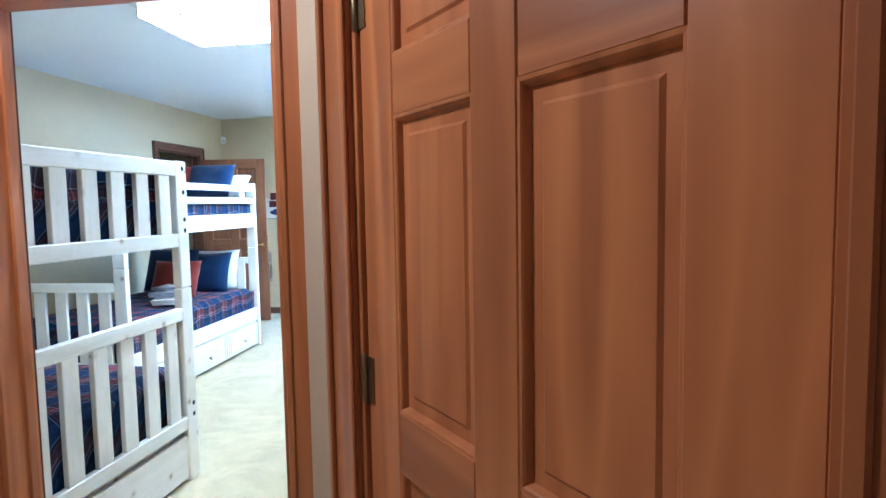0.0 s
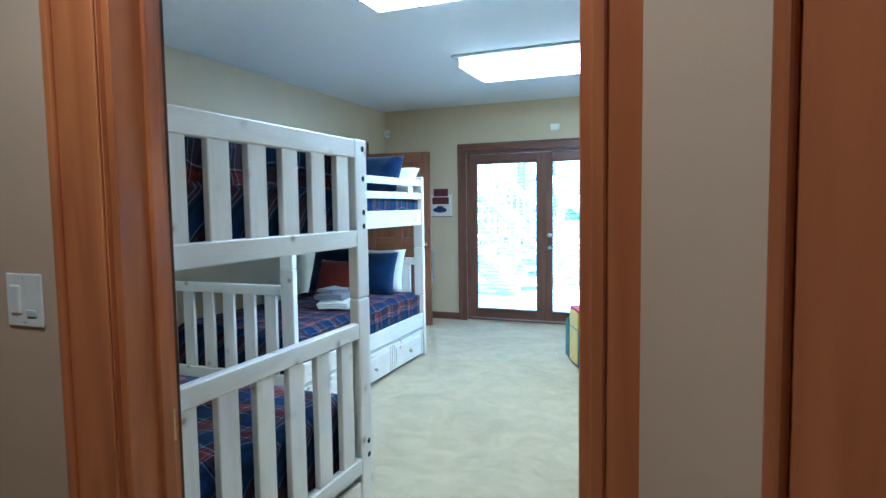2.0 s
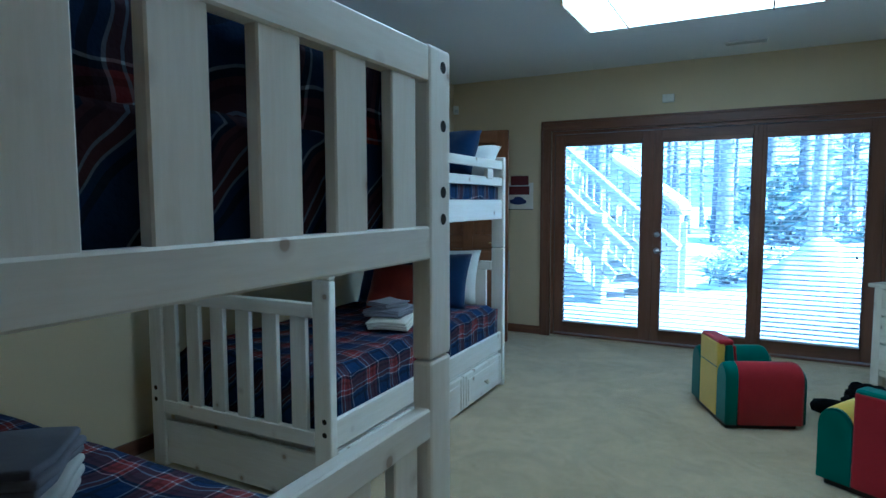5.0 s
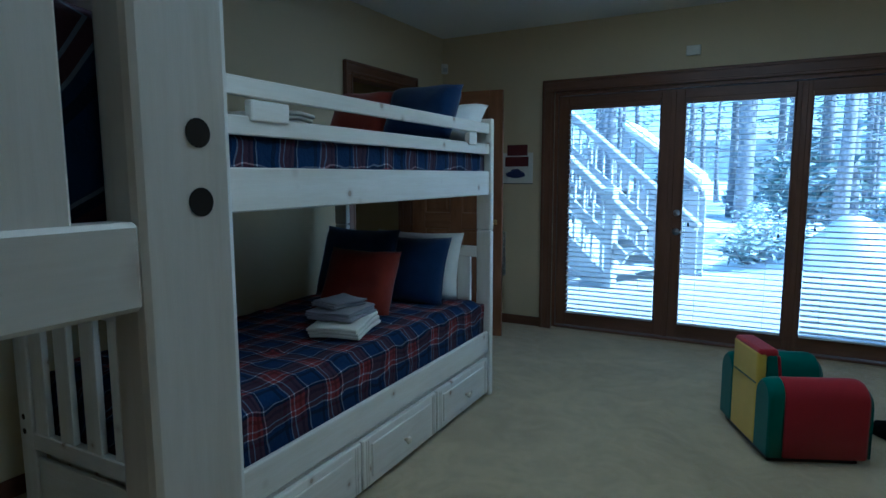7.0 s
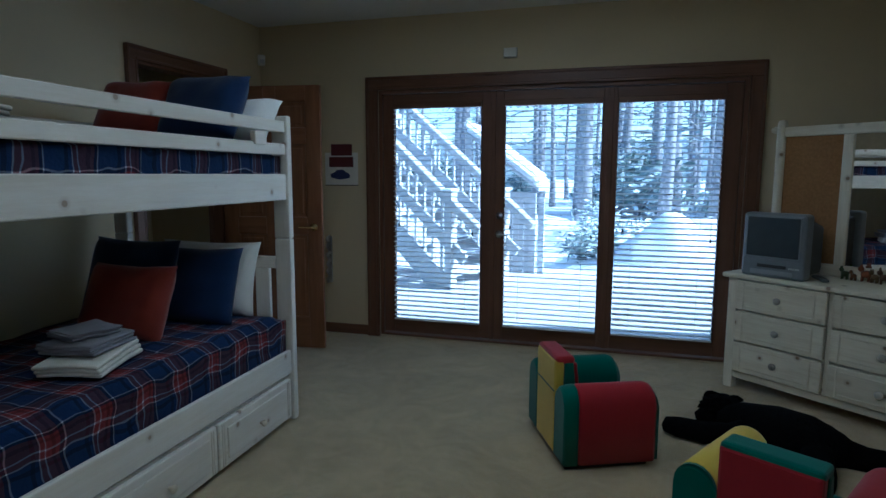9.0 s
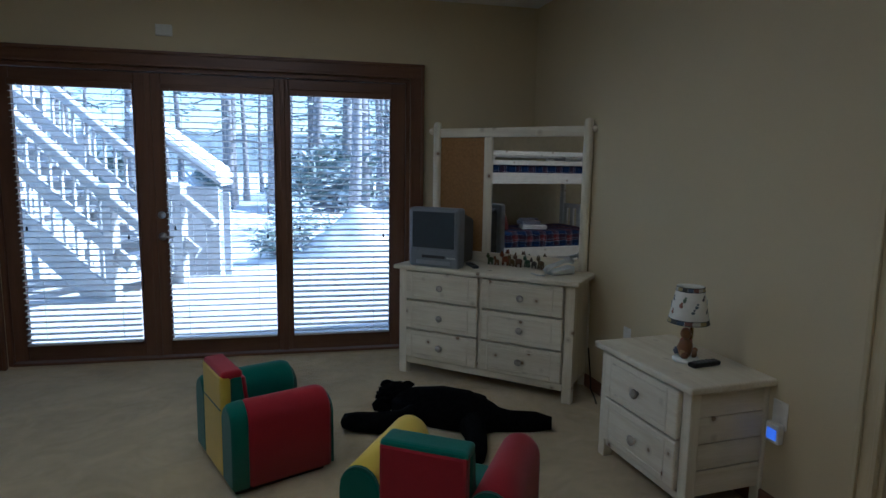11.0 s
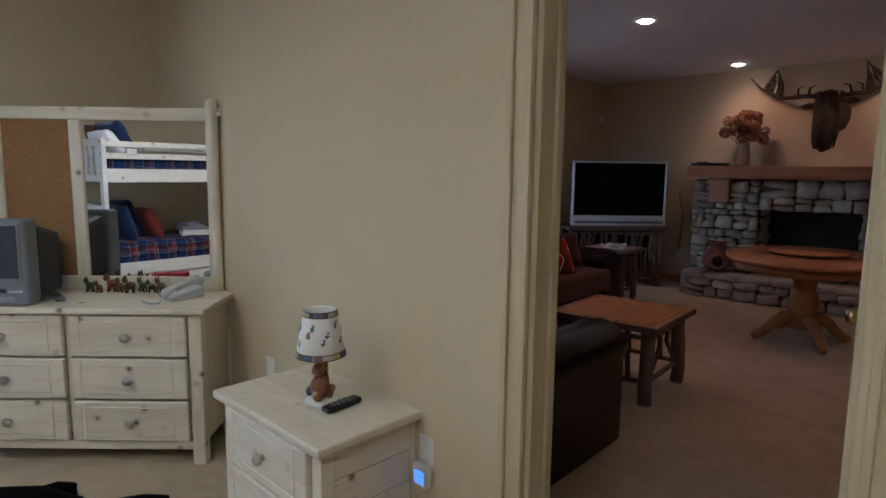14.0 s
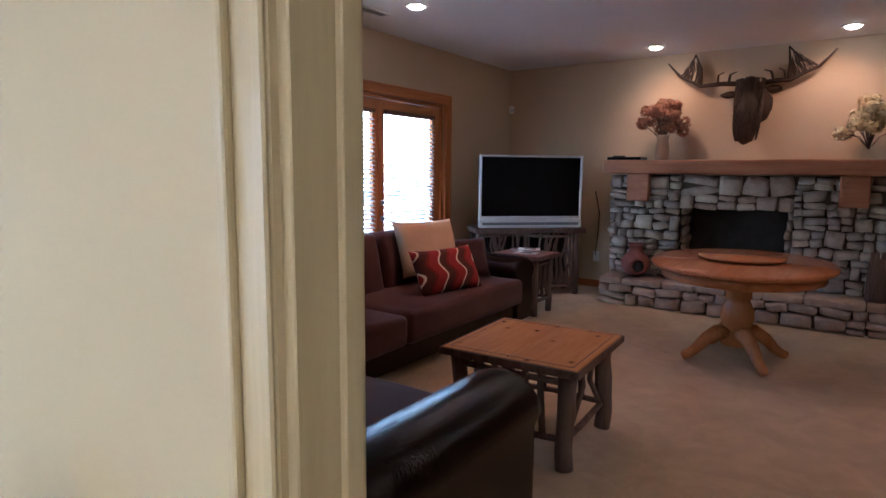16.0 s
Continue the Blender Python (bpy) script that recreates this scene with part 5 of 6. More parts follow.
part("lid_seam", box(-0.051, -0.03, -0.036, 0.051, -0.028, 0.036), LIGHTGREY, t)
t = thing("motion_sensor", pose(WX + 0.035, NY - 0.035, 2.33, 0, 0, 45) @ pose(0, 0.012, 0), "small white motion sensor high on the wall", "sensor")
part("case", box(-0.03, -0.04, -0.045, 0.03, 0, 0.045, 0.012, 2), WHITEPLASTIC, t)
part("lens", box(-0.02, -0.044, -0.03, 0.02, -0.036, 0.005, 0.006, 2), LIGHTGREY, t)
t = thing("motion_sensor", LIV @ pose(LX - 0.03, LY - 0.03, 2.13, 0, 0, 315) @ pose(0, 0.012, 0), "small white motion sensor in the living room corner", "sensor")
part("case", box(-0.03, -0.04, -0.045, 0.03, 0, 0.045, 0.012, 2), WHITEPLASTIC, t)
part("lens", box(-0.02, -0.044, -0.03, 0.02, -0.036, 0.005, 0.006, 2), LIGHTGREY, t)
# calendar poster and chrome rack by the pine door
t = thing("wall_calendar", pose(-3.0, NY, 1.45), "paper wall calendar with car pictures hanging beside the patio doors", "calendar")
part("sheet", box(-0.15, -0.004, -0.17, 0.15, 0, 0.1), PAPER, t)
part("picture", boxes([(-0.09, -0.010, 0.075, 0.1, -0.004, 0.17), (-0.11, -0.0085, -0.02, 0.11, -0.004, 0.065)]), DARKRED, t)
part("picture", box(-0.07, -0.0095, 0.1, 0.09, -0.007, 0.16), GREYPRINT, t)
bm = blob(0.09, 0.003, 0.032, (-0.01, -0.005, -0.09), 0.2, 3, 3)
blob(0.05, 0.003, 0.025, (-0.01, -0.005, -0.065), 0.2, 3, 2, 1, 2, bm)
part("picture", bm, BLUEINK, t)
part("bottom_strip", box(-0.15, -0.007, -0.176, 0.15, 0, -0.168), GREYPRINT, t)
t = thing("chrome_rack", pose(-3.12, NY, 0.64), "narrow chrome rack hanging on the wall by the pine door", "rack")
part("back_bar", box(-0.02, -0.012, -0.2, 0.02, 0, 0.2, 0.003), STEEL, t)
for z in (-0.17, -0.1, -0.03, 0.04, 0.12, 0.18):
    part("hook", tube([(0, -0.01, z + 0.02), (0, -0.05, z + 0.015), (0, -0.06, z), (0, -0.045, z - 0.018), (0.0, -0.03, z - 0.01)], 0.012, 8), STEEL, t)

# ---- hall and living room lamps ----
# Unseen spot added overhead to light the hall; it has no fixture.
spot_lamp("unseen_hall_lamp", (-0.95, 0.75, 2.55), (-0.7, 0.8, 0.0), HALL, 160, (1.0, 0.75, 0.5), 0.6, 0.08)
# The last two beams go with the added, unseen downlights.
for x, y, p in ((4.35, 7.6, 1.0), (4.38, 6.46, 1.0), (4.38, 3.9, 1.0), (2.9, 3.4, 1.0)):
    spot_lamp("downlight_beam", LIV @ Vector((x, y, LH - 0.035)), LIV @ Vector((x, y, 0)), LIVING * p, 120, (1.0, 0.365, 0.225), 0.7, 0.05)
for y, ty in ((6.49, 6.25), (4.85, 5.05)):
    spot_lamp("wall_wash_beam", LIV @ Vector((6.72, y, LH - 0.04)), LIV @ Vector((LX, ty, 1.5)), LIVING * 0.62, 110, (1.0, 0.53, 0.28), 0.7, 0.05)


# ---- stone fireplace ----
FX, FY0, FY1, FZ = 6.95, 4.42, 6.91, 1.335
OY0, OY1, OZ0, OZ1 = 5.18, 6.19, 0.43, 1.0
HX, HY0, HY1, HZ = 6.6, 4.3, 6.88, 0.28
fire = thing("fireplace", LIV, "rounded grey fieldstone fireplace with a raised hearth and a sooty firebox", "fireplace")
part("core", boxes([(FX + 0.022, FY0 + 0.03, 0, LX, OY0 - 0.02, FZ), (FX + 0.022, OY1 + 0.02, 0, LX, FY1 - 0.03, FZ), (FX + 0.022, OY0 - 0.02, OZ1 + 0.02, LX, OY1 + 0.02, FZ), (FX + 0.05, OY0 - 0.02, 0, LX, OY1 + 0.02, OZ0 - 0.02), (HX + 0.05, HY0 + 0.03, 0, FX + 0.05, HY1 - 0.03, HZ - 0.03)]), MORTAR, fire, "dark mortar behind the stones")
part("firebox", boxes([(LX - 0.012, OY0 - 0.02, OZ0 - 0.02, LX - 0.002, OY1 + 0.02, OZ1 + 0.02), (FX + 0.05, OY0 - 0.02, OZ0 - 0.02, LX - 0.012, OY0 + 0.0, OZ1 + 0.02), (FX + 0.05, OY1, OZ0 - 0.02, LX - 0.012, OY1 + 0.02, OZ1 + 0.02), (FX + 0.05, OY0, OZ0 - 0.02, LX - 0.012, OY1, OZ0)]), SOOT, fire, "soot-blackened brick firebox")
rng = random.Random(5)


def stone(x, y0, y1, z0, z1, depth, parent, seed, flat=False):
    """One rounded, uneven stone with its face towards -x."""
    bm = bmesh.new()
    bmesh.ops.create_cube(bm, size=2)
    bmesh.ops.subdivide_edges(bm, edges=bm.edges[:], cuts=2, use_grid_fill=True)
    cy, cz, hy, hz = (y0 + y1) / 2 + rng.uniform(-0.01, 0.01), (z0 + z1) / 2 + rng.uniform(-0.008, 0.008), (y1 - y0) / 2 * rng.uniform(0.9, 1.02) - 0.002, (z1 - z0) / 2 * rng.uniform(0.9, 1.04) - 0.002
    for v in bm.verts:
        n = v.co.normalized()
        c = v.co * 0.5 + n * 0.68
        k = 1 + 0.3 * noise.noise(n * 1.5 + Vector((seed * 3.1, seed, 0)))
        v.co = Vector((c.x * depth * k, max(-1, min(1, c.y * k)) * hy, max(-1, min(1, c.z * k)) * hz))
    for f in bm.faces:
        f.smooth = True
    ob = part("stone", bm, STONE, parent)
    ob.matrix_local = pose(x + depth * 0.55 + rng.uniform(-0.012, 0.012), cy, cz, rng.uniform(-11, 11), rng.uniform(-6, 6), rng.uniform(-6, 6))


def stone_rows(x, ya, yb, za, zb, parent, depth=0.075, hmin=0.06, hmax=0.17, wmin=0.07, wmax=0.22):
    z = za
    while z < zb - 0.02:
        h = rng.uniform(hmin, hmax)
        if zb - z - h < hmin * 0.8:
            h = zb - z
        y = ya
        while y < yb - 0.01:
            w = rng.uniform(wmin, wmax)
            if yb - y - w < wmin * 0.8:
                w = yb - y
            if h > 0.1 and rng.random() < 0.5:
                s = rng.uniform(0.4, 0.6)
                stone(x, y, y + w, z, z + h * s, depth, parent, rng.uniform(0, 90))
                stone(x, y, y + w, z + h * s, z + h, depth, parent, rng.uniform(0, 90))
            else:
                stone(x, y, y + w, z, z + h, depth, parent, rng.uniform(0, 90))
            y += w
        z += h


stone_rows(FX, FY0, OY0, HZ, FZ, fire)
stone_rows(FX, OY1, FY1, HZ, FZ, fire)
stone_rows(FX, OY0, OY1, OZ1, FZ, fire, 0.06, 0.13, 0.2, 0.14, 0.3)
stone_rows(FX, OY0, OY1, HZ, OZ0, fire, 0.06, 0.07, 0.14)
stone_rows(HX, HY0, HY1, 0.0, HZ - 0.07, fire, 0.06, 0.09, 0.13, 0.12, 0.26)
y = HY0
while y < HY1 - 0.02:
    w = rng.uniform(0.25, 0.5)
    if HY1 - y - w < 0.2:
        w = HY1 - y
    bm = box(HX - 0.02, y + 0.004, HZ - 0.07, FX + 0.03, y + w - 0.004, HZ + rng.uniform(-0.008, 0.008), 0.02, 2)
    for v in bm.verts:
        v.co += Vector((noise.noise(v.co * 5), noise.noise(v.co * 6), 0.4 * noise.noise(v.co * 7))) * 0.018
    part("hearth_slab", bm, STONE, fire, "flat hearth stone")
    y += w
for y0 in (OY0, OY1 - 0.06):
    for k in range(6):
        z0 = OZ0 + k * 0.098
        stone(FX + 0.12, y0, y0 + 0.06, z0, z0 + 0.095, 0.11, fire, rng.uniform(0, 90))

t = thing("mantel_shelf", LIV, "thick reddish timber mantel shelf on two corbels above the fireplace", "mantel")
bm = box(6.76, 4.27, 1.345, LX, 6.945, 1.485, 0.012, 2)
bmesh.ops.subdivide_edges(bm, edges=[e for e in bm.edges if abs(e.verts[0].co.y - e.verts[1].co.y) > 1], cuts=30)
for v in bm.verts:
    if v.co.x < 7.2:
        v.co += Vector((0.008, 0, 0.006)) * noise.noise(v.co * 2.5)
part("beam", bm, MANTEL, t)
for a in (6.49, 4.615):
    part("corbel", box(6.85, a, 1.065, LX - 0.2, a + 0.225, 1.348, 0.01, 2), MANTEL, t)

# things on the mantel and hearth
t = thing("disc_player", LIV @ pose(7.0, 6.77, 1.487), "slim black disc player lying on the mantel", "disc player")
part("body", box(-0.12, -0.18, 0, 0.12, 0.18, 0.035, 0.004), BLACKPLASTIC, t)
part("front_panel", box(-0.124, -0.17, 0.006, -0.118, 0.17, 0.03, 0.002), SCREEN, t)
part("remote", box(-0.03, 0.02, 0.036, 0.01, 0.15, 0.052, 0.005), BLACKPLASTIC, t)


def bouquet(m, petal, label, vase_mat, seed, glassy=False):
    t = thing("dried_flowers", m, label, "dried flowers", "dried flowers on the mantel")
    r = random.Random(seed)
    if glassy:
        part("vase", lathe([(0.045, 0), (0.055, 0.01), (0.05, 0.06), (0.035, 0.11), (0.05, 0.15), (0.048, 0.15), (0.03, 0.11), (0.04, 0.02)], 18), vase_mat, t, "small clear glass vase")
    else:
        part("vase", lathe([(0.06, 0), (0.072, 0.03), (0.07, 0.12), (0.058, 0.2), (0.066, 0.26), (0.06, 0.26), (0.05, 0.2), (0.06, 0.03)], 18), vase_mat, t, "tall pale stoneware vase")
    top = 0.17 if glassy else 0.25
    heads = []
    for k in range(26):
        a, d = r.uniform(0, 6.28), r.uniform(0.02, 0.23)
        p = Vector((0.5 * d * math.cos(a), d * math.sin(a), top + 0.13 + r.uniform(0.0, 0.24) - d * 0.45))
        heads.append(p)
        part("stem", tube([(0, 0, top - 0.08), (p.x * 0.4, p.y * 0.4, top + 0.03), p], [0.004, 0.003, 0.003], 5), TWIG, t)
    for p in heads:
        bm = bmesh.new()
        for j in range(90):
            n = Vector((r.gauss(0, 1), r.gauss(0, 1), r.gauss(0, 1))).normalized()
            c = p + n * (0.062 * r.uniform(0.75, 1.1))
            u = n.orthogonal().normalized()
            w = n.cross(u)
            s = r.uniform(0.009, 0.016)
            quad = [bm.verts.new(c + s * (u * x + w * y2) + n * 0.004 * r.uniform(-1, 1)) for x, y2 in ((-1, -0.8), (1, -1), (0.9, 1), (-1, 0.9))]
            bm.faces.new(quad)
        part("flower_head", bm, petal, t)


bouquet(LIV @ pose(7.04, 6.42, 1.487), DRYPINK, "dried pink hydrangeas in a tall pale vase on the mantel", plain("stoneware", (0.3, 0.23, 0.17), 0.6), 3)
bouquet(LIV @ pose(7.04, 4.66, 1.487), DRYCREAM, "dried cream hydrangeas in a glass vase on the mantel", GLASS, 8, True)

# woven moose head
bm = blob(0.13, 0.12, 0.19, (-0.08, 0, 0.14), 0.12, 5, 4)
blob(0.105, 0.1, 0.26, (-0.17, 0.0, -0.1), 0.12, 5, 4, 1, 2, bm)
blob(0.09, 0.088, 0.13, (-0.2, 0.0, -0.28), 0.14, 6, 3, 1, 4, bm)
blob(0.1, 0.15, 0.2, (-0.01, -0.05, 0.03), 0.15, 4, 3, 1, 5, bm)
for s in (-1, 1):
    blob(0.03, 0.085, 0.04, (-0.02, s * 0.19, 0.19 - (0.04 if s > 0 else 0)), 0.25, 6, 2, 1, 1, bm)
r = random.Random(4)
for k in range(190):
    a = r.uniform(-2.0, 2.0)
    z = r.uniform(-0.38, 0.2)
    tw = r.uniform(-0.25, 0.25)
    pts = []
    for j in range(5):
        zz = min(0.3, z + j * 0.045)
        rad = (0.118 if zz > -0.1 else 0.118 - 0.11 * (-0.1 - zz)) * r.uniform(0.97, 1.12)
        cx = -0.085 - 0.32 * max(0.0, 0.12 - zz) if zz > -0.2 else -0.187 - 0.1 * (-0.2 - zz)
        pts.append((cx - rad * math.cos(a + tw * j * 0.5), rad * math.sin(a + tw * j * 0.5), zz))
    tube(pts, r.uniform(0.004, 0.008), 5, bm)
for s in (-1, 1):
    q0 = 0.0 if s > 0 else 0.13
    base = [(-0.06, s * 0.1, 0.26), (-0.08, s * 0.26, 0.27), (-0.1, s * (0.46 - q0), 0.26), (-0.12, s * (0.66 - q0 * 0.7), 0.38), (-0.12, s * (0.79 - q0 * 0.7), 0.54)]
    tube(base, [0.03, 0.026, 0.022, 0.016, 0.007], 7, bm)
    tip = [(-0.1, s * (0.46 - q0), 0.27), (-0.1, s * (0.46 - q0), 0.44), (-0.11, s * (0.52 - q0 * 1.6), 0.61)]
    tube(tip, [0.018, 0.014, 0.007], 6, bm)
    tube([tip[2], (-0.11, s * (0.56 - q0 * 1.3), 0.5), (-0.12, s * (0.62 - q0), 0.42), base[3]], 0.009, 5, bm)
    tube([(-0.08, s * 0.2, 0.27), (-0.14, s * 0.18, 0.36), (-0.16, s * 0.12, 0.38)], [0.016, 0.012, 0.006], 5, bm)
    tube([(-0.09, s * 0.3, 0.27), (-0.14, s * 0.29, 0.36), (-0.13, s * 0.24, 0.39)], [0.014, 0.01, 0.006], 5, bm)
    for k in range(44):
        u = r.random()
        u2 = min(1, max(0, u + r.uniform(-0.4, 0.4)))
        lo = Vector(base[2]).lerp(Vector(base[3]), u)
        hi = Vector(tip[1]).lerp(Vector(tip[2]), u2).lerp(Vector(base[3]), 0.35 * u)
        tube([lo, lo.lerp(hi, 0.5) + Vector((0.01 * r.uniform(-1, 1), 0.012 * r.uniform(-1, 1), 0)), hi], 0.0045, 4, bm)
single("moose_head", bm, WICKER, "dark woven twig moose head sculpture with antlers hung on the wall", "wall sculpture", LIV @ pose(LX - 0.05, 5.66, 2.01) @ Matrix.Diagonal((0.85, 1, 0.9, 1)))

# hearth things
t = thing("clay_pot", LIV @ pose(6.78, 6.56, HZ + 0.005), "small dark terracotta pot with a round mouth, on the hearth", "pot")
part("body", moved(lathe([(0.05, 0), (0.1, 0.03), (0.145, 0.1), (0.145, 0.16), (0.11, 0.22), (0.07, 0.26), (0.07, 0.31), (0.09, 0.34), (0.075, 0.34), (0.05, 0.27)], 24), pose(0, 0, 0)), TERRA, t)
bm = moved(lathe([(0.085, -0.015), (0.085, 0.025), (0.062, 0.03), (0.058, 0.0), (0.055, -0.012)], 20), pose(-0.115, -0.06, 0.12, 0, -90, 25))
part("mouth", bm, TERRA, t)
# The shade inside the mouth is a dark disc.
part("mouth_shade", moved(lathe([(0.056, 0), (0.056, 0.004)], 18), pose(-0.13, -0.067, 0.12, 0, -90, 25)), DEEPSHADE, t, "dark disc for the shade in the opening")
t = thing("firewood_bundle", LIV @ pose(6.78, 4.5, HZ), "upright bundle of dark split logs leaning on the fireplace", "firewood")
for k in range(6):
    a = k * 1.1
    bm = tube([(0.05 * math.cos(a), 0.06 * math.sin(a), 0.0), (0.04 * math.cos(a + 0.3), 0.05 * math.sin(a + 0.3), 0.22), (0.03 * math.cos(a), 0.045 * math.sin(a), 0.36 + 0.03 * (k % 3))], [0.036, 0.034, 0.03], 8)
    for v in bm.verts:
        v.co += Vector((noise.noise(v.co * 20), noise.noise(v.co * 21), 0)) * 0.01
    part("log", bm, BARK, t)

# ---- round pedestal table ----
t = thing("pedestal_table", pose(5.45, 5.2, 0, 0, 0, 8), "polished honey oak pedestal dining table with a lazy Susan on it", "dining table")
SCL = Matrix.Diagonal((1.2, 0.95, 1, 1))
part("tabletop", moved(lathe([(0.58, 0.695), (0.62, 0.70), (0.63, 0.715), (0.63, 0.725), (0.615, 0.735), (0.0, 0.736)], 56), SCL), OAK, t)
part("apron", moved(lathe([(0.56, 0.63), (0.565, 0.632), (0.565, 0.697), (0.54, 0.698)], 56), SCL), OAK, t)
part("pedestal", lathe([(0.1, 0.12), (0.11, 0.16), (0.1, 0.2), (0.085, 0.23), (0.1, 0.27), (0.115, 0.32), (0.105, 0.38), (0.085, 0.43), (0.075, 0.45), (0.09, 0.47), (0.085, 0.49), (0.1, 0.55), (0.13, 0.64)], 26), OAKZ, t)
for k in range(4):
    a = 90 * k + 36
    pts = [(0.05, 0, 0.2), (0.14, 0, 0.21), (0.22, 0, 0.16), (0.30, 0, 0.08), (0.345, 0, 0.05), (0.385, 0, 0.035)]
    bm = moved(tube(pts, [0.055, 0.055, 0.045, 0.036, 0.034, 0.03], 10), pose(0, 0, 0, 0, 0, a))
    part("foot", bm, OAKZ, t)
t = thing("lazy_susan", pose(5.48, 5.21, 0.737), "round oak turntable tray on the dining table", "lazy Susan")
part("tray", lathe([(0.26, 0.012), (0.285, 0.015), (0.29, 0.025), (0.28, 0.035), (0.0, 0.036)], 40), OAK, t)
part("bearing", lathe([(0.12, 0), (0.12, 0.013)], 20), STEEL, t)

# ---- television on a twig stand ----
TS = LIV @ pose(6.01, 8.045, 0.0, 0, 0, -45.5)
t = thing("twig_stand", TS, "rustic television stand of bent bark-covered twigs with a plank top", "stand")
bm = box(-0.02, -0.04, 0.69, 1.24, 0.40, 0.745, 0.01, 2)
part("plank_top", bm, BARK, t)
# Dark sheet added for the shade behind the twigs.
part("back_shade", box(0.05, 0.3, 0.05, 1.15, 0.33, 0.69), DEEPSHADE, t)
r = random.Random(11)
for x, y in ((0.03, 0.0), (1.14, 0.0), (0.03, 0.36), (1.14, 0.36)):
    part("leg", tube([(x, y, 0), (x + 0.012, y, 0.25), (x - 0.01, y, 0.48), (x, y, 0.695)], [0.034, 0.03, 0.032, 0.03], 8), TWIG, t)
for k in range(34):
    x = 0.06 + 1.05 * k / 33
    lean = r.uniform(-0.16, 0.16)
    z0 = r.uniform(0.06, 0.14)
    pts = [(x, 0.0 + r.uniform(-0.02, 0.02), z0)]
    for j in range(1, 5):
        pts.append((min(1.15, max(0.03, x + lean * j / 4 + r.uniform(-0.03, 0.03))), r.uniform(-0.025, 0.025), z0 + (0.69 - z0) * j / 4))
    part("twig", tube(pts, [r.uniform(0.012, 0.02), 0.014, 0.013, 0.012, 0.01], 6), TWIG, t)
for z in (0.1, 0.66):
    part("stretcher", tube([(0.03, 0, z), (0.4, 0.01, z + 0.015), (0.8, -0.01, z - 0.01), (1.14, 0, z)], 0.018, 7), TWIG, t)
t = thing("flat_television", TS @ pose(0.035, 0.06, 0.747) @ Matrix.Diagonal((1.035, 1, 1.01, 1)), "large silver-framed flat television, switched off, on the twig stand", "television")
part("bezel", boxes([(0.0, -0.03, 0.10, 0.022, 0.03, 0.78), (1.10, -0.03, 0.10, 1.122, 0.03, 0.78), (0.022, -0.03, 0.758, 1.10, 0.03, 0.78), (0.022, -0.03, 0.10, 1.10, 0.03, 0.125)], 0.004), LIGHTGREY, t, "silver plastic bezel")
part("screen", box(0.022, -0.012, 0.125, 1.10, 0.02, 0.758), SCREEN, t)
part("speaker_bar", box(0.0, -0.04, 0.0, 1.122, 0.05, 0.098, 0.01, 2), LIGHTGREY, t)
part("grille", box(0.03, -0.043, 0.03, 1.09, -0.036, 0.06, 0.003), GREYPLASTIC, t)
bm = box(0.05, 0.03, 0.02, 1.07, 0.30, 0.74, 0.03, 2)
for v in bm.verts:
    if v.co.y > 0.2:
        v.co.x = 0.56 + (v.co.x - 0.56) * 0.6
        v.co.z *= 0.75
part("rear_shell", bm, BLACKPLASTIC, t)
single("power_cable", tube([(6.98, 7.1, 1.15), (7.08, 7.08, 0.9), (7.16, 7.12, 0.6), (7.25, 7.17, 0.45), (7.33, 7.2, 0.39)], 0.006, 6), BLACKPLASTIC, "black cable hanging from the television to the outlet", "cable", LIV)

# ---- sofa ----
t = thing("sectional_sofa", LIV, "dark brown leather sectional sofa with microfibre seat cushions", "sofa")


def roll_arm(x0, y0, x1, y1, z, r_, name="arm"):
    """A rolled arm along the longer side."""
    along_x = abs(x1 - x0) > abs(y1 - y0)
    n = 14
    w = (y1 - y0) if along_x else (x1 - x0)
    prof = [(-w / 2 * 0.86, 0.03), (-w / 2 * 0.86, z - 2 * r_ * 0.75)]
    prof += [(w / 2 * math.cos(math.pi - math.pi * k / n) * 1.04, z - r_ + r_ * math.sin(math.pi * k / n)) for k in range(n + 1)]
    prof += [(w / 2 * 0.86, z - 2 * r_ * 0.75), (w / 2 * 0.86, 0.03)]
    bm = bmesh.new()
    L = (x1 - x0) if along_x else (y1 - y0)
    rings = []
    for s, k in ((0, 0.9), (0.03, 0.98), (0.06, 1), (L * 0.35, 1.0), (L * 0.65, 1.0), (L - 0.06, 1), (L - 0.03, 0.98), (L, 0.9)):
        ring = []
        for a, zz in prof:
            zc = z * 0.55
            q = zc + (zz - zc) * k if zz > 0.05 else zz
            a2 = a * k
            c = Vector((x0 + s, (y0 + y1) / 2 + a2, q)) if along_x else Vector(((x0 + x1) / 2 + a2, y0 + s, q))
            c += Vector((0, 0, 0.012 * noise.noise(c * 5)))
            ring.append(bm.verts.new(c))
        rings.append(ring)
    n2 = len(prof)
    for a, b in zip(rings, rings[1:]):
        for i in range(n2):
            bm.faces.new((a[i], a[(i + 1) % n2], b[(i + 1) % n2], b[i]))
    bm.faces.new(rings[0][::-1])
    bm.faces.new(rings[-1])
    bmesh.ops.recalc_face_normals(bm, faces=bm.faces[:])
    for f in bm.faces:
        f.smooth = len(f.verts) == 4
    return part(name, bm, LEATHER, t, "glossy dark brown leather rolled arm")


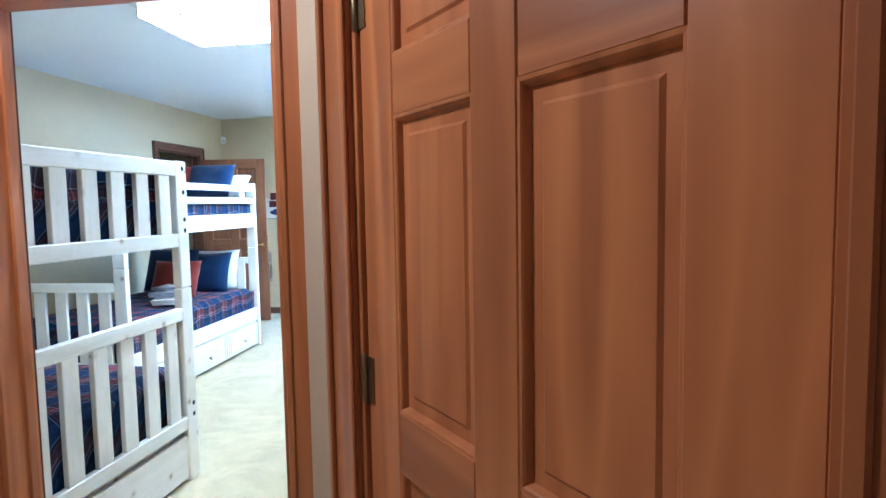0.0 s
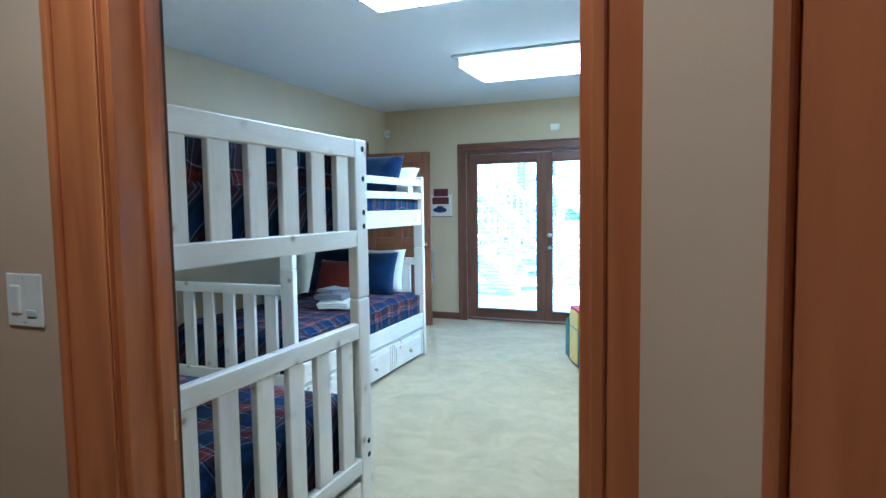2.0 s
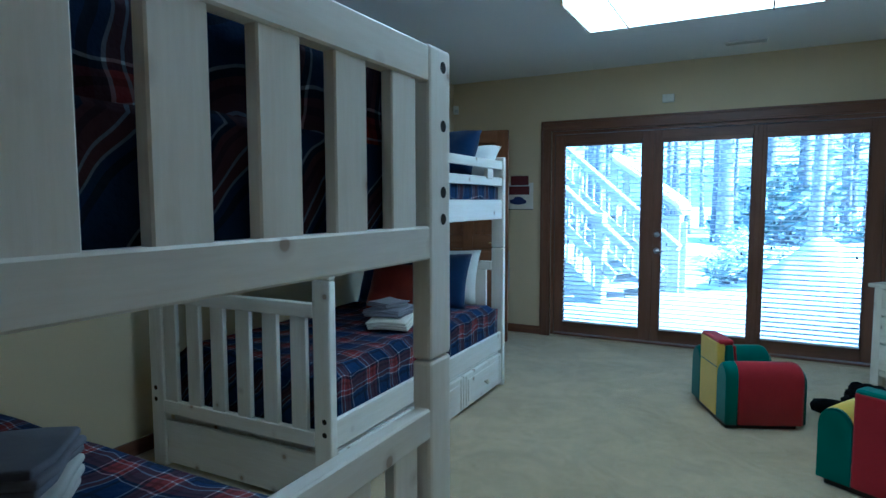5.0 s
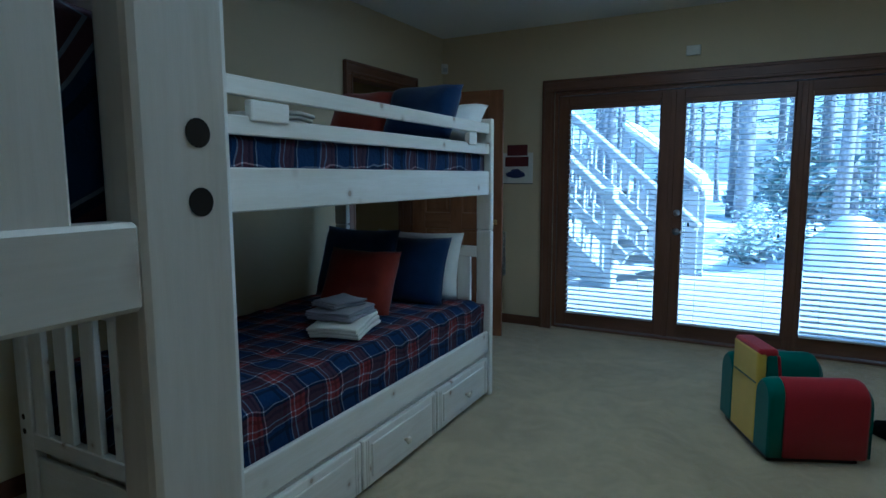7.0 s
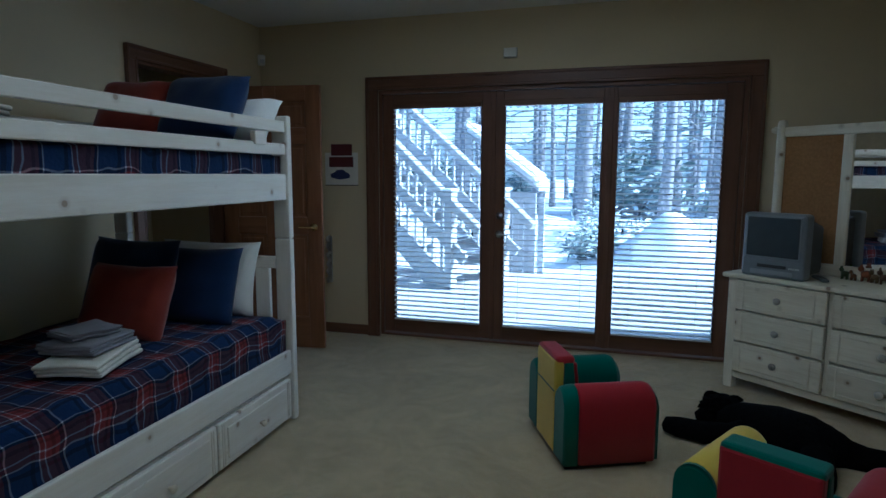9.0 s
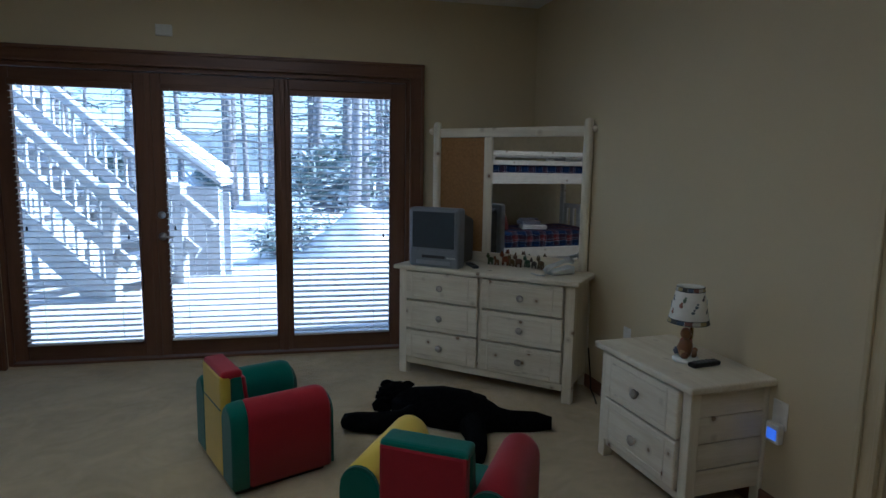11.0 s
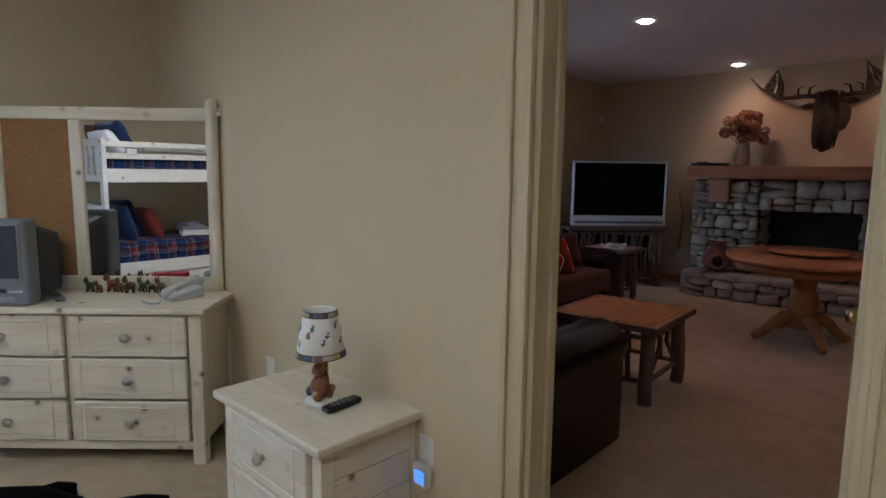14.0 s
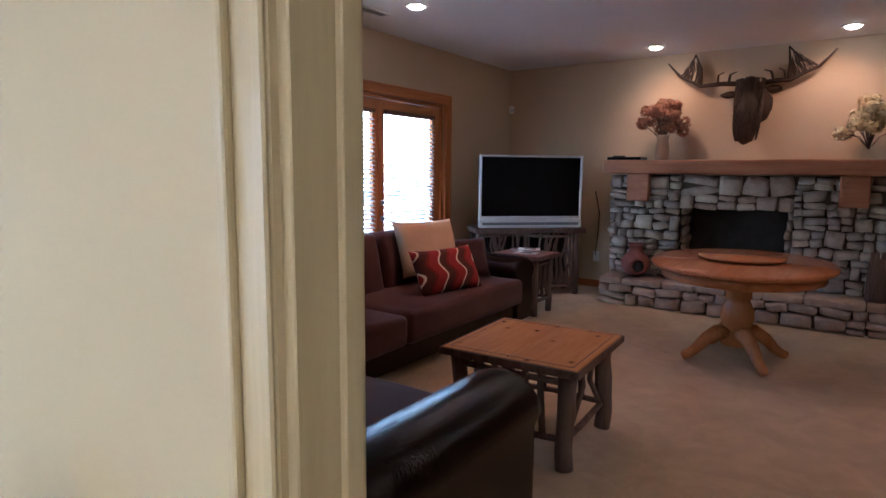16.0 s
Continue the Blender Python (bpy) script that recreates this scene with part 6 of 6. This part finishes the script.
def pad(x0, y0, z0, x1, y1, z1, seed, name, bulge=0.03, mat_=None):
    bm = box(x0, y0, z0, x1, y1, z1, 0.05, 4)
    bmesh.ops.subdivide_edges(bm, edges=bm.edges[:], cuts=3, use_grid_fill=True)
    cx, cy = (x0 + x1) / 2, (y0 + y1) / 2
    for v in bm.verts:
        u, w = (v.co.x - cx) / (x1 - x0) * 2, (v.co.y - cy) / (y1 - y0) * 2
        if v.co.z > (z0 + z1) / 2:
            v.co.z += bulge * max(0, 1 - u * u) * max(0, 1 - w * w)
        v.co += Vector((1, 1, 1)) * 0.012 * noise.noise(v.co * 4 + Vector((seed, 0, 0)))
    for f in bm.faces:
        f.smooth = True
    return part(name, bm, mat_ or BROWNFAB, t)


roll_arm(1.5, 5.56, 2.44, 5.86, 0.65, 0.13)
roll_arm(5.14, 7.1, 5.5, 8.06, 0.6, 0.12)
part("base", boxes([(1.5, 5.82, 0.04, 2.42, 7.1, 0.27), (1.5, 7.12, 0.04, 5.16, 8.0, 0.22)], 0.01), LEATHER, t)
part("back_frame", boxes([(1.42, 5.72, 0.05, 1.62, 8.05, 0.75)], 0.05), LEATHER, t)
part("back_frame", boxes([(1.62, 7.86, 0.05, 5.4, 8.05, 0.72)], 0.05), LEATHER, t)
pad(1.75, 5.85, 0.26, 2.5, 7.06, 0.45, 1, "seat_cushion")
pad(2.0, 7.02, 0.21, 3.54, 7.86, 0.43, 2, "seat_cushion")
pad(3.55, 7.02, 0.21, 5.15, 7.86, 0.43, 3, "seat_cushion")
for k, x0 in enumerate((1.98, 3.02, 4.06)):
    bm = moved(box(0, 0, 0, 1.02, 0.24, 0.5, 0.07, 4), pose(x0, 7.62, 0.40, -12))
    bmesh.ops.subdivide_edges(bm, edges=bm.edges[:], cuts=2, use_grid_fill=True)
    for v in bm.verts:
        v.co += Vector((1, 1, 1)) * 0.014 * noise.noise(v.co * 4 + Vector((k * 7, 0, 0)))
    for f in bm.faces:
        f.smooth = True
    part("back_cushion", bm, BROWNFAB, t)
single("throw_blanket", box(1.9, 6.72, 0.0, 2.52, 7.0, 0.012, 0.004, 2), GREYCLOTH, "thin grey throw folded on the sofa seat", "throw", LIV @ pose(0, 0, 0.47))
for x, y, z, w, h, rx, rz, mm, lab, sd in ((4.46, 7.56, 0.735, 0.62, 0.46, -20, -14, TANFAB, "tan square cushion leaning in the sofa corner", 1), (4.76, 7.42, 0.62, 0.5, 0.36, -24, -30, DARKFAB, "dark brown cushion leaning on the sofa arm", 2), (4.3, 7.26, 0.60, 0.66, 0.36, -26, -10, WAVES, "red cushion with wavy cream and brown stripes on the sofa", 3)):
    single("cushion", cushion(w, h, 0.16, 0.05, sd), mm, lab, "cushion", LIV @ pose(x, y, z, rx, 0, rz), "sofa cushions")


# ---- rustic tables ----
def log_leg(x, y, h, rad, seed, parent):
    pts = []
    for j in range(6):
        pts.append((x + 0.02 * noise.noise(Vector((j * 0.7, seed, 0))), y + 0.02 * noise.noise(Vector((j * 0.7, seed, 4))), h * j / 5))
    bm = tube(pts, [rad * (1.1 + 0.25 * noise.noise(Vector((j * 1.3, seed, 9)))) for j in range(6)], 9)
    part("leg", bm, TWIG, parent)


def rustic_table(m, w, d, h, label, seed, rad=0.038, top=None):
    t2 = thing("rustic_table", m, label, "table", "rustic log tables")
    for k in range(2):
        y0 = k * d / 2
        bm = box(0.0, y0 + 0.002, h - 0.032, w, y0 + d / 2 - 0.002, h, 0.005)
        part("top_plank", bm, top or CEDAR["x"], t2, "knotty cedar plank")
    for a in ((0.03, 0.03, w - 0.03, 0.034), (0.03, d - 0.034, w - 0.03, d - 0.03), (0.03, 0.034, 0.034, d - 0.034), (w - 0.034, 0.034, w - 0.03, d - 0.034)):
        part("inlay_line", box(a[0], a[1], h - 0.004, a[2], a[3], h + 0.0012), BARK, t2)
    for a in ((-0.012, -0.012, w + 0.012, 0.0), (-0.012, d, w + 0.012, d + 0.012), (-0.012, 0.0, 0.0, d), (w, 0.0, w + 0.012, d)):
        bm = box(a[0], a[1], h - 0.04, a[2], a[3], h - 0.002, 0.004)
        part("bark_edge", bm, BARK, t2)
    for i, (x, y) in enumerate(((0.07, 0.07), (w - 0.07, 0.07), (0.07, d - 0.07), (w - 0.07, d - 0.07))):
        log_leg(x, y, h - 0.03, rad, seed + i * 3.3, t2)
    r2 = random.Random(seed)
    for (xa, ya, xb, yb) in ((0.07, 0.07, w - 0.07, 0.07), (0.07, d - 0.07, w - 0.07, d - 0.07), (0.07, 0.07, 0.07, d - 0.07), (w - 0.07, 0.07, w - 0.07, d - 0.07)):
        for z in (0.14, h - 0.09):
            part("stretcher", tube([(xa, ya, z), ((xa + xb) / 2, (ya + yb) / 2, z + r2.uniform(-0.015, 0.015)), (xb, yb, z)], 0.016, 7), TWIG, t2)
        for k in range(4 if xa == xb else 0):
            f = (k + 1) / 5
            x, y = xa + (xb - xa) * f, ya + (yb - ya) * f
            part("twig", tube([(x, y, 0.13), (x + r2.uniform(-0.02, 0.02), y + r2.uniform(-0.03, 0.03), 0.27), (x, y + r2.uniform(-0.04, 0.04), h - 0.05)], 0.017, 7), TWIG, t2)
        if xa != xb:
            part("brace", tube([(xa + 0.03, ya, 0.14), ((xa + xb) / 2 - 0.05, ya, 0.33), (xa + (xb - xa) * 0.35, ya, h - 0.06)], 0.014, 7), TWIG, t2)
            part("brace", tube([(xb - 0.03, ya, 0.14), ((xa + xb) / 2 + 0.05, ya, 0.33), (xb - (xb - xa) * 0.35, ya, h - 0.06)], 0.014, 7), TWIG, t2)
    return t2


rustic_table(pose(3.115, 5.2, 0, 0, 0, 9.8), 0.69, 0.69, 0.5, "rustic coffee table with a knotty cedar top and log legs", 4)
rustic_table(LIV @ pose(5.5, 7.06, 0, 0, 0, -2), 0.44, 0.5, 0.58, "small rustic end table beside the sofa, topped with magazines", 9, 0.028, DARKTOP)
for k, (dx, dy, rz, mm) in enumerate(((0.1, 0.12, 10, PAPER), (0.2, 0.3, -20, DARKRED), (0.3, 0.16, 25, PAPER))):
    t = thing("magazine", LIV @ pose(5.5 + dx * 0.9, 7.05 + dy * 0.8, 0.582 + k * 0.009, 0, 0, rz), "glossy magazine lying on the end table", "magazine", "magazines on the end table")
    part("pages", box(0, 0, 0, 0.15, 0.21, 0.006, 0.001), PAPER, t)
    part("cover", box(0, 0, 0.006, 0.151, 0.211, 0.008, 0.0005), mm, t)
    part("picture", box(0.02, 0.04, 0.0078, 0.13, 0.15, 0.0086), GREYPRINT, t)

# ---- outdoors ----
structure("ground", box(-150, 7.58, -0.5, 150, 260, -0.42), SNOW, "snow covered ground running out to the woods", "ground")
deck = thing("deck", Matrix(), "weathered grey plank deck outside the patio doors, dusted with snow", "deck", "", "structure")
part("joist_frame", boxes([(-7.0, 7.62, -0.40, 1.2, 7.68, -0.07), (-7.0, 11.2, -0.40, 8.2, 11.26, -0.07), (-7.0, 7.68, -0.40, -6.94, 11.2, -0.07), (1.45, 8.36, -0.40, 8.2, 8.42, -0.07), (8.14, 8.42, -0.40, 8.2, 11.2, -0.07)]), STAIRWOOD["x"], deck)
me = mesh_of("plank", box(0, 0, 0, 8.18, 0.132, 0.032, 0.004), DECKWOOD)
me2 = mesh_of("plank", box(0, 0, 0, 15.18, 0.132, 0.032, 0.004), DECKWOOD)
y = 7.62
while y < 11.2:
    p = new("plank", me if y < 8.34 else me2)
    p.parent = deck
    p.matrix_local = pose(-7.0, y, -0.07 + 0.002 * noise.noise(Vector((y * 3, 0, 0))))
    y += 0.139


def snow_mound(x, y, rx, ry, h, seed):
    bm = bmesh.new()
    bmesh.ops.create_grid(bm, x_segments=26, y_segments=26, size=1)
    for v in bm.verts:
        d = min(1, v.co.length)
        v.co = Vector((v.co.x * rx, v.co.y * ry, h * (1 - d * d) ** 1.2 * (1 + 0.4 * noise.noise(v.co * 2.5 + Vector((seed, 0, 0)))) - 0.03 * (d > 0.98)))
    for f in bm.faces:
        f.smooth = True
    single("snow_drift", bm, SNOW, "rounded bank of bright snow beyond the deck", "snow drift", pose(x, y, -0.42), "snow drifts")


snow_mound(0.45, 14.5, 1.6, 1.2, 0.95, 4)
snow_mound(1.6, 15.4, 3.6, 2.6, 0.85, 1)
snow_mound(-0.6, 17.5, 4.5, 2.2, 0.6, 6)
snow_mound(-3.5, 18.5, 5.0, 3.0, 0.7, 2)
snow_mound(6.5, 19.0, 5.0, 3.5, 1.1, 3)

# outside staircase up to the upper deck
t = thing("outdoor_staircase", pose(-2.48, 10.25, -0.04, 0, 0, 152), "weathered wooden staircase with railings climbing to an upper deck", "staircase")
RISE, RUN, N = 0.18, 0.255, 14
for k in range(N):
    part("tread", box(k * RUN, -0.5, (k + 1) * RISE - 0.04, (k + 1) * RUN + 0.03, 0.5, (k + 1) * RISE, 0.004), STAIRWOOD["y"], t)
    part("snow_cap", box(k * RUN + 0.02, -0.46, (k + 1) * RISE, (k + 1) * RUN - 0.01, 0.46, (k + 1) * RISE + 0.03, 0.015, 2), SNOW, t, "white snow on the tread")
slope = math.degrees(math.atan2(RISE, RUN))
L = math.hypot(RISE, RUN) * N
for s in (-0.54, 0.5):
    part("stringer", moved(box(0, s, -0.2, L, s + 0.05, 0.12), pose(0, 0, 0, 0, -slope, 0)), STAIRWOOD["x"], t)
    hr = part("handrail", moved(box(0, s - 0.03, 0.86, L, s + 0.08, 0.96, 0.01), pose(0, 0, 0, 0, -slope, 0)), STAIRWOOD["x"], t)
    part("lower_rail", moved(box(0, s, 0.4, L, s + 0.045, 0.54), pose(0, 0, 0, 0, -slope, 0)), STAIRWOOD["x"], hr)
    for k in range(22):
        x = 0.1 + k * (RUN * N - 0.15) / 22
        z = x * RISE / RUN
        part("baluster", box(x, s + 0.004, z + 0.05, x + 0.03, s + 0.034, z + 1.05), STAIRWOOD["z"], hr)
    part("newel_post", box(-0.1, s - 0.03, -0.4, 0.02, s + 0.08, 1.2, 0.006), STAIRWOOD["z"], t)
    part("post_cap", box(-0.12, s - 0.05, 1.2, 0.04, s + 0.1, 1.24, 0.01), SNOW, t)
    for x in (RUN * 5, RUN * 10, RUN * N):
        part("support_post", box(x, s, -0.4, x + 0.1, s + 0.1, x * RISE / RUN + 0.9), STAIRWOOD["z"], t)
t = thing("upper_deck", pose(-5.62, 11.92, 0, 0, 0, 152), "raised weathered deck platform with a railing on posts", "deck")
part("platform", box(-0.4, -1.6, 2.36, 3.0, 1.3, 2.46, 0.004), STAIRWOOD["x"], t)
part("rim_beam", box(-0.35, -1.62, 2.12, 3.0, -1.56, 2.36), STAIRWOOD["x"], t)
for x, y in ((-0.3, -1.5), (2.8, -1.5), (-0.3, 1.2), (2.8, 1.2), (1.2, -1.5)):
    part("post", box(x, y, -0.42, x + 0.14, y + 0.14, 3.5), STAIRWOOD["z"], t)
for y in (-1.55, 1.25):
    r_ = part("railing", box(-0.3, y, 3.4, 3.0, y + 0.09, 3.44), STAIRWOOD["x"], t)
    for k in range(26):
        part("baluster", box(-0.25 + k * 0.125, y + 0.02, 2.46, -0.215 + k * 0.125, y + 0.055, 3.4), STAIRWOOD["z"], r_)
# snow-laden lean-to roof beyond the deck
t = thing("lean_to_shelter", pose(0, 11.6, 0), "low weathered lean-to shelter with a sloping roof under thick snow", "shelter")


def slope_slab(xa, za, xb, zb, drop, y0, y1):
    bm = bmesh.new()
    ring = [[bm.verts.new((x, y, z)) for x, z in ((xa, za), (xb, zb), (xb, zb - drop), (xa, za - drop))] for y in (y0, y1)]
    for k in range(4):
        bm.faces.new((ring[0][k], ring[0][(k + 1) % 4], ring[1][(k + 1) % 4], ring[1][k]))
    bm.faces.new(ring[0][::-1])
    bm.faces.new(ring[1])
    bmesh.ops.recalc_face_normals(bm, faces=bm.faces[:])
    return bm


bm = slope_slab(-3.0, 2.2, -1.86, 1.34, 0.16, -0.03, 1.3)
bmesh.ops.bevel(bm, geom=bm.edges[:], offset=0.05, segments=3, affect="EDGES")
part("roof_snow", bm, SNOW, t, "thick white snow on the roof")
part("roof", slope_slab(-3.0, 2.036, -1.86, 1.176, 0.05, 0.0, 1.25), STAIRWOOD["x"], t)
part("beam", box(-2.97, 0.02, 1.0, -1.9, 0.1, 1.12, 0.004), STAIRWOOD["x"], t)
for k in range(6):
    part("wall_board", box(-2.9 + k * 0.165, 0.03, -0.42, -2.9 + k * 0.165 + 0.158, 0.06, 1.0, 0.003), STAIRWOOD["z"], t)
for x in (-2.98, -2.0):
    part("post", box(x, 0.02, -0.42, x + 0.1, 0.12, 1.0 if x > -2.5 else 1.95, 0.004), STAIRWOOD["z"], t)
    part("post", box(x, 1.1, -0.42, x + 0.1, 1.2, 1.0 if x > -2.5 else 1.95, 0.004), STAIRWOOD["z"], t)


# ---- trees ----
def leaf_mass(bm, centre, rx, rz, n, r, size=0.16, droop=0.4):
    for _ in range(n):
        d = Vector((r.gauss(0, 0.5), r.gauss(0, 0.5), r.gauss(0, 0.45)))
        c = centre + Vector((d.x * rx, d.y * rx, d.z * rz))
        u = Vector((r.uniform(-1, 1), r.uniform(-1, 1), r.uniform(-droop, 0.2))).normalized()
        w = u.orthogonal().normalized()
        s = size * r.uniform(0.5, 1.3)
        q = [bm.verts.new(c + u * a * s + w * b * s * 0.32) for a, b in ((-1, 0), (0, -1), (1.1, 0), (0, 1))]
        bm.faces.new(q)


def tree(m, h, rad, seed, low, dense):
    r = random.Random(seed)
    t = thing("pine_tree", m, "tall dark evergreen tree with a bare lower trunk in the snow", "tree", "trees beyond the deck")
    bend = r.uniform(-0.25, 0.25)
    pts = [(bend * (j / 7) ** 2, 0.1 * math.sin(j + seed), h * j / 7) for j in range(8)]
    part("trunk", tube(pts, [rad * (1.25 if j == 0 else 1 - 0.11 * j) for j in range(8)], 10), TREEBARK, t)
    limb = bmesh.new()
    crown = bmesh.new()
    n = 30
    for k in range(n):
        z = h * (low + (0.97 - low) * k / n)
        a = k * 2.4 + r.uniform(-0.4, 0.4)
        ln = (1 - k / n * 0.75) * r.uniform(1.1, 2.6)
        p0 = Vector((bend * (z / h) ** 2, 0, z))
        p1 = p0 + Vector((math.cos(a) * ln * 0.5, math.sin(a) * ln * 0.5, -0.05))
        p2 = p0 + Vector((math.cos(a) * ln, math.sin(a) * ln, -0.3 * r.random() - 0.1))
        tube([p0, p1, p2], [0.04, 0.025, 0.008], 5, limb)
        for q in (0.45, 0.75, 1.0):
            leaf_mass(crown, p0.lerp(p2, q), 0.55, 0.3, dense, r)
    part("limbs", limb, TREEBARK, t)
    part("crown", crown, HAZYSNOWYNEEDLES, t)
    return t


base_trees = [tree(pose(-9, 24, -0.42), 15, 0.17, 1, 0.3, 3), tree(pose(1.9, 20.5, -0.42), 17, 0.2, 2, 0.38, 3), tree(pose(-3.6, 26, -0.42), 14, 0.13, 3, 0.2, 3)]
rt = random.Random(21)
spots = [(-1.6, 19.5), (-0.5, 24), (0.4, 18.8), (3.3, 23), (4.6, 19.5), (6.5, 25), (8.5, 21), (-5.8, 22), (-7.5, 28), (-2.4, 30), (0.8, 29), (2.6, 32), (5.2, 31), (9.5, 30), (-11, 32), (-5, 35), (-0.6, 37), (4, 38), (8, 38), (12, 27), (14, 34), (-14, 27), (-9, 40), (1.6, 42), (11, 42), (-3, 44), (6, 46), (-17, 36), (18, 30), (20, 40), (-22, 30), (25, 36), (-28, 42), (30, 30)]
spots += [(rt.uniform(-16, 18), rt.uniform(19, 48)) for _ in range(46)]
for k, (x, y) in enumerate(spots):
    s = rt.uniform(0.8, 1.25)
    copy_thing(base_trees[k % 3], pose(x, y, -0.42, 0, 0, rt.uniform(0, 360)) @ Matrix.Scale(1.0, 4)).scale = (s, s, s)


def shrub(x, y, s, seed):
    r = random.Random(seed)
    t = thing("shrub", pose(x, y, -0.42), "low dark evergreen shrub with snow around it", "shrub", "shrubs by the deck")
    st = bmesh.new()
    lv = bmesh.new()
    for k in range(16):
        a = r.uniform(0, 6.28)
        p = Vector((math.cos(a) * s * r.uniform(0.2, 0.8), math.sin(a) * s * r.uniform(0.2, 0.8), s * r.uniform(0.4, 1.0)))
        tube([(0, 0, 0), p * 0.5 + Vector((0, 0, 0.1)), p], [0.03, 0.02, 0.008], 5, st)
        leaf_mass(lv, p, s * 0.42, s * 0.35, 60, r, 0.08)
    part("stems", st, TREEBARK, t)
    part("foliage", lv, HAZYSNOWYNEEDLES, t)
    return t


small = shrub(-1.3, 14.6, 0.6, 1)
shrub(-0.9, 16.5, 1.0, 2)
shrub(2.7, 17.0, 0.9, 3)
shrub(-7.5, 17.5, 1.0, 4)
shrub(5.2, 13.8, 1.0, 5)
for k in range(14):
    k_s = rt.uniform(1.4, 3.0)
    copy_thing(small, pose(rt.uniform(-14, 16), rt.uniform(21, 40), -0.42, 0, 0, rt.uniform(0, 360))).scale = (k_s, k_s, k_s * 1.3)
structure("backdrop", box(-160, 200, -1, 160, 201, 12), HAZYWOODS, "distant line of snowy woods, its haze put into the pale colour", "backdrop")
